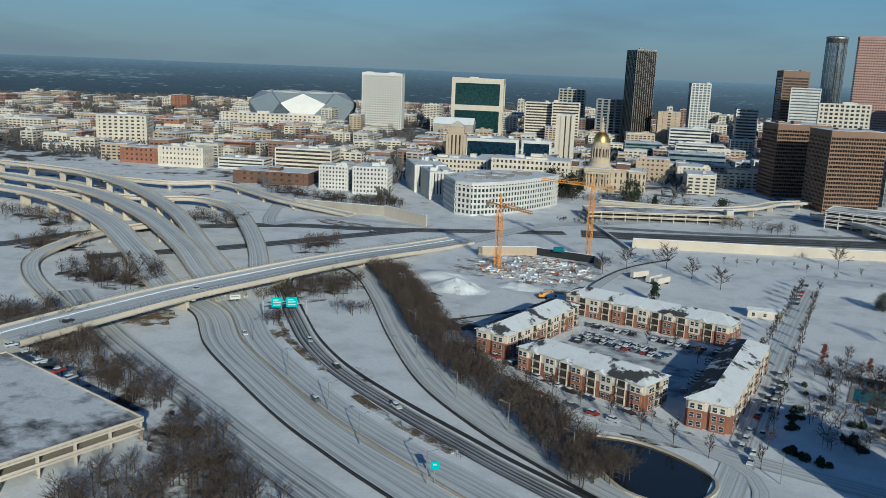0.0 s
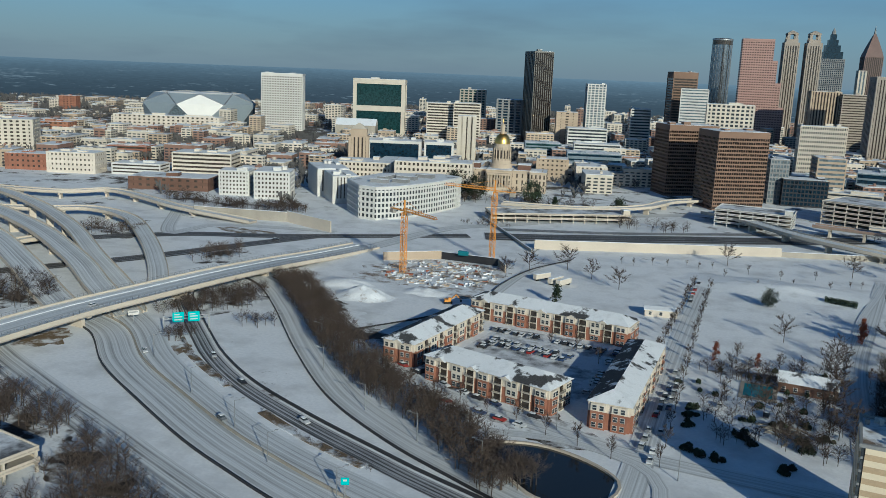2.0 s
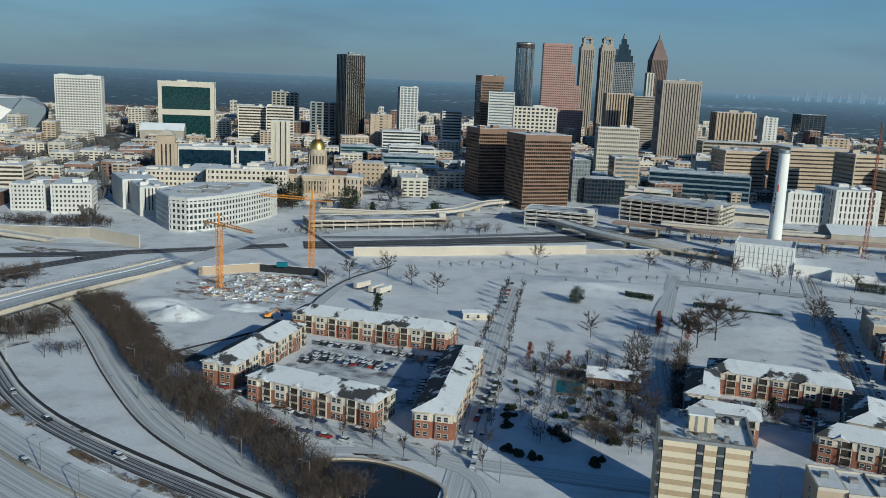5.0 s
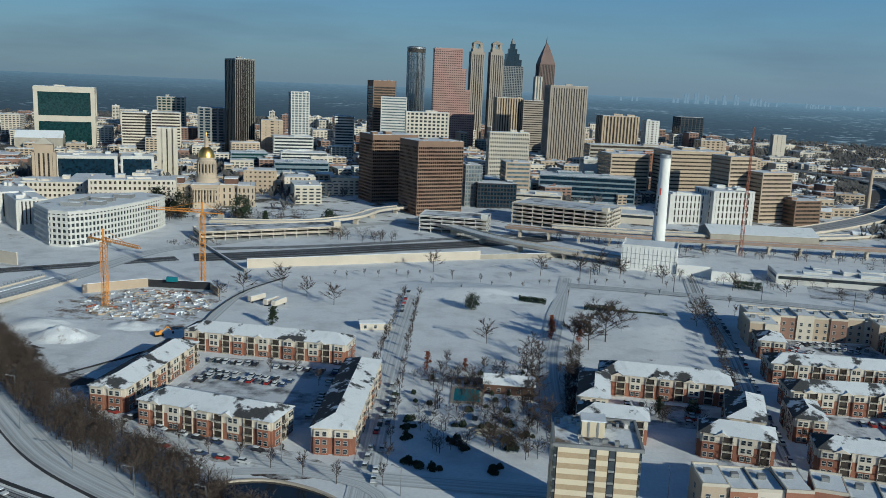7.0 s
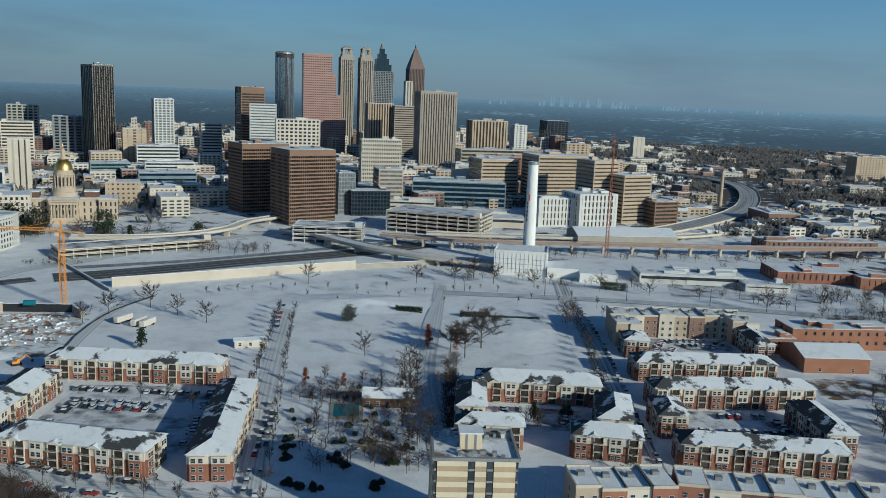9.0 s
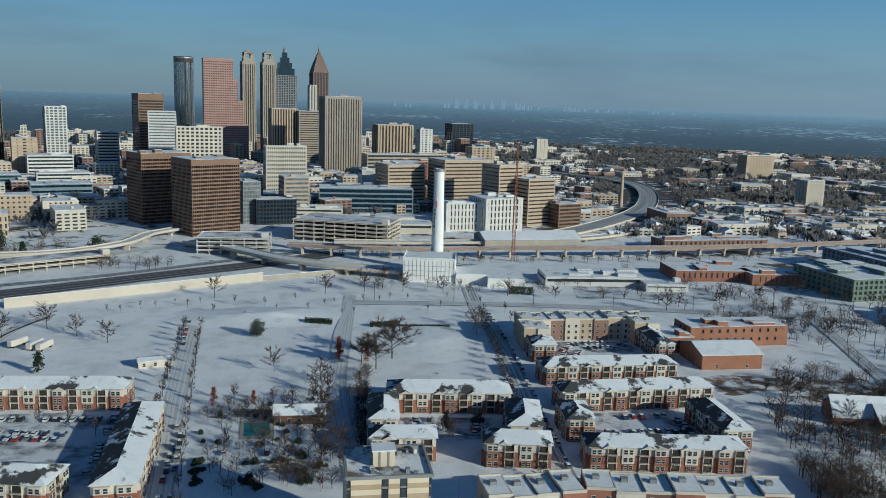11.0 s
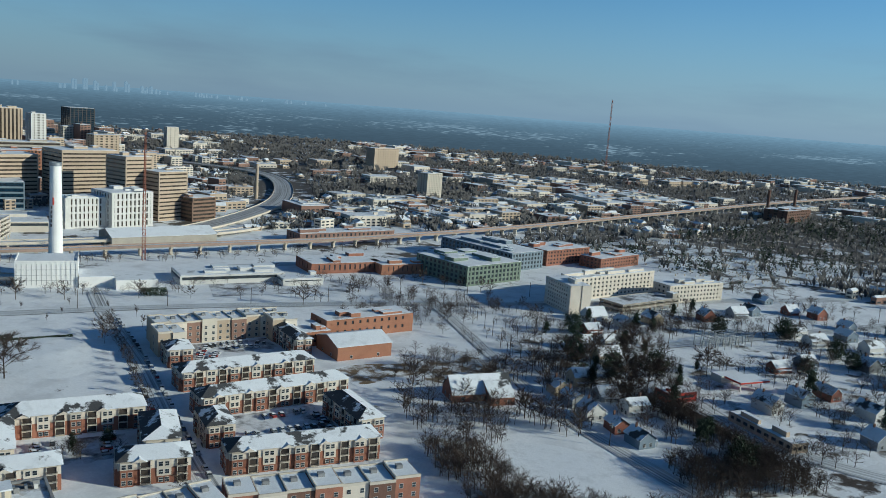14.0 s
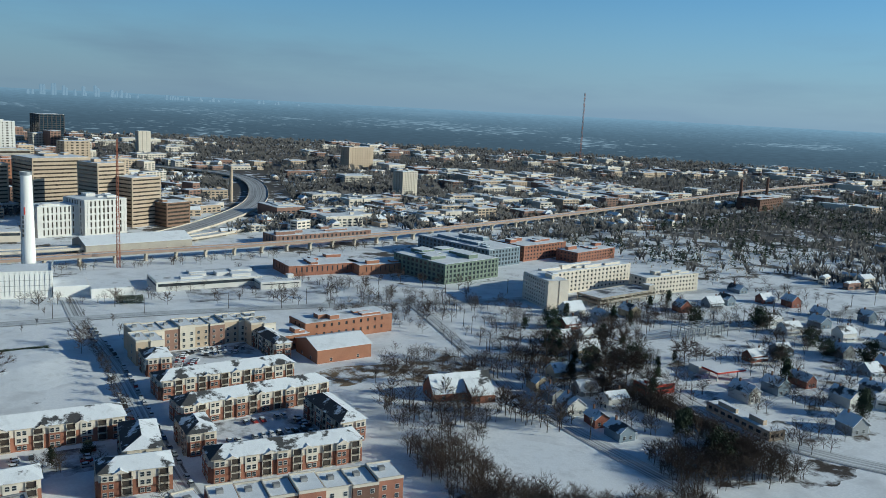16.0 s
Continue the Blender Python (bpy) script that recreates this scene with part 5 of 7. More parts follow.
block("office_building", "cream stone block with small windows", -205, 862, 32, 30, 20, 16, CREAM, GLASS_BROWN, 5, 7, 5, "grid", units=1, sp=0.6, pf=0.6)
block("office_building", "brick and stone corner building", -330, 1240, 32, 30, 58, 18, TAN, GLASS_BROWN, 14, 6, 6, "grid", units=1, sp=0.55, pf=0.6)
block("office_building", "dark glazed office block", -445, 1300, 60, 40, 70, 16, GREY, GLASS_BLUE, 16, 10, 8, "grid", units=1, sp=0.35, pf=0.3)
block("office_building", "white tall block with ribbon windows", -232, 1300, 30, 30, 66, 16, WHITE, GLASS, 15, 6, 6, "band", units=1, sp=0.5)
block("office_building", "pale teal low office with ribbon windows", -330, 1090, 48, 36, 22, 20, BLUEGREY, GLASS_GREEN, 5, 8, 6, "band", units=2, sp=0.45)
block("office_building", "white low office with ribbon windows", -262, 1080, 60, 34, 26, 16, WHITE, GLASS, 6, 12, 6, "band", units=3, sp=0.5)
# west of the capitol
block("federal_building", "pale concrete slab with two green glass panels", -664, 1227, 84, 34, 94, 20, PALE, GLASS_GREEN, 2, 1, 1, "grid", TWR, 1, sp=0.2, pf=0.07, top=8, e=1.5)
block("office_tower", "white tower with close horizontal window bands", -847.6, 1240, 70, 40, 96, 25, WHITE, GLASS_BROWN, 23, 26, 12, "grid", TWR, 2, sp=0.5, pf=0.4, top=5)
block("office_building", "dark and cream twin office slab", -520, 1196, 42, 30, 63, 18, CREAM, GLASS_BROWN, 15, 10, 6, "band", units=1, sp=0.5)
block("office_building", "dark and cream twin office slab", -475, 1192, 40, 30, 65, 18, CREAM, GLASS_BROWN, 15, 10, 6, "band", units=1, sp=0.5)
block("office_building", "green-grey glass tower with pale frame", -548, 1401, 46, 30, 81, 18, CONCRETE, GLASS_GREEN, 18, 10, 6, "grid", units=1, sp=0.4, pf=0.3)
ct = block("courthouse_tower", "windowless concrete slab tower with slit", -366, 933, 22, 18, 60, 20, PALE, GLASS_BROWN, 1, 3, 2, "vertical", "tower", 0, pf=0.8)
hall = thing("city_hall_tower", "stepped art deco stone tower with pyramid top", "city hall", -458, 838, 0, 24)
facade(hall, 22, 20, 36, TAN, GLASS_BROWN, 10, 5, 5, "vertical", pf=0.6, snow=False)
part("upper_stage", Geo().box(2, 20, 2, 18, 36, 44, 0), TAN, hall)
part("pyramid_roof", Geo().lathe(11, 10, [(13, 44), (1, 50)], 4, 0, math.pi / 4), PALE, hall)
block("government_building", "dark blue glass block framed in white stone", -452, 872, 62, 34, 30, 22, WHITE, GLASS_BLUE, 6, 1, 1, "vertical", units=3, pf=0.05, top=3)
block("government_building", "dark blue glass wing framed in white stone", -392, 897, 34, 34, 30, 22, WHITE, GLASS_BLUE, 6, 1, 1, "vertical", units=2, pf=0.07, top=3)
gabled("depot_hall", "long hall with snowy gabled roof", -640, 1130, 60, 30, 26, 9, 20, CONCRETE, "hall", SNOW_PURE, 4)
block("government_building", "white stone office block with narrow windows", -447, 591, 26, 22, 21, 22, WHITE, GLASS_BROWN, 6, 9, 7, "grid", units=2, sp=0.5, pf=0.5)
block("government_building", "white stone office block with narrow windows", -411, 590, 30, 30, 23, 24, WHITE, GLASS_BROWN, 6, 10, 9, "grid", units=2, sp=0.5, pf=0.5)
# the white office complex with a curved front
oc = thing("government_complex", "large white gridded office block with a gently curved front", "government building", 0, 0, 0, 0)
front = [(-322, 588), (-296, 559), (-281, 557), (-273, 567), (-266, 581), (-261, 597), (-257, 613), (-254, 630), (-252, 645), (-253, 660)]
back = [(-275, 668), (-318, 640)]
shrink = lambda pts, k: [(x + (-288 - x) * k, y + (612 - y) * k) for x, y in pts]
part("glazing", Geo().prism(shrink(front + back, 0.02), 0, 23.5), GLASS, oc)
for k in range(6):
    part("spandrel", Geo().prism(front + back, k * 4.05, k * 4.05 + 1.5), WHITE, oc)
for (x0, y0), (x1, y1) in zip(front, front[1:]):
    n = max(2, int(math.hypot(x1 - x0, y1 - y0) / 3.1))
    d = math.atan2(y1 - y0, x1 - x0)
    for i in range(n):
        t = (i + 0.5) / n
        part("pier", B(-0.55, 0.55, 0.03, 1.2, 0, 24), WHITE, oc, at=(x0 + (x1 - x0) * t, y0 + (y1 - y0) * t, 0), rz=d)
part("parapet", Geo().prism(front + back, 22.6, 24.6), WHITE, oc)
part("roof", Geo().prism(shrink(front + back, 0.03), 24.6, 24.85), SNOW_ROOF, oc, "flat roof under snow with plant frames")
for x, y, w, d in ((-298, 580, 14, 6), (-284, 590, 12, 8), (-290, 610, 16, 7), (-282, 630, 14, 8), (-300, 596, 7, 20)):
    part("roof_unit", Geo().box(x, x + w, y, y + d, 24.8, 27.5, 0).box(x + 0.3, x + w - 0.3, y + 0.3, y + d - 0.3, 27.5, 27.7, 1), [GREY, SNOW_PURE], oc)
block("government_building", "white office wing with narrow windows", -345, 606, 22, 50, 23, 40, WHITE, GLASS_BROWN, 6, 8, 16, "vertical", units=3, pf=0.62)
block("government_building", "white office wing with snowy roof", -376, 634, 28, 52, 24, 40, WHITE, GLASS_BROWN, 6, 9, 16, "vertical", units=3, pf=0.62)
block("government_building", "cream office range with snowy stepped roof", -330, 690, 70, 34, 30, 18, CREAM, GLASS_BROWN, 6, 18, 8, "grid", units=4, sp=0.5, pf=0.5)
block("government_building", "cream office range with snowy stepped roof", -395, 700, 52, 40, 24, 18, CREAM, GLASS_BROWN, 5, 14, 8, "grid", units=4, sp=0.5, pf=0.5)

# the capitol
cap = thing("capitol", "domed stone capitol with gilded dome and columned wings", "capitol", -260, 783, 0, 14)
cap.scale = (0.87, 0.87, 0.87)
CAP = paint("capitol_stone", (0.50, 0.41, 0.31), (0.42, 0.34, 0.26), 0.8, 0.5)


def wing(x0, x1, y0, y1, h, n, m):
    w = part("wing", Geo().box(x0, x1, y0, y1, 0, h), CAP, cap)
    for lev in (1.5, 8.5, 15.5):
        for i in range(n):
            part("window", B(-0.8, 0.8, -0.14, 0.03, 0, 4.4), GLASS_BROWN, w, at=(x0 + (i + 0.5) * (x1 - x0) / n, y0, lev))
        for i in range(m):
            part("window", B(-0.03, 0.14, -0.8, 0.8, 0, 4.4), GLASS_BROWN, w, at=(x1, y0 + (i + 0.5) * (y1 - y0) / m, lev))
    part("cornice", B(x0 - 0.8, x1 + 0.8, y0 - 0.8, y1 + 0.8, h, h + 1.2), CAP, w)
    part("roof", B(x0, x1, y0, y1, h + 1.2, h + 1.5), SNOW_ROOF, w)
    return w


wing(-50, 46, -14, 14, 22, 16, 5)
wing(-14, 14, -26, 24, 23, 5, 6)
wing(-54, -36, -18, 18, 21.5, 4, 6)
wing(33, 51, -18, 18, 21.5, 4, 6)
por = part("portico", B(-12, 12, -31, -26, 0, 6), CAP, cap)
part("entablature", B(-12.6, 12.6, -31.5, -26, 19, 21), CAP, por)
for i in range(8):
    part("column", Geo().lathe(-10.5 + i * 3, -30.3, [(0.8, 6), (0.65, 19)], 10), CAP, por)
for x in (-30, 26):
    part("roof_pavilion", Geo().box(x - 7, x + 7, -8, 8, 23.4, 29, 0).box(x - 7.4, x + 7.4, -8.4, 8.4, 29, 29.8, 1), [BRICK_DARK, SNOW_PURE], cap)
drum = part("drum", Geo().lathe(0, 0, [(12.5, 23), (12.5, 29), (10.8, 29), (10.8, 33), (9.2, 33), (9.2, 46), (10, 46), (10, 48), (8.7, 48), (8.7, 51)], 32), CAP, cap)
for i in range(16):
    a = i * math.tau / 16
    part("window", B(-0.75, 0.75, -0.3, 0.1, 0, 9), GLASS_BROWN, drum, at=(9.15 * math.cos(a), 9.15 * math.sin(a), 35), rz=a + math.pi / 2)
    b = a + math.tau / 32
    part("column", Geo().lathe(9.8 * math.cos(b), 9.8 * math.sin(b), [(0.6, 33), (0.5, 46)], 8), CAP, drum)
dm = part("dome", Geo().lathe(0, 0, [(8.8 * math.cos(i * 0.145), 51 + 11.5 * math.sin(i * 0.145)) for i in range(10)], 32), GOLD, cap, "gilded ribbed dome")
for p in dm.data.polygons:
    p.use_smooth = True
part("lantern", Geo().lathe(0, 0, [(2.8, 61), (2.8, 64.2), (2.1, 64.2), (2.1, 69), (2.7, 69), (2.4, 70.5), (0.5, 73)], 14), CAP, cap)
part("finial", Geo().lathe(0, 0, [(0.5, 73), (0.8, 75), (0.2, 78)], 8), GOLD, cap)

# stadium of folded triangular plates
st = thing("stadium", "round stadium with folded pale triangular roof plates", "stadium", -1000, 1272, 0, 38)
ring = lambda r, z, n, o: [(r * 1.18 * math.cos((i + o) * math.tau / n), r * math.sin((i + o) * math.tau / n), z) for i in range(n)]
lo, mi, hi2 = ring(80, 0, 8, 0.0), ring(88, 38, 8, 0.5), ring(66, 55, 8, 0.0)
for i in range(8):
    j = (i + 1) % 8
    g = Geo()
    g.face((lo[i], lo[j], mi[i]), 0)
    part("facade_plate", g, GLASS_GREY if i % 2 else ETFE, st)
    g = Geo()
    g.face((lo[j], mi[j], mi[i]), 0)
    part("facade_plate", g, FRESH_WHITE if i in (5, 1) else ETFE, st)
    g = Geo()
    g.face((mi[i], hi2[j], hi2[i]), 0)
    part("roof_plate", g, ETFE, st)
    g = Geo()
    g.face((mi[i], mi[j], hi2[j]), 0)
    part("roof_plate", g, FRESH_WHITE if i % 2 else ETFE, st)
    part("frame_rib", Geo().beam(mi[i], hi2[i], 1.2).beam(mi[i], hi2[j], 1.2).beam(mi[i], lo[i], 1.0), STEEL, st)
g = Geo()
g.face(hi2)
part("roof_opening", g, SNOW_PURE, st)
for i in range(8):
    a, b = Vector(hi2[i]), Vector(hi2[(i + 1) % 8])
    g = Geo()
    g.face((a, b, (a + b) / 2 + Vector((0, 0, 11)) - ((a + b) / 2) * 0.15))
    part("roof_petal", g, FRESH_WHITE, st)

# low buildings of the western quarter
block("jail_building", "tan precast block with strips of dark windows", -850, 690, 58, 40, 38, 36, PALE, GLASS_BROWN, 9, 9, 5, "grid", "office building", 2, sp=0.5, pf=0.5)
block("office_building", "cream four-storey building with snowy roof", -664, 612, 48, 26, 20, 20, CREAM, GLASS_BROWN, 4, 12, 6, "grid", units=3, sp=0.6, pf=0.6)
block("warehouse", "brick warehouse with snowy roof", -712, 606, 42, 26, 16, 20, BRICK, GLASS_BROWN, 3, 8, 4, "grid", "warehouse", 2, sp=0.6, pf=0.6)
block("office_building", "red brick office with ribbon windows", -712, 740, 46, 30, 15, 20, BRICK, GLASS_BROWN, 3, 8, 4, "band", units=3, sp=0.55)
block("office_building", "white banded low building", -610, 640, 48, 26, 11, 20, WHITE, GLASS_BROWN, 3, 8, 4, "band", units=2, sp=0.55)
block("warehouse", "brick workshop with broad grey roof", -530, 575, 70, 34, 11, 20, BRICK_DARK, GLASS_BROWN, 2, 10, 4, "grid", "warehouse", 2, sp=0.6, pf=0.6)
block("office_building", "cream office with ribbon windows", -572, 682, 60, 34, 21, 20, CREAM, GLASS_BROWN, 5, 12, 6, "band", units=3, sp=0.5)
block("office_building", "long cream building with rows of windows", -985, 1040, 168, 26, 26, 20, CREAM, GLASS_BROWN, 5, 34, 5, "grid", units=4, sp=0.55, pf=0.55)
block("office_building", "red brick range with snowy roof", -1010, 885, 72, 26, 20, 20, BRICK_OR, GLASS_BROWN, 4, 16, 5, "grid", units=3, sp=0.6, pf=0.5)
block("office_building", "brick range with snowy roof", -1075, 890, 58, 26, 21, 20, BRICK, GLASS_BROWN, 4, 10, 5, "grid", units=3, sp=0.6, pf=0.5)
block("apartment_tower", "red brick slab residential tower", -1432, 1360, 37, 20, 30, 20, BRICK, GLASS_BROWN, 8, 8, 4, "grid", "tower", 1, sp=0.6, pf=0.6)

# hospital quarter
block("hospital_tower", "tan stepped hospital tower with long window bands", 240, 846, 32, 30, 62, 22, TAN, GLASS_BROWN, 15, 6, 6, "band", "hospital", 2, sp=0.62, top=3)
block("hospital_tower", "tan hospital wing with window bands", 268, 832, 36, 26, 49, 22, TAN, GLASS_BROWN, 12, 6, 5, "band", "hospital", 1, sp=0.62, top=2)
block("hospital_tower", "tan hospital main block stepping back", 200, 930, 62, 44, 60, 14, TAN, GLASS_BROWN, 14, 8, 8, "band", "hospital", 3, sp=0.62, top=3)
block("hospital_tower", "dark-faced tan hospital block", 140, 955, 46, 40, 52, 14, TAN, GLASS_BROWN, 12, 8, 8, "band", "hospital", 2, sp=0.6, top=3)
block("hospital_wing", "brown brick hospital wing", 300, 826, 30, 24, 24, 20, BROWN, GLASS_BROWN, 6, 8, 5, "band", "hospital", 1, sp=0.5)
block("laboratory_building", "white building with staggered slit windows", 175, 800, 38, 26, 28, 10, WHITE, GLASS_BROWN, 4, 10, 6, "grid", units=3, sp=0.25, pf=0.65)
block("laboratory_building", "white building with dark glazed attic and slit windows", 214, 796, 42, 38, 33, 14, WHITE, GLASS_BROWN, 5, 10, 8, "grid", units=4, sp=0.25, pf=0.6)
block("office_building", "dark blue clad long block with snowy roof", 60, 930, 104, 40, 28, -4, BLUEGREY, GLASS_BLUE, 5, 20, 8, "band", units=5, sp=0.35)
block("office_building", "teal glazed low block with snowy roof", 0, 935, 52, 36, 20, 0, BLUEGREY, GLASS_GREEN, 4, 10, 6, "band", units=4, sp=0.4)
block("office_building", "cream low block with snowy roof", 20, 866, 60, 36, 14, -6, CREAM, GLASS, 3, 10, 6, "band", units=4, sp=0.6)
block("office_building", "broad tan tower with close vertical fins", 198, 1486, 66, 36, 79, 10, TAN, GLASS_BROWN, 19, 18, 8, "vertical", TWR, 2, pf=0.5)
block("apartment_tower", "white slim apartment tower", 253, 1377, 22, 22, 77, 10, WHITE, GLASS_BROWN, 20, 5, 4, "grid", "tower", 1, sp=0.5, pf=0.5)
block("office_tower", "black glass box tower", 402, 1805, 50, 44, 74, 10, DARK_METAL, GLASS_BLUE, 17, 10, 8, "grid", TWR, 0, sp=0.25, pf=0.2)
block("office_building", "orange brick and white striped block", 172, 1136, 66, 30, 42, 6, BRICK_OR, GLASS_BROWN, 9, 16, 6, "grid", units=3, sp=0.5, pf=0.45)
block("office_building", "white windowless block with snowy roof", 120, 1042, 44, 30, 38, 4, WHITE, GLASS, 1, 1, 1, "grid", units=2, sp=0.9, pf=0.9)
block("parking_block", "long grey banded block", 150, 1240, 120, 34, 44, 8, CONCRETE, GLASS_BROWN, 8, 16, 6, "band", "parking deck", 3, sp=0.5)
block("warehouse", "low white shed with broad snowy roof", 60, 800, 100, 60, 9, -8, CREAM, GLASS, 1, 14, 8, "band", "warehouse", 8, sp=0.7)
block("apartment_tower", "orange and cream tower block", 330, 1330, 40, 26, 52, 12, TAN, GLASS_BROWN, 13, 8, 5, "grid", "tower", 1, sp=0.5, pf=0.5)

# east side
block("green_apartments", "new apartment block with green and cream panels", 394, 493, 60, 60, 15.5, 6, GREEN_PANEL, GLASS, 4, 14, 12, "grid", "apartment building", 8, sp=0.36, pf=0.42)
block("green_apartments", "new apartment block with grey and green panels", 470, 530, 40, 90, 15.5, 6, BLUEGREY, GLASS, 4, 10, 18, "grid", "apartment building", 8, sp=0.36, pf=0.42)
block("brick_block", "red brick block with snowy roof", 520, 540, 60, 36, 14, 6, BRICK, GLASS, 4, 14, 8, "grid", "apartment building", 5, sp=0.5, pf=0.5)
block("brick_block", "low brick workshop with snowy roof", 560, 512, 60, 24, 10, 8, BRICK, GLASS, 3, 14, 6, "grid", "workshop", 4, sp=0.5, pf=0.5)
ch7 = block("care_home", "cream seven-storey slab with a plain sunlit gable", 410, 399, 17, 34, 20, -14, CREAM, GLASS, 7, 2, 11, "grid", "apartment building", 3, sp=0.5, pf=0.6)
part("gable_wall", Geo().box(0.2, 8.2, -0.5, 0.4, 0, 20.2).box(9.4, 16.8, -0.5, 0.4, 0, 20.2), CREAM, ch7, "plain cream end wall")
block("care_home", "long cream wing with rows of windows", 428, 428, 108, 14, 17, 2, CREAM, GLASS, 5, 24, 4, "grid", "apartment building", 6, sp=0.5, pf=0.55)
block("care_home", "cream end block with snowy roof", 512, 396, 58, 18, 14, -5, PALE, GLASS, 4, 16, 4, "grid", "apartment building", 4, sp=0.5, pf=0.55)
car_deck("parking_deck", "low concrete parking deck with snowy top", 448, 384, 64, 22, 2, 2, CONCRETE, 3.2)
block("warehouse", "long low white warehouse with snowy roof", 196, 558, 74, 30, 6.5, -7, WHITE, GLASS, 1, 18, 6, "band", "warehouse", 6, sp=0.6)
block("warehouse", "small white shed with snowy roof", 262, 535, 30, 18, 5, -7, WHITE, GLASS, 1, 6, 3, "band", "warehouse", 1, sp=0.8)
block("warehouse", "brick freight shed with snowy roof", 300, 566, 60, 34, 8, -6, BRICK, GLASS, 1, 14, 6, "grid", "warehouse", 4, sp=0.4, pf=0.7)
block("warehouse", "brick freight shed with snowy roof", 352, 548, 50, 26, 8, -6, BRICK_OR, GLASS, 1, 12, 6, "grid", "warehouse", 2, sp=0.4, pf=0.8)
block("freight_depot", "long brick freight depot below the railway", 352, 690, 105, 26, 9, 2, BRICK_FAR, GLASS, 1, 22, 5, "grid", "warehouse", 4, sp=0.35, pf=0.6)
gabled("market_hall", "wide shed with snowy gabled roof", 190, 705, 90, 36, 8, 5, 2, CONCRETE, "warehouse", SNOW_PURE, 6)
block("apartment_tower", "pinkish slab tower among snowy roofs", 866, 1406, 66, 24, 42, 12, TAN, GLASS_BROWN, 12, 16, 4, "grid", "tower", 1, sp=0.6, pf=0.6)
block("apartment_tower", "pale tower block with balcony bands", 696, 982, 30, 20, 37, 10, PALE, GLASS_BROWN, 12, 9, 4, "grid", "tower", 1, sp=0.5, pf=0.5)
block("apartment_tower", "pale slim residential tower", 560, 1700, 24, 20, 50, 0, CREAM, GLASS_BROWN, 13, 4, 4, "grid", "tower", 0, sp=0.5, pf=0.6)
block("factory_building", "long brown brick mill building", 1150, 700, 90, 36, 18, 10, BRICK_DARK, GLASS_BROWN, 4, 20, 6, "grid", "factory", 3, sp=0.5, pf=0.5)
for x, y in ((1190, 760), (1280, 770)):
    s = thing("brick_chimney", "tall brick mill chimney", "chimney", x, y, 0)
    part("shaft", Geo().lathe(0, 0, [(2.6, 0), (1.9, 40), (2.3, 40.2), (2.3, 42)], 14), BRICK_DARK, s)
s = thing("brick_chimney", "slim pale chimney beside the motorway", "chimney", 445, 1000, 0)
part("shaft", Geo().lathe(0, 0, [(2.6, 0), (1.8, 44)], 14), TAN, s)


# ---------------------------------------------------------------- houses of the eastern quarter
rng = random.Random(77)
HOUSE_WALLS = [paint("house_wall_" + n, c, None, 0.8, 0.8) for n, c in (("white", (0.62, 0.60, 0.56)), ("cream", (0.5, 0.42, 0.3)), ("brick", (0.26, 0.10, 0.07)), ("grey", (0.28, 0.29, 0.3)), ("blue", (0.2, 0.25, 0.3)))]
WALL_WORDS = ("white weatherboard", "cream weatherboard", "red brick", "grey weatherboard", "blue-grey weatherboard")
TAKEN = [(126, 596, 45), (240, 300, 30), (160, 300, 70), (200, 400, 50), (240, 410, 45), (420, 400, 30), (480, 410, 45), (545, 400, 40), (440, 300, 38), (388, 240, 16), (330, 205, 26), (230, 215, 34), (410, 380, 15), (240, 250, 30), (230, 380, 30), (200, 330, 45), (260, 330, 30), (280, 380, 20)]


def is_free(x, y, r):
    return all(math.hypot(x - a, y - b) > c + r for a, b, c in TAKEN)


def house(x, y, turn, i):
    L, D, h = rng.uniform(9, 14), rng.uniform(7, 10), rng.uniform(3.2, 5.8)
    root = gabled("house", WALL_WORDS[i] + " house with snowy gabled roof", x, y, L, D, h, D * rng.uniform(0.3, 0.45), turn, HOUSE_WALLS[i], windows=2, group="eastern houses")
    part("porch", Geo().box(1, L - 1, -2.2, 0, 2.5, 2.75, 1).box(1.1, 1.3, -2.1, -1.9, 0, 2.5, 0).box(L - 1.3, L - 1.1, -2.1, -1.9, 0, 2.5, 0), [WHITE, SNOW_PURE], root)
    part("chimney", B(L * 0.7, L * 0.7 + 0.8, D * 0.5, D * 0.5 + 0.8, h, h + D * 0.45 + 1), BRICK_DARK, root)


made = 0
for row in range(11):
    for col in range(13):
        x = 285 + col * 24 + row * 6 + rng.uniform(-4, 4)
        y = 168 + row * 24 - col * 2 + rng.uniform(-4, 4)
        if x < 292 + (y - 180) * 0.25 or (300 < x < 372 and y < 290) or y > 372 or not is_free(x, y, 9) or rng.random() < 0.32 or made > 70:
            continue
        TAKEN.append((x + 5, y + 4, 8))
        house(x, y, rng.choice((-14, 76)) + rng.uniform(-4, 4), rng.randrange(5))
        made += 1

for i, (x, y) in enumerate(((292, 276), (287, 260), (283, 244), (281, 228), (279, 212), (303, 284), (299, 262), (296, 242))):
    TAKEN.append((x + 5, y + 4, 8))
    house(x, y, 76 + rng.uniform(-4, 4) if i < 5 else -14, (i * 2 + 1) % 5)

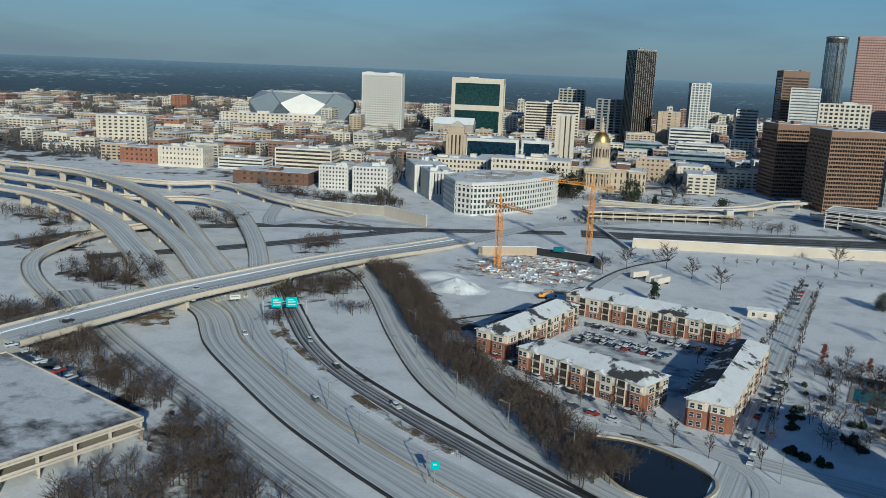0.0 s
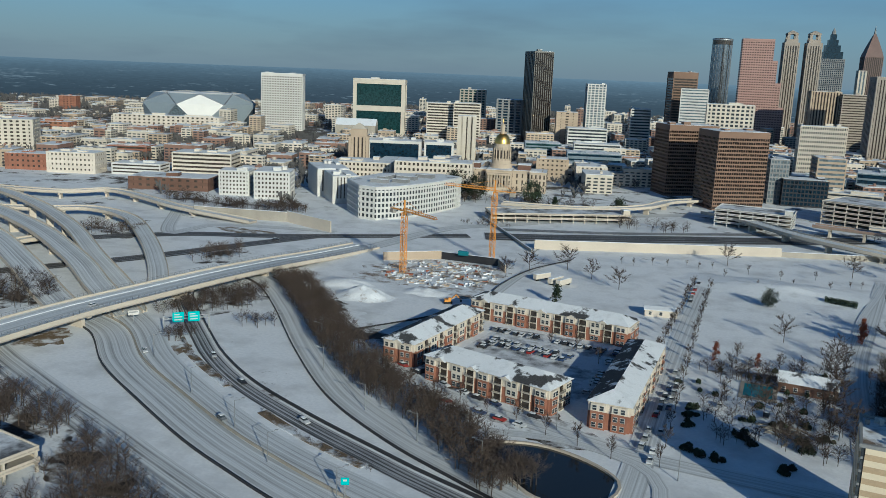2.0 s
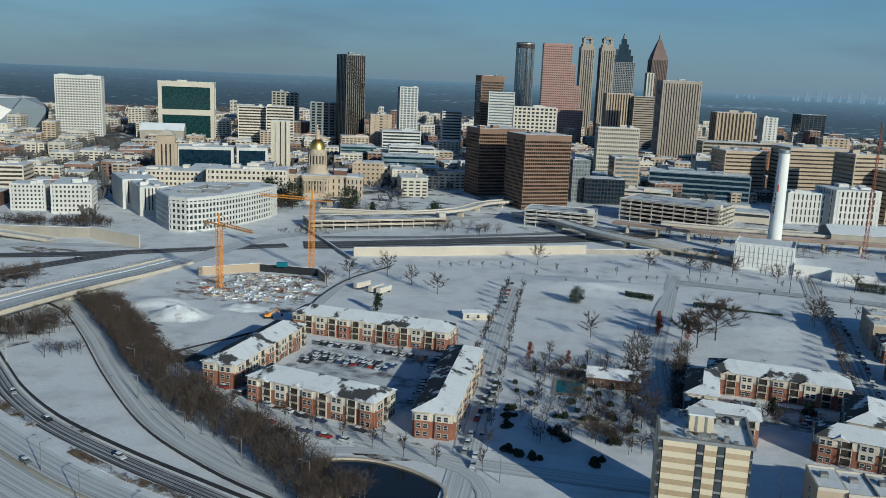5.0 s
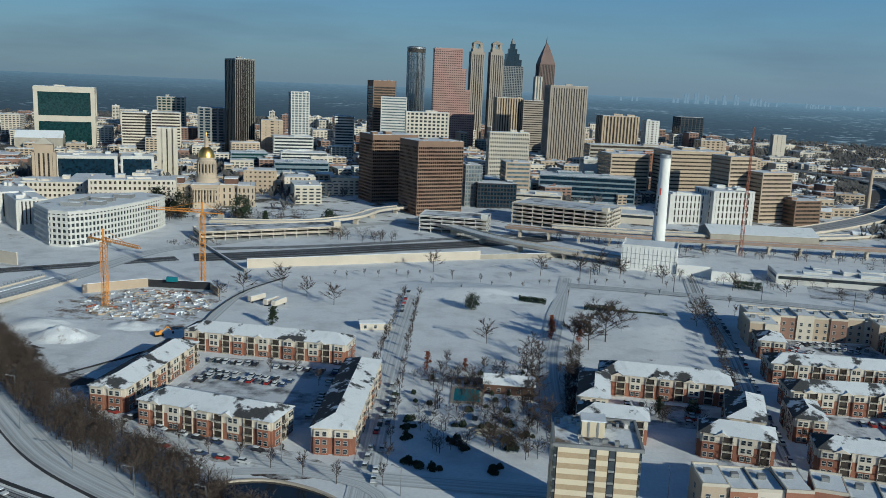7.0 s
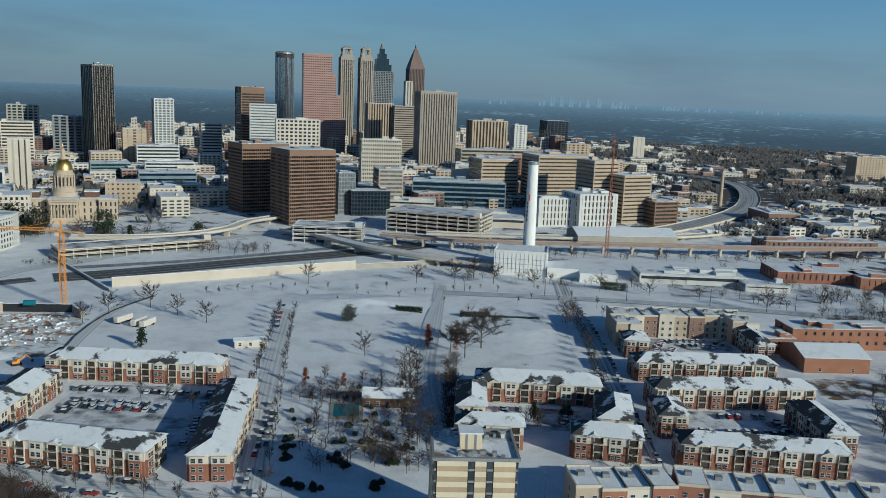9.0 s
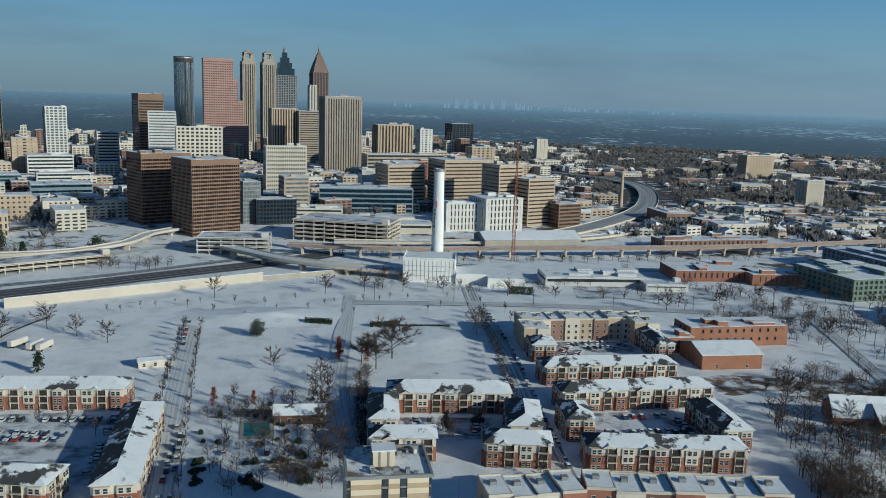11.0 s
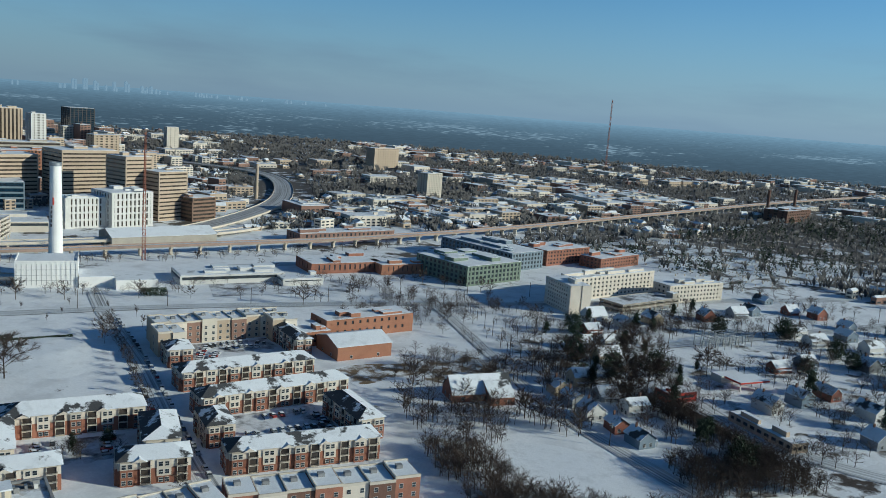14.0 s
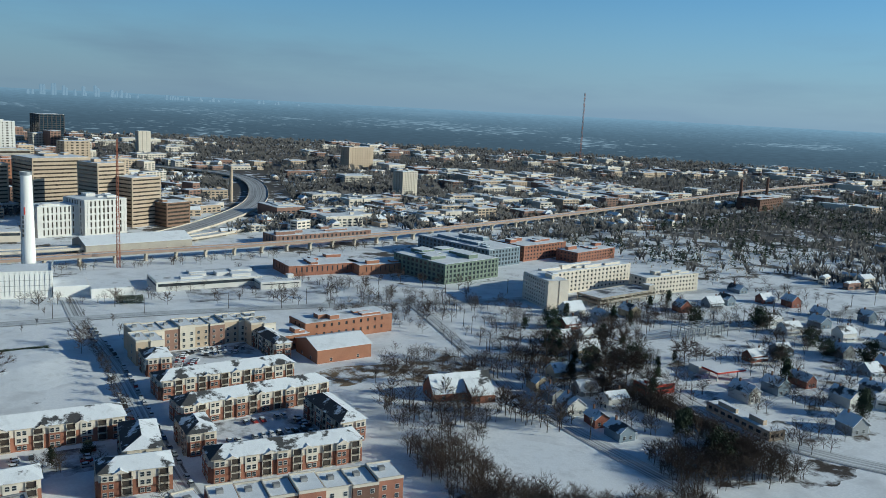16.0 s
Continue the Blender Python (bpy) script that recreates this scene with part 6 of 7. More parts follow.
# petrol station, strip shops, substation
ps = thing("petrol_station", "petrol station canopy with red fascia", "petrol station", 378, 240, 0, -12)
part("canopy", Geo().box(0, 20, 0, 12, 5, 5.8, 0).box(0.2, 19.8, 0.2, 11.8, 5.8, 6.0, 1), [RED, SNOW_PURE], ps)
for x in (3, 17):
    for y in (3, 9):
        part("column", B(x - 0.25, x + 0.25, y - 0.25, y + 0.25, 0, 5), WHITE, ps)
part("shop", Geo().box(2, 18, 16, 24, 0, 4, 0).box(2, 18, 16, 24, 4, 4.2, 1), [CREAM, SNOW_PURE], ps)
block("shop_row", "low row of shops with snowy flat roof", 329, 180, 9, 40, 4.5, -14, TAN, GLASS, 1, 3, 9, "grid", "shops", 3, sp=0.5, pf=0.3)
straight_wall("wall_9", "dark brick embankment wall above the gardens", (335, 258), (309, 172), 3.2, 0.6, BRICK_DARK)
block("shop", "long low white shed with snowy roof", 416, 176, 36, 16, 4.5, -60, WHITE, GLASS, 1, 6, 3, "band", "shop", 1, sp=0.7)
block("shop", "small red-fronted shop with snowy roof", 329, 246, 17, 11, 5, -12, RED, GLASS, 1, 5, 3, "band", "shop", 1, sp=0.6)
subs = thing("substation", "electrical substation of grey steel frames", "substation", 432, 298, 0, -6)
for i in range(7):
    part("portal_frame", Geo().beam((i * 6, 0, 0), (i * 6, 0, 8), 0.4).beam((i * 6, 14, 0), (i * 6, 14, 8), 0.4).beam((i * 6, 0, 8), (i * 6, 14, 8), 0.4).beam((i * 6, 7, 0), (i * 6, 7, 5), 0.8), STEEL, subs)
for y in (0, 7, 14):
    part("busbar", Geo().beam((0, y, 8), (36, y, 8), 0.25).beam((0, y, 5.5), (36, y, 5.5), 0.2), STEEL, subs)

# snowy playing field
fl = spline([(x, y, 0) for x, y in ((206, 232), (222, 243), (242, 232), (252, 206), (247, 180), (222, 172), (200, 196), (206, 232))], 4)
g = Geo()
g.v = [(p.x, p.y, 0.09) for p in fl[:-1]]
g.f, g.m = [tuple(range(len(g.v)))[::-1]], [0]
tagged(part("playing_field", g, SNOW_PURE), "smooth snow-covered playing field", "field", kind="structure")

# car parks
for nm, pts in (("car_park_1", ((-118, 290), (-54, 276), (-54, 345), (-112, 347))), ("car_park_2", ((147, 388), (194, 386), (197, 420), (152, 422))), ("car_park_3", ((128, 282), (170, 276), (172, 316), (128, 318))), ("car_park_4", ((52, 300), (90, 296), (92, 318), (54, 324))), ("car_park_5", ((205, 520), (300, 505), (310, 545), (215, 556)))):
    g = Geo()
    g.face([(x, y, 0.05) for x, y in pts])
    tagged(part(nm, g, SNOW_LOT), "snowy car park with wheel tracks", "car park", kind="structure")


# ---------------------------------------------------------------- cars
def car_thing():
    root = thing("car", "parked car with snow on its roof", "car", 0, 0, -50, 0, "parked cars")
    g = Geo()
    prof = [(-2.25, 0.35), (2.2, 0.35), (2.25, 0.75), (1.4, 0.92), (0.75, 1.0), (-1.9, 1.02), (-2.25, 0.9)]
    k = len(prof)
    for s in (-0.88, 0.88):
        g.v += [(x, s, z) for x, z in prof]
    g.f = [tuple(range(k)), tuple(range(2 * k - 1, k - 1, -1))] + [(i, (i + 1) % k, k + (i + 1) % k, k + i)[::-1] for i in range(k)]
    g.m = [0] * len(g.f)
    part("body", g, CAR, root)
    c = Geo()
    a = [(0.85, -0.8, 0.98), (0.85, 0.8, 0.98), (-1.85, 0.8, 1.0), (-1.85, -0.8, 1.0)]
    b = [(0.25, -0.66, 1.46), (0.25, 0.66, 1.46), (-1.45, 0.66, 1.46), (-1.45, -0.66, 1.46)]
    for i in range(4):
        j = (i + 1) % 4
        c.face((a[i], a[j], b[j], b[i]))
    part("window_glass", c, GLASS, root)
    part("roof_snow", Geo().prism([(0.32, -0.7), (0.32, 0.7), (-1.5, 0.7), (-1.5, -0.7)], 1.45, 1.6), SNOW_PURE, root, "snow on the roof")
    wheel = Geo().lathe(0, 0, [(0.32, -0.11), (0.32, 0.11)], 10)
    wheel.v = [(x, z, y) for x, y, z in wheel.v]
    wm = wheel.mesh("wheel", RUBBER)
    for x in (-1.4, 1.4):
        for y in (-0.8, 0.8):
            part("wheel", wm, None, root, at=(x, y, 0.32))
    return root


CAR0 = car_thing()
rng = random.Random(9)
CARS = 0


def place_car(m):
    """The first car is the pattern itself; the others are copies."""
    if CARS:
        copy_thing(CAR0, m)
    else:
        CAR0.matrix_basis = m


def cars_along(pts, step, across, keep=0.85):
    """Cars parked along a line; across: turned to stand across it."""
    global CARS
    line = spline([(x, y, 0) for x, y in pts], step)
    for i in range(len(line) - 1):
        if rng.random() > keep:
            continue
        d = line[i + 1] - line[i]
        t = math.degrees(math.atan2(d.y, d.x)) + (90 if across else 0) + rng.choice((0, 180)) + rng.uniform(-4, 4)
        s = rng.uniform(0.95, 1.12)
        place_car(pose(line[i].x + rng.uniform(-0.3, 0.3), line[i].y + rng.uniform(-0.3, 0.3), 0.14, 0, 0, t))
        CARS += 1


cars_along(((-112, 341), (-60, 335)), 3.2, True)
cars_along(((-106, 322), (-72, 316)), 3.2, True, 0.8)
cars_along(((-104, 327), (-70, 321)), 3.2, True, 0.7)
cars_along(((-112, 296), (-106, 335)), 3.2, True)
cars_along(((-58, 282), (-57, 340)), 3.2, True, 0.7)
cars_along(((-90, 290), (-62, 284)), 3.2, True, 0.6)
cars_along(((-130, 270), (-100, 255), (-64, 245)), 7, False)
cars_along(((-128, 280), (-98, 265), (-62, 254)), 7, False, 0.8)
cars_along(((-33, 250), (-32.5, 330)), 6.2, False)
cars_along(((-29, 240), (-31, 330)), 7, False, 0.7)
cars_along(((-40, 420), (-41, 490)), 8, False, 0.7)
cars_along(((106, 260), (113, 312), (126, 400), (135, 490)), 7, False, 0.8)
cars_along(((98, 260), (105, 312), (118, 400)), 7, False, 0.7)
cars_along(((150, 396), (160, 412), (180, 416), (194, 408)), 3.0, True, 0.95)
cars_along(((156, 394), (164, 404), (180, 408), (190, 400)), 3.0, True, 0.9)
cars_along(((150, 390), (192, 388)), 3.2, True, 0.7)
cars_along(((130, 296), (168, 292)), 3.2, True, 0.8)
cars_along(((130, 311), (168, 309)), 3.2, True, 0.8)
cars_along(((166, 282), (168, 308)), 3.2, True, 0.7)
cars_along(((58, 300), (60, 322)), 3.0, True, 0.9)
cars_along(((66, 318), (90, 314)), 3.2, True, 0.7)
cars_along(((80, 298), (84, 316)), 3.2, True, 0.7)
cars_along(((-14, 296), (22, 292)), 5, True, 0.6)


def lone_car(x, y, t, z=0.16):
    place_car(pose(x, y, z, 0, 0, t))


for x, y, t in ((-170, 237, -32), (-196, 255, -42), (-133, 218, -28), (-157, 208, -30), (-222, 247, -40), (-200, 330, -48), (-320, 330, -35), (-300, 455, 60), (-104, 250, -25), (-90, 247, 20)):
    lone_car(x, y, t, 0.2)
for p in (bl[4], bl[14]):
    lone_car(p.x + 3, p.y, 92, p.z + 0.1)
for x, y in ((-262, 175), (-250, 172), (-240, 170), (-236, 169), (-228, 168), (-220, 166), (-243, 140), (-252, 150)):
    lone_car(x, y, rng.uniform(60, 100), 7.15)

# ---------------------------------------------------------------- trees
def bare_tree_arrays(seed, h=9.0, spread=0.7, levels=3, twigs=420, columnar=False, bole=0.66, fat=0.0026):
    """Trunk, limbs and a haze of thin twigs of a leafless tree: two Geo objects."""
    r = random.Random(seed)
    wood, fine, ends = Geo(), Geo(), []

    def tube(a, b, r0, r1, n):
        d = (b - a).normalized()
        s = d.orthogonal().normalized()
        u = d.cross(s)
        k = len(wood.v)
        for p, rr in ((a, r0), (b, r1)):
            wood.v += [tuple(p + (s * math.cos(i * math.tau / n) + u * math.sin(i * math.tau / n)) * rr) for i in range(n)]
        for i in range(n):
            j = (i + 1) % n
            wood.f.append((k + i, k + j, k + n + j, k + n + i))
            wood.m.append(0)

    def grow(a, d, length, rad, level):
        b = a + d * length
        tube(a, b, rad, rad * 0.6, 6 if level == 0 else 3)
        if level:
            ends.append((a, b, level))
        if level >= levels:
            return
        count = (9 if not columnar else 9) if level == 0 else 3
        for i in range(count):
            turn = math.tau * (i * 0.382 + r.random() * 0.2) if level == 0 else math.tau * (i + r.random()) / count
            out = Vector((math.cos(turn), math.sin(turn), r.uniform(-0.15, 0.3)))
            at = 0.38 + 0.62 * (i + r.random() * 0.5) / count if level == 0 else r.uniform(0.35, 1.0)
            if columnar:
                v = (d * 1.3 + out * spread * 1.2).normalized()
                grow(a.lerp(b, at), v, length * r.uniform(0.35, 0.6) * (1.15 - 0.5 * at), rad * 0.45, level + 1)
            else:
                v = (d * (0.35 + 0.75 * at) + out * spread * (1.35 - 0.6 * at)).normalized()
                grow(a.lerp(b, at), v, length * r.uniform(0.55, 0.85) * (1.15 - 0.45 * at if level == 0 else 0.85), rad * 0.45, level + 1)

    grow(Vector((0, 0, -0.2)), Vector((r.uniform(-0.06, 0.06), r.uniform(-0.06, 0.06), 1)).normalized(), h * (bole if not columnar else 0.8), h * 0.016, 0)
    for _ in range(twigs):
        a, b, level = r.choice(ends)
        p = a.lerp(b, r.uniform(0.25, 1.0))
        out = Vector((p.x, p.y, 0.6 * (p.z - h * 0.4))).normalized()
        d = ((b - a).normalized() * 0.7 + out * 0.5 + Vector((r.uniform(-1, 1), r.uniform(-1, 1), r.uniform(-0.75, 0.85))) * 0.85).normalized()
        s = d.orthogonal().normalized()
        t = r.uniform(0, math.tau)
        s = (s * math.cos(t) + d.cross(s) * math.sin(t)) * h * fat
        k = len(fine.v)
        fine.v += [tuple(p - s), tuple(p + s), tuple(p + d * h * r.uniform(0.07, 0.20))]
        fine.f.append((k, k + 1, k + 2))
        fine.m.append(0)
    return wood, fine


def leafy_arrays(seed, h, rad, shape, n, size):
    """A crown of many small leaves gathered in uneven clumps, with gaps between them."""
    r = random.Random(seed)
    g, clumps = Geo(), []
    for _ in range(34):
        t = r.random()
        w = rad * (1 - t) ** 0.8 if shape == "cone" else rad * math.sqrt(max(0.05, 1 - (2 * t - 1) ** 2))
        a, k = r.uniform(0, math.tau), r.uniform(0.35, 1.0)
        clumps.append((Vector((w * k * math.cos(a), w * k * math.sin(a), h * (0.14 + 0.84 * t))), rad * r.uniform(0.14, 0.30)))
    for _ in range(n):
        c, w = r.choice(clumps)
        c = c + Vector((r.gauss(0, w), r.gauss(0, w), r.gauss(0, w * 0.8)))
        u = Vector((r.uniform(-1, 1), r.uniform(-1, 1), r.uniform(-0.6, 0.6))).normalized() * size * r.uniform(0.6, 1.4)
        v = u.orthogonal().normalized() * size * r.uniform(0.4, 0.9)
        g.face((c - u - v * 0.3, c + u * 0.2 - v, c + u, c - u * 0.2 + v))
    return g


TREES, PLANTED = {}, set()


def tree_thing(key, name, label, wood, crown, crown_mat, crown_name, group):
    root = thing(name, label, "tree", 0, 0, -60, 0, group)
    part("trunk", wood, BARK, root)
    part(crown_name, crown, crown_mat, root)
    TREES[key] = root


for i in range(3):
    w, f = bare_tree_arrays(10 + i, 9.0, 0.95, 2, 1700)
    tree_thing("bare%d" % i, "bare_tree", "leafless broad tree standing in the snow", w, f, TWIG, "crown", "leafless trees")
for i in range(2):
    w, f = bare_tree_arrays(30 + i, 7.0, 0.6, 2, 800, True)
    tree_thing("young%d" % i, "young_tree", "slender leafless street tree", w, f, TWIG, "crown", "street trees")
w, f = bare_tree_arrays(40, 13.0, 1.05, 3, 3800)
tree_thing("oak", "oak_tree", "wide leafless oak in the snowy park", w, f, TWIG, "crown", "park oaks")
w, f = bare_tree_arrays(50, 6.0, 0.5, 2, 40, True)
tree_thing("russet", "russet_tree", "young tree holding russet winter leaves", w, leafy_arrays(51, 7.5, 1.7, "cone", 1100, 0.2), RUSSET, "crown", "russet trees")
w, f = bare_tree_arrays(60, 8.0, 0.5, 1, 20, True)
tree_thing("fir", "evergreen_tree", "dark evergreen with a ragged cone", w, leafy_arrays(61, 10.0, 2.8, "cone", 1500, 0.3), NEEDLE, "crown", "evergreens")
w, f = bare_tree_arrays(62, 7.0, 0.8, 2, 20)
tree_thing("holm", "evergreen_oak", "round dark evergreen oak in the snow", w, leafy_arrays(63, 9.5, 5.0, "egg", 2400, 0.34), NEEDLE, "crown", "evergreens")

rng = random.Random(123)


def plant_tree(key, x, y, s=None, z=0.0):
    ob = copy_thing(TREES[key], Matrix.Identity(4)) if key in PLANTED else TREES[key]
    PLANTED.add(key)
    k = s or rng.uniform(0.8, 1.2)
    ob.matrix_basis = pose(x, y, z, 0, 0, rng.uniform(0, 360)) @ Matrix.Diagonal((k, k, k * rng.uniform(0.92, 1.1), 1))


def bare():
    return "bare%d" % rng.randrange(3)


for key, x, y, s in (("oak", 63, 402, 1.6), ("oak", 53, 387, 1.4), ("oak", 47, 396, 1.0), ("holm", -3, 450, 0.9), ("bare0", -132, 458, 1.5), ("bare1", -114, 475, 1.6), ("bare2", -96, 459, 1.3), ("bare1", -78, 444, 1.4), ("bare0", -140, 440, 1.3),
                     ("fir", -100, 398, 1.0), ("russet", 37, 402, 1.3), ("russet", 37, 410, 1.2), ("russet", 50, 398, 1.1), ("fir", 70, 306, 0.9), ("holm", 84, 312, 0.5), ("bare2", 5, 388, 1.2), ("bare1", 118, 452, 1.3), ("bare0", 116, 440, 1.0),
                     ("holm", -128, 700, 1.3), ("bare1", -220, 690, 1.7), ("holm", -276, 705, 2.3), ("holm", -255, 700, 2.0), ("holm", -205, 708, 1.9), ("fir", -180, 690, 1.2), ("holm", -300, 690, 1.3),
                     ("bare0", -30, 540, 1.4), ("bare1", 40, 545, 1.6), ("bare2", 66, 548, 1.7), ("bare0", 80, 560, 1.7), ("bare1", 92, 548, 1.6), ("bare2", 118, 540, 1.3), ("bare0", 160, 530, 1.4), ("bare1", 190, 520, 1.0), ("bare2", 250, 480, 1.6), ("bare0", 290, 486, 1.2),
                     ("oak", 322, 268, 1.5), ("oak", 333, 263, 1.55), ("oak", 315, 259, 1.3), ("oak", 388, 268, 1.2), ("oak", 372, 313, 1.15), ("fir", 425, 352, 1.2), ("fir", 303, 204, 1.3), ("fir", 407, 377, 1.0), ("fir", 430, 342, 1.1), ("fir", 480, 366, 1.0), ("fir", 300, 205, 1.2), ("bare1", 330, 300, 2.1), ("bare0", 345, 308, 2.0), ("bare2", 318, 306, 1.9), ("bare0", 250, 262, 1.5), ("bare1", 262, 255, 1.4)):
    plant_tree(key, x, y, s)
for i in range(16):
    plant_tree("young%d" % (i % 2), -26 - i * 0.5, 238 + i * 15)
    plant_tree("young%d" % (i % 2), -42, 340 + i * 10) if i < 14 else None
for i in range(9):
    plant_tree("young%d" % (i % 2), -128 + i * 11, 266 - i * 3.6)
    plant_tree(rng.choice(("russet", "young0", "young1")), -20 + i * 8, 345 + rng.uniform(-5, 8))
    plant_tree(rng.choice(("young1", bare())), 12 + rng.uniform(-28, 12), 262 + i * 8)
    plant_tree("young%d" % (i % 2), -86 + i * 12 + rng.uniform(-2, 2), 332 if i < 2 else 312 + rng.uniform(-8, 8)) if i < 4 else None
for i in range(22):
    plant_tree(bare(), 93 + i * 1.7 + rng.uniform(-1, 1), 250 + i * 11, 0.75)
    plant_tree("young%d" % (i % 2), 114 + i * 1.5, 255 + i * 11, 0.9) if i % 2 else None
for i in range(16):
    plant_tree(bare(), 25 + rng.uniform(-3, 4), 262 + i * 7.5, rng.uniform(0.8, 1.1))
for i in range(26):
    plant_tree("young%d" % (i % 2), -90 + i * 9 + rng.uniform(-2, 2), 505 + rng.uniform(-14, 24), rng.uniform(0.5, 0.8))
for i in range(70):
    x, y = rng.uniform(270, 520), rng.uniform(165, 380)
    if x > 285 + (y - 165) * 0.2 and is_free(x, y, 1):
        plant_tree(rng.choice((bare(), bare(), "fir", "holm")), x, y, rng.uniform(0.8, 1.5))
for i in range(46):
    a = rng.random()
    plant_tree(rng.choice((bare(), bare(), "young1")), 205 + 95 * a + rng.uniform(-6, 6), 305 + rng.uniform(-55, 30) - 20 * a, rng.uniform(0.8, 1.4)) if i < 24 else plant_tree(bare(), rng.uniform(300, 420), rng.uniform(395, 520), rng.uniform(0.8, 1.2))

# thick leafless woods on the banks: joined, as nobody could count them
PIECES = []
for i in range(4):
    w, f = bare_tree_arrays(70 + i, 9.0, 1.0, 2, 250, False, 0.56, 0.0037)
    PIECES.append((np.array(w.v), [tuple(q) for q in w.f], np.array(f.v), [tuple(q) for q in f.f]))


def woods(name, label, spots, scale=1.0, seed=1):
    r = random.Random(seed)
    wv, wf, tv, tf, kw, kt = [], [], [], [], 0, 0
    for x, y in spots:
        a = r.uniform(0, math.tau)
        s = scale * r.uniform(0.7, 1.25)
        m = np.array(((math.cos(a), -math.sin(a), 0), (math.sin(a), math.cos(a), 0), (0, 0, 1))) * s
        V, F, U, G = PIECES[r.randrange(4)]
        wv.append(V @ m.T + (x, y, 0))
        wf += [tuple(i + kw for i in q) for q in F]
        kw += len(V)
        tv.append(U @ m.T + (x, y, 0))
        tf += [tuple(i + kt for i in q) for q in G]
        kt += len(U)
    root = thing(name, label, "woods", kind="stuff")
    for nm, v, f, mt in (("trunks", wv, wf, BARK), ("twigs", tv, tf, TWIG)):
        me = bpy.data.meshes.new(nm)
        me.from_pydata(np.concatenate(v).tolist(), [], f)
        me.materials.append(mt)
        part(nm, me, None, root)


def strip_spots(pts, width, n, seed):
    r = random.Random(seed)
    line = spline([(x, y, 0) for x, y in pts], 2.0)
    out = []
    for _ in range(n):
        k = r.randrange(1, len(line) - 1)
        d = (line[k + 1] - line[k - 1]).normalized()
        o = r.uniform(-width, width) / 2
        out.append((line[k].x + d.y * o, line[k].y - d.x * o))
    return out


def patch_spots(x, y, rx, ry, n, seed):
    r = random.Random(seed)
    return [(x + rx * math.sqrt(q) * math.cos(a), y + ry * math.sqrt(q) * math.sin(a)) for q, a in ((r.random(), r.uniform(0, math.tau)) for _ in range(n))]


woods("bank_woods", "dense brown leafless thicket on the motorway bank", strip_spots(((-236, 372), (-196, 330), (-158, 288), (-124, 256), (-100, 240), (-82, 225), (-70, 213), (-58, 204)), 17, 760, 4), 0.88, 4)
woods("bank_woods", "dense brown leafless wood below the frontage road", [q for q in strip_spots(((-300, 206), (-240, 187), (-190, 172), (-160, 158), (-140, 146), (-105, 130), (-80, 118)), 20, 300, 5) + patch_spots(-148, 132, 24, 20, 80, 51) if not (q[0] < -177 and q[1] < 173)], 1.0, 5)
woods("bank_woods", "leafless wood beside the looping ramp", patch_spots(-335, 280, 30, 22, 90, 6) + patch_spots(-300, 205, 26, 22, 90, 7), 1.0, 6)
woods("verge_thicket", "brown leafless copse on the snowy verge", patch_spots(-238, 320, 14, 26, 100, 8) + patch_spots(-205, 296, 8, 8, 9, 9) + patch_spots(-250, 298, 5, 12, 18, 10) + patch_spots(-222, 268, 4, 9, 14, 12), 0.8, 7)
woods("verge_thicket", "leafless trees under the flyovers", patch_spots(-420, 310, 24, 20, 40, 13) + patch_spots(-400, 420, 26, 14, 36, 14) + patch_spots(-500, 350, 40, 14, 46, 15) + patch_spots(-300, 400, 12, 26, 30, 16), 0.9, 8)
woods("slope_thicket", "dark leafless trees along the snowy slope", strip_spots(((-470, 560), (-420, 545), (-370, 545), (-340, 560)), 22, 130, 17), 0.9, 9)
woods("island_shrubs", "low grey shrubs on the median islands", [q for off, a, b in ((-11.5, 12, 24), (-11, 27, 36), (-10.5, 41, 47)) for p in sides(h2[a:b], off) for q in ((p.x, p.y), (p.x + 1.5, p.y - 1.5), (p.x + 3, p.y - 2))], 0.22, 27)
woods("slope_thicket", "low brown scrub on the snowy slope", patch_spots(-205, 590, 22, 12, 50, 18), 0.35, 10)
woods("field_wood", "leafless grey-brown wood round the playing field", strip_spots(((200, 250), (192, 226), (190, 205), (196, 185), (215, 164), (250, 152)), 24, 400, 19), 1.05, 11)
woods("field_wood", "leafless trees along the lower road", strip_spots(((262, 190), (290, 172), (312, 156)), 24, 120, 20), 1.0, 12)

woods("field_wood", "dense dark leafless wood above the lower road", patch_spots(276, 174, 22, 14, 80, 43) + strip_spots(((314, 266), (313, 236), (312, 206), (306, 172)), 8, 130, 44), 1.0, 13)
woods("garden_trees", "leafless garden trees behind the brick church", strip_spots(((206, 300), (226, 276), (246, 262), (262, 236)), 16, 46, 45) + patch_spots(300, 308, 24, 14, 34, 46), 1.25, 14)
r0 = random.Random(31)
spots = [(r0.uniform(275, 520), r0.uniform(160, 385)) for _ in range(520)]
woods("garden_trees", "leafless garden trees among the houses", [q for q in spots if q[0] > 272 + (q[1] - 160) * 0.25 and is_free(q[0], q[1], -3) and not (415 < q[0] < 480 and 285 < q[1] < 322)][:380], 1.0, 21)
spots = [(r0.uniform(285, 345), r0.uniform(150, 300)) for _ in range(220)]
woods("garden_trees", "dense leafless trees along the lower road", [q for q in spots if abs(q[0] - 322 - (q[1] - 200) * 0.1) > 8 and is_free(q[0], q[1], -4)][:80], 1.1, 22)
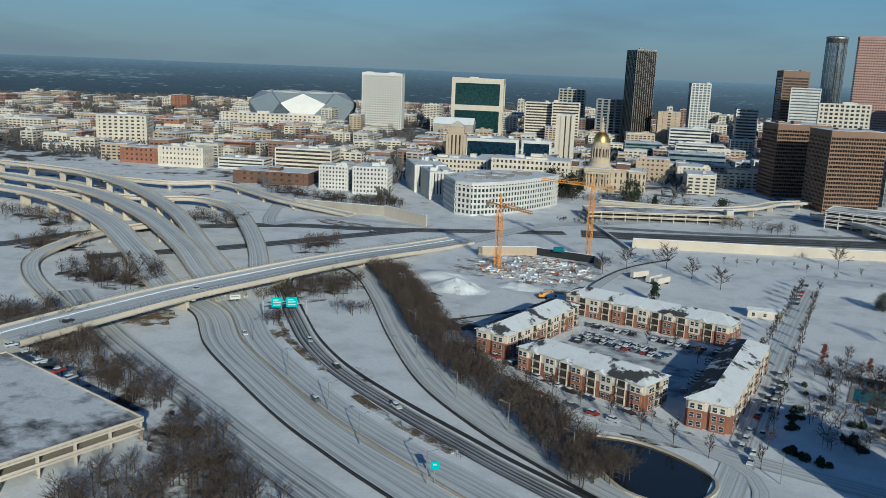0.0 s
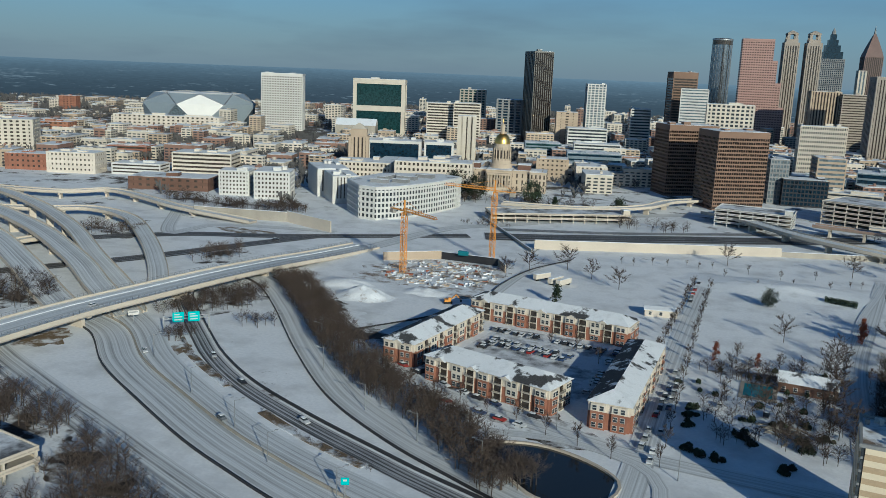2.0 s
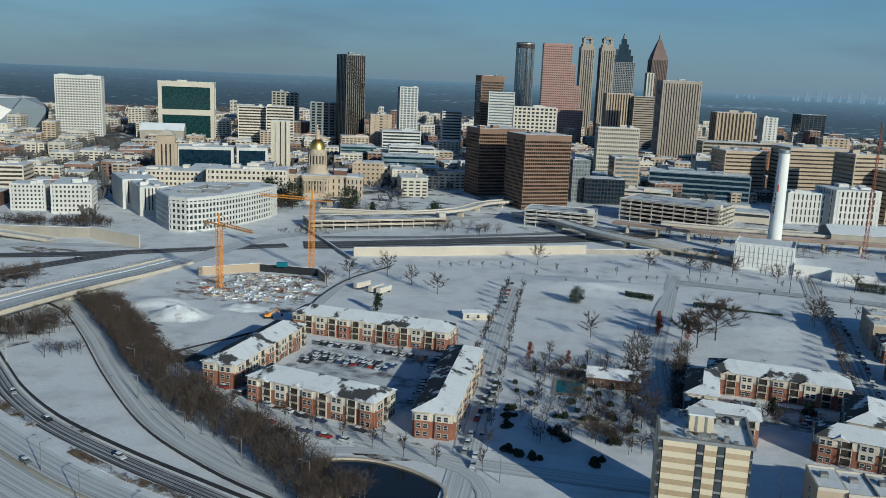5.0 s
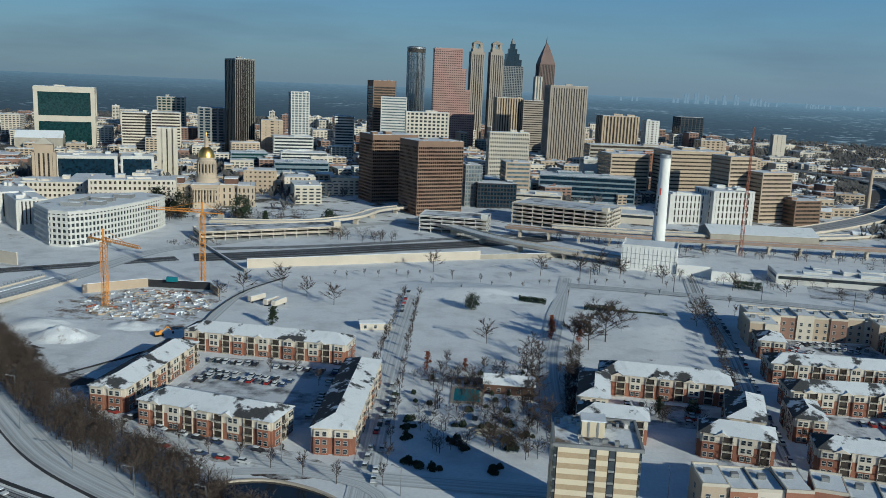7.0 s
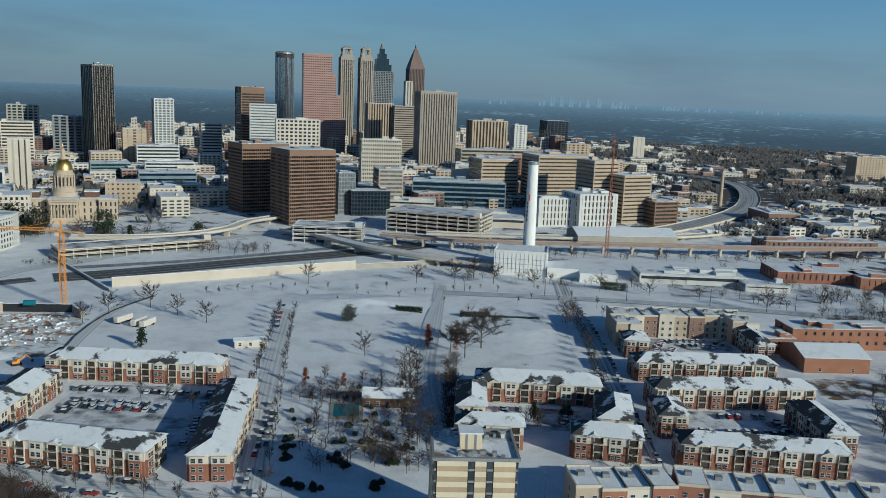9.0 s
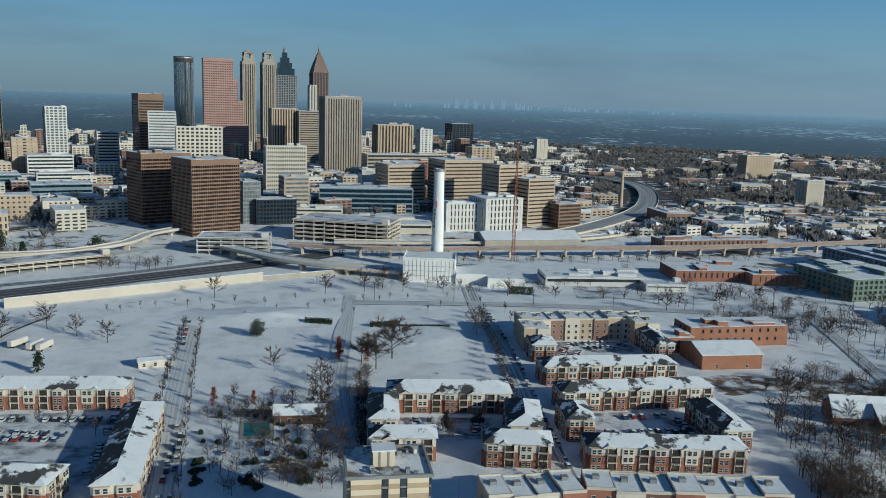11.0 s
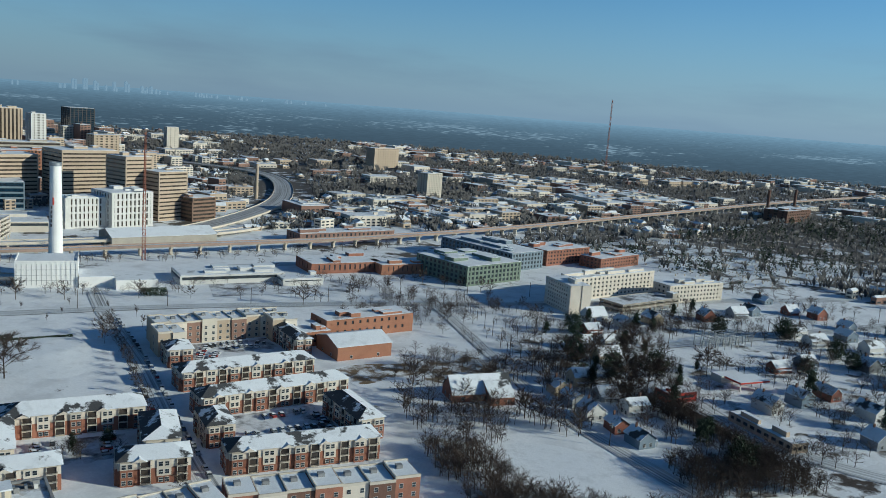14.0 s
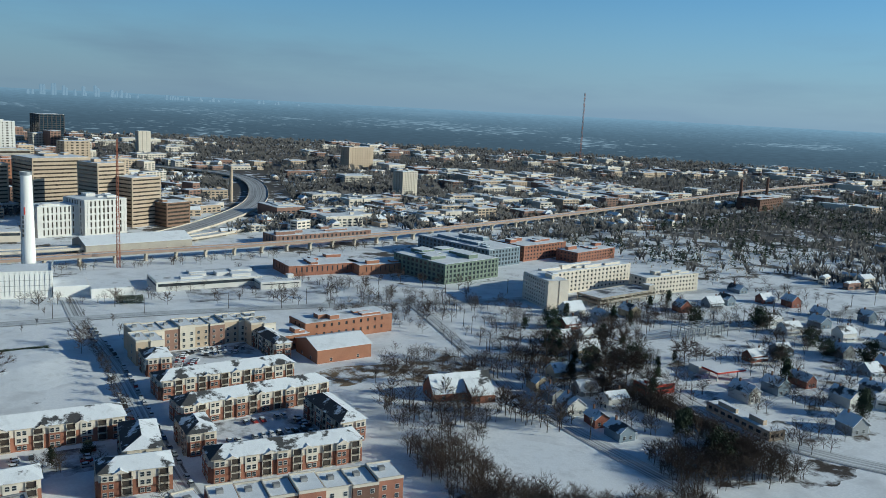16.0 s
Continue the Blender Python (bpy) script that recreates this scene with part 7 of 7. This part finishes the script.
woods("garden_trees", "leafless trees behind the church and school", patch_spots(262, 330, 30, 24, 60, 23) + patch_spots(215, 265, 20, 24, 46, 24) + patch_spots(320, 440, 60, 40, 80, 25) + patch_spots(450, 345, 60, 20, 60, 26), 1.0, 23)
r0 = random.Random(58)
spots = [(r0.uniform(215, 640), r0.uniform(250, 600)) for _ in range(900)]
woods("garden_trees", "leafless street and yard trees of the eastern quarter", [q for q in spots if is_free(q[0], q[1], -2) and noise.noise((q[0] * 0.02, q[1] * 0.02, 2.2)) > -0.12 and not (390 < q[0] < 600 and 385 < q[1] < 620) and not (290 < q[0] < 420 and 540 < q[1] < 610) and q[0] < 420 + (600 - q[1]) * 1.2][:290], 0.9, 58)
woods("garden_trees", "grey thicket on the embankment above the gardens", strip_spots(((330, 262), (322, 232), (314, 205), (304, 172), (300, 150)), 14, 110, 59), 0.9, 59)
woods("garden_trees", "leafless trees round the pool court", patch_spots(0, 332, 26, 14, 48, 27) + patch_spots(4, 284, 26, 30, 70, 28) + patch_spots(76, 300, 14, 10, 10, 29) + strip_spots(((36, 256), (38, 300), (41, 340), (46, 385)), 6, 130, 41) + strip_spots(((18, 262), (20, 300), (22, 335)), 4, 30, 42), 0.75, 24)
woods("street_trees", "leafless trees along the plant and the railway", strip_spots(((60, 556), (120, 560), (170, 540), (240, 560), (330, 520)), 18, 60, 30) + strip_spots(((60, 690), (160, 650), (300, 640), (450, 650)), 16, 80, 32), 0.9, 25)
woods("street_trees", "dark leafless trees before the capitol", strip_spots(((-330, 665), (-270, 690), (-200, 700), (-150, 720)), 18, 60, 33) + patch_spots(-90, 640, 30, 14, 24, 34) + patch_spots(-360, 560, 16, 16, 26, 35), 1.0, 26)



def utility_pole(x, y, turn, first=[]):
    if first:
        copy_thing(first[0], pose(x, y, 0, 0, 0, turn))
        return
    root = thing("utility_pole", "wooden utility pole with a crossarm", "utility pole", x, y, 0, turn, "utility poles")
    part("pole", Geo().lathe(0, 0, [(0.2, 0), (0.13, 11)], 7), BARK, root)
    part("crossarm", Geo().box(-1.3, 1.3, -0.08, 0.08, 10.0, 10.2).box(-1.0, 1.0, -0.08, 0.08, 9.2, 9.35).lathe(0.35, 0, [(0.25, 8.0), (0.25, 8.9)], 8), GREY, root)
    first.append(root)


for i in range(14):
    utility_pole(262 + i * 6.5 + (i > 6) * (i - 6), 222 + i * 17, -14)
    utility_pole(300 + i * 30, 334 - i * 3.4, 80)
for i in range(9):
    utility_pole(70 + i * 50, 527 - i * 11, 76)

# hedges and shrubs
for lab, pts, wdt, hh in (("clipped dark evergreen hedge in the snow", ((24, 474), (38, 470)), 4, 3.0), ("row of dark evergreen shrubs in the snow", ((60, 462), (76, 462)), 3, 3.0), ("low clipped hedge in the snow", ((76, 461), (104, 458)), 1.4, 1.2), ("dark evergreen hedge beside the annex", ((163, 536), (178, 533)), 5, 5.0)):
    g = Geo()
    line = spline([(*p, 0) for p in pts], 1.0)
    r = random.Random(int(pts[0][0]))
    for p in line:
        for _ in range(int(30 * wdt / 2)):
            c = p + Vector((r.uniform(-0.6, 0.6), r.uniform(-wdt, wdt) / 2, r.random() ** 0.7 * hh))
            u = Vector((r.uniform(-1, 1), r.uniform(-1, 1), r.uniform(-1, 1))).normalized() * 0.45
            v = u.orthogonal().normalized() * 0.3
            g.face((c - u, c - v, c + u, c + v))
    tagged(part("hedge", g, NEEDLE), lab, "hedge", kind="stuff")


def clumps(name, label, spots, mat, seed):
    """Rounded evergreen clumps made of many small leaf sprays."""
    g, r = Geo(), random.Random(seed)
    for x, y, w, h in spots:
        for _ in range(int(110 * w)):
            a, q = r.uniform(0, math.tau), math.sqrt(r.random())
            c = Vector((x + w * q * math.cos(a), y + w * q * math.sin(a), 0.1 + h * r.random() * (1.05 - 0.6 * q * q)))
            u = Vector((r.uniform(-1, 1), r.uniform(-1, 1), r.uniform(-1, 1))).normalized() * 0.34
            v = u.orthogonal().normalized() * 0.24
            g.face((c - u, c - v, c + u, c + v))
    tagged(part(name, g, mat), label, "shrubs", kind="stuff")


r = random.Random(77)
clumps("garden_shrubs", "dark evergreen shrubs round the pool court", [(PX, PY, r.uniform(0.7, 1.7), r.uniform(0.8, 2.2)) for PX, PY in ((-30.3, 313.8), (-23.4, 316.2), (-22.0, 307.9), (-16.5, 306.4), (-6.1, 332.1), (-2.9, 331.3), (0.4, 329.1), (7.3, 319.9), (8.6, 312.8), (5.1, 306.3), (14.0, 321.0), (15.3, 327.6), (18.5, 334.8), (20.7, 347.8), (2.6, 343.3), (-17.2, 334.3), (-1.3, 301.9), (12.8, 303.0))], NEEDLE, 78)
clumps("garden_shrubs", "dark clipped shrubs in the snowy garden terraces", [(x + r.uniform(-2, 2), y + r.uniform(-2, 2), r.uniform(0.8, 1.5), r.uniform(1.0, 2.4)) for x, y in ((-6.2, 273.2), (-2.6, 268.2), (-22.3, 282.6), (-20.9, 274.4), (7.8, 250.9), (14.0, 270.6), (12.4, 274.1), (-4.6, 287.3), (5.1, 287.8), (12.9, 291.0), (-21.1, 254.2), (-16.4, 252.4), (-10.9, 250.7), (-23.1, 289.2), (20.0, 280.0), (8.2, 255.8)) for _ in range(4)], NEEDLE, 79)
steps = Geo()
for k, rad in enumerate((7, 10, 13)):
    for i in range(14):
        a, b = radians(-20 + i * 7.5), radians(-20 + (i + 1) * 7.5)
        steps.beam((0.5 + rad * math.cos(a), 273.3 + rad * math.sin(a), 0.25 + 0.1 * k), (0.5 + rad * math.cos(b), 273.3 + rad * math.sin(b), 0.25 + 0.1 * k), 0.5, 0, 0.5 + 0.2 * k)
tagged(part("terrace_steps", steps, CONCRETE), "curved concrete terrace steps half buried in snow", "steps", kind="structure")


# ---------------------------------------------------------------- the city beyond: too many to count
def far_town(name, label, n, test, seed, h=(4, 9), size=(9, 26), turn=(10, 20)):
    r = random.Random(seed)
    walls, roofs, swept, panes = [Geo() for _ in range(4)], Geo(), Geo(), Geo()
    done = 0
    while done < n:
        x, y = r.uniform(-2400, 2400), r.uniform(300, 2560)
        if not test(x, y, r):
            continue
        done += 1
        w, d, hh = r.uniform(*size), r.uniform(*size) * 0.7, r.uniform(*h)
        a = radians(r.choice((0, 90)) + r.uniform(*turn))
        c, s = math.cos(a), math.sin(a)
        P = lambda u, v: (x + c * u - s * v, y + s * u + c * v)
        pts = [P(-w / 2, -d / 2), P(w / 2, -d / 2), P(w / 2, d / 2), P(-w / 2, d / 2)]
        wall = walls[r.randrange(4)]
        wall.prism(pts, 0, hh)
        for k in range(int(hh / 3.2)):
            z = 0.9 + k * 3.2
            out = [P(sx * (w / 2 + 0.05), sy * (d / 2 + 0.05)) for sx, sy in ((-1, -1), (1, -1), (1, 1), (-1, 1))]
            for i in (0, 1, 3):
                a0, a1 = Vector(out[i]), Vector(out[(i + 1) % 4])
                m = max(1, int((a1 - a0).length / 5.5))
                for j in range(m):
                    b0, b1 = a0.lerp(a1, (j + 0.18) / m), a0.lerp(a1, (j + 0.82) / m)
                    panes.face(((*b0, z), (*b1, z), (*b1, z + 1.5), (*b0, z + 1.5)))
        if r.random() < 0.6 and w < 20 and d < 12:
            e, f = P(-w / 2, 0), P(w / 2, 0)
            k = hh + d * 0.3
            roofs.face((( *pts[0], hh + 0.02), (*pts[1], hh + 0.02), (*f, k), (*e, k)))
            roofs.face(((*pts[2], hh + 0.02), (*pts[3], hh + 0.02), (*e, k), (*f, k)))
            roofs.face(((*pts[1], hh), (*pts[2], hh), (*f, k)))
            roofs.face(((*pts[3], hh), (*pts[0], hh), (*e, k)))
        else:
            for _ in range(r.randrange(1, 4)):
                u, v, q = r.uniform(-0.35, 0.25) * w, r.uniform(-0.35, 0.25) * d, r.uniform(0.08, 0.2)
                wall.prism([P(u, v), P(u + q * w, v), P(u + q * w, v + q * d), P(u, v + q * d)], hh + 0.4, hh + r.uniform(1.2, 3.2))
            (swept if r.random() < 0.35 else roofs).prism([P(-w / 2 - 0.2, -d / 2 - 0.2), P(w / 2 + 0.2, -d / 2 - 0.2), P(w / 2 + 0.2, d / 2 + 0.2), P(-w / 2 - 0.2, d / 2 + 0.2)], hh, hh + 0.4)
    root = thing(name, label, "town", kind="stuff")
    for g, m in zip(walls, (PALE, BRICK_FAR, TAN, CREAM)):
        part("walls", g, m, root)
    part("window_panes", panes, GLASS, root)
    part("snowy_roofs", roofs, SNOW_ROOF, root)
    part("swept_roofs", swept, SNOW_LOT, root)


def clear_of(x, y):
    """Keeps the filler off the roads, the park and the landmark buildings."""
    if y < 560 and -280 < x < 700:
        return False
    if x < -150 and y < 560 + max(0, (-x - 420)) * 0.1:
        return False
    for a, b, rr in ((-260, 783, 70), (-244, 720, 60), (-279, 600, 80), (-340, 640, 70), (-90, 800, 90), (-430, 880, 70), (-430, 600, 60), (60, 780, 130), (220, 830, 110), (126, 600, 80), (-660, 1240, 80), (-800, 1250, 80), (-1035, 1240, 150), (-360, 1270, 50), (-600, 640, 120), (-540, 590, 50)):
        if math.hypot(x - a, y - b) < rr:
            return False
    if 560 < y < 760 and -260 < x < 520:
        return False
    if abs(y - (664 + max(0, x - 450) * 0.20)) < 26 and x > 0:
        return False
    for q in HWY:
        if math.hypot(x - q.x, y - q.y) < 40:
            return False
    return True


HWY = spline([(180, 720, 0), (232, 746, 0), (326, 812, 0), (434, 927, 0), (511, 1059, 0), (570, 1210, 0), (572, 1315, 0), (520, 1420, 0), (400, 1600, 0)], 25)
def settled(x, y, cut):
    """Built-up patches: houses keep together, with woods between them."""
    return noise.noise((x * 0.0042, y * 0.0042, 1.7)) + 0.5 * noise.noise((x * 0.012, y * 0.012, 5.1)) > cut


def in_cemetery(x, y):
    return 610 < x < 1500 and 395 + (x - 610) * 0.1 < y < 600 + (x - 610) * 0.16


far_town("far_blocks", "low city blocks with snowy flat roofs", 520, lambda x, y, r: clear_of(x, y) and math.hypot(x, y) < 1500 and x < 420 and y > 620, 1, (6, 20), (14, 42), (14, 24))
far_town("far_blocks", "mid-rise flats and workshops with snowy roofs beyond the railway", 120, lambda x, y, r: clear_of(x, y) and 420 < x < 1150 and 720 + (x - 420) * 0.16 < y < 1150 + (x - 420) * 0.2 and settled(x, y, -0.15), 12, (7, 14), (18, 52), (-6, 8))
far_town("far_houses", "scattered snowy-roofed houses and sheds", 420, lambda x, y, r: clear_of(x, y) and 560 < math.hypot(x, y) < 1400 and x > 330 and not in_cemetery(x, y) and settled(x, y, -0.05), 2, (3.5, 8), (7, 17), (-8, 8))
far_town("far_houses", "distant snowy-roofed houses among woods", 900, lambda x, y, r: clear_of(x, y) and 1300 < math.hypot(x, y) < 2560 and not in_cemetery(x, y) and settled(x, y, 0.0), 3, (4, 8), (8, 24), (0, 30))
far_town("far_blocks", "distant pale city blocks with snowy roofs", 420, lambda x, y, r: clear_of(x, y) and 1250 < math.hypot(x, y) < 2400 and x < 500, 8, (5, 22), (16, 55), (10, 24))
far_town("far_blocks", "mid-rise city blocks between the towers", 110, lambda x, y, r: clear_of(x, y) and -900 < x < 480 and 1080 < y < 2100, 21, (18, 46), (18, 44), (10, 24))
far_town("far_blocks", "distant pale blocks and stores in clusters among the woods", 250, lambda x, y, r: clear_of(x, y) and 1150 < math.hypot(x, y) < 2500 and x > 450 and settled(x, y, 0.05), 14, (5, 13), (18, 60), (-10, 20))


def far_woods(name, label, n, test, seed, h=(6, 13)):
    """Leafless far trees: a stem and a fan of thin slivers each."""
    r = np.random.RandomState(seed)
    v, f = [], []
    done = 0
    while done < n:
        x, y = r.uniform(-2400, 2400), r.uniform(300, 2570)
        if not test(x, y):
            continue
        done += 1
        hh = r.uniform(*h)
        for _ in range(8):
            a, t, z0 = r.uniform(0, 6.283), r.uniform(0.15, 0.5), r.uniform(0.05, 0.35) * hh
            tip = (x + math.cos(a) * hh * t, y + math.sin(a) * hh * t, hh * r.uniform(0.6, 1.0))
            w = hh * 0.07
            k = len(v)
            v += [(x - w * math.sin(a), y + w * math.cos(a), z0), (x + w * math.sin(a), y - w * math.cos(a), z0), (tip[0] + w, tip[1], tip[2]), (tip[0] - w, tip[1], tip[2] - w)]
            f.append((k, k + 1, k + 2, k + 3))
    me = bpy.data.meshes.new(name)
    me.from_pydata(v, [], f)
    me.materials.append(TWIG_HAZED)
    tagged(part(name, me, None), label, "woods", kind="stuff")


far_woods("far_woods", "bare brown trees between the city blocks", 7000, lambda x, y: clear_of(x, y) and 520 < math.hypot(x, y) < 1300 and not in_cemetery(x, y), 4)
far_woods("far_woods", "distant bare woods between snowy roofs", 18000, lambda x, y: clear_of(x, y) and 1250 < math.hypot(x, y) < 2570 and not (x > 300 and settled(x, y, 0.16)), 5, (7, 14))
far_woods("cemetery_trees", "bare trees in the snowy cemetery", 420, lambda x, y: in_cemetery(x, y), 6, (6, 13))


def far_evergreens(name, label, n, test, seed, h=(7, 14)):
    """Dark evergreens seen far off: ragged tufts of leaf sprays round a stem."""
    r = random.Random(seed)
    g, done = Geo(), 0
    while done < n:
        x, y = r.uniform(300, 1600), r.uniform(300, 900)
        if not test(x, y):
            continue
        done += 1
        hh, w = r.uniform(*h), r.uniform(0.24, 0.42)
        for _ in range(34):
            t, a = r.random(), r.uniform(0, math.tau)
            q = hh * w * (1.05 - t) ** 0.7 * math.sqrt(r.random())
            c = Vector((x + q * math.cos(a), y + q * math.sin(a), hh * (0.06 + 0.92 * t)))
            u = Vector((math.cos(a), math.sin(a), r.uniform(-0.5, 0.4))) * hh * 0.085
            v = u.orthogonal().normalized() * hh * 0.05
            g.face((c - u, c - v, c + u, c + v))
    tagged(part(name, g, NEEDLE), label, "woods", kind="stuff")


far_evergreens("cemetery_evergreens", "dark evergreens standing among the graves", 520, lambda x, y: in_cemetery(x, y) and noise.noise((x * 0.01, y * 0.01, 3.3)) > -0.18, 61)
r = random.Random(62)
graves = Geo()
while len(graves.f) < 6 * 900:
    x, y = r.uniform(610, 1100), r.uniform(395, 700)
    if in_cemetery(x, y):
        w, hh = r.uniform(0.5, 1.3), r.uniform(0.8, 2.4)
        graves.box(x - w / 2, x + w / 2, y - 0.25, y + 0.25, 0, hh)
tagged(part("gravestones", graves, CONCRETE), "rows of small grey gravestones in the snow", "gravestones", kind="stuff")

# far skyline on the horizon
rng = random.Random(64)
for i in range(46):
    a = radians(-15 - rng.gauss(0, 1) * 3.6 - (7 if i % 4 == 0 else 0))
    r = 4300
    hh = 84 + rng.uniform(4, 40) * math.exp(-((math.degrees(a) + 14) / 4) ** 2) + rng.uniform(2, 14)
    w = rng.uniform(6, 12)
    s = thing("skyline_tower", "faint far-off tower in the haze", "skyline tower", -r * math.sin(a), r * math.cos(a), 0, 0, "far skyline")
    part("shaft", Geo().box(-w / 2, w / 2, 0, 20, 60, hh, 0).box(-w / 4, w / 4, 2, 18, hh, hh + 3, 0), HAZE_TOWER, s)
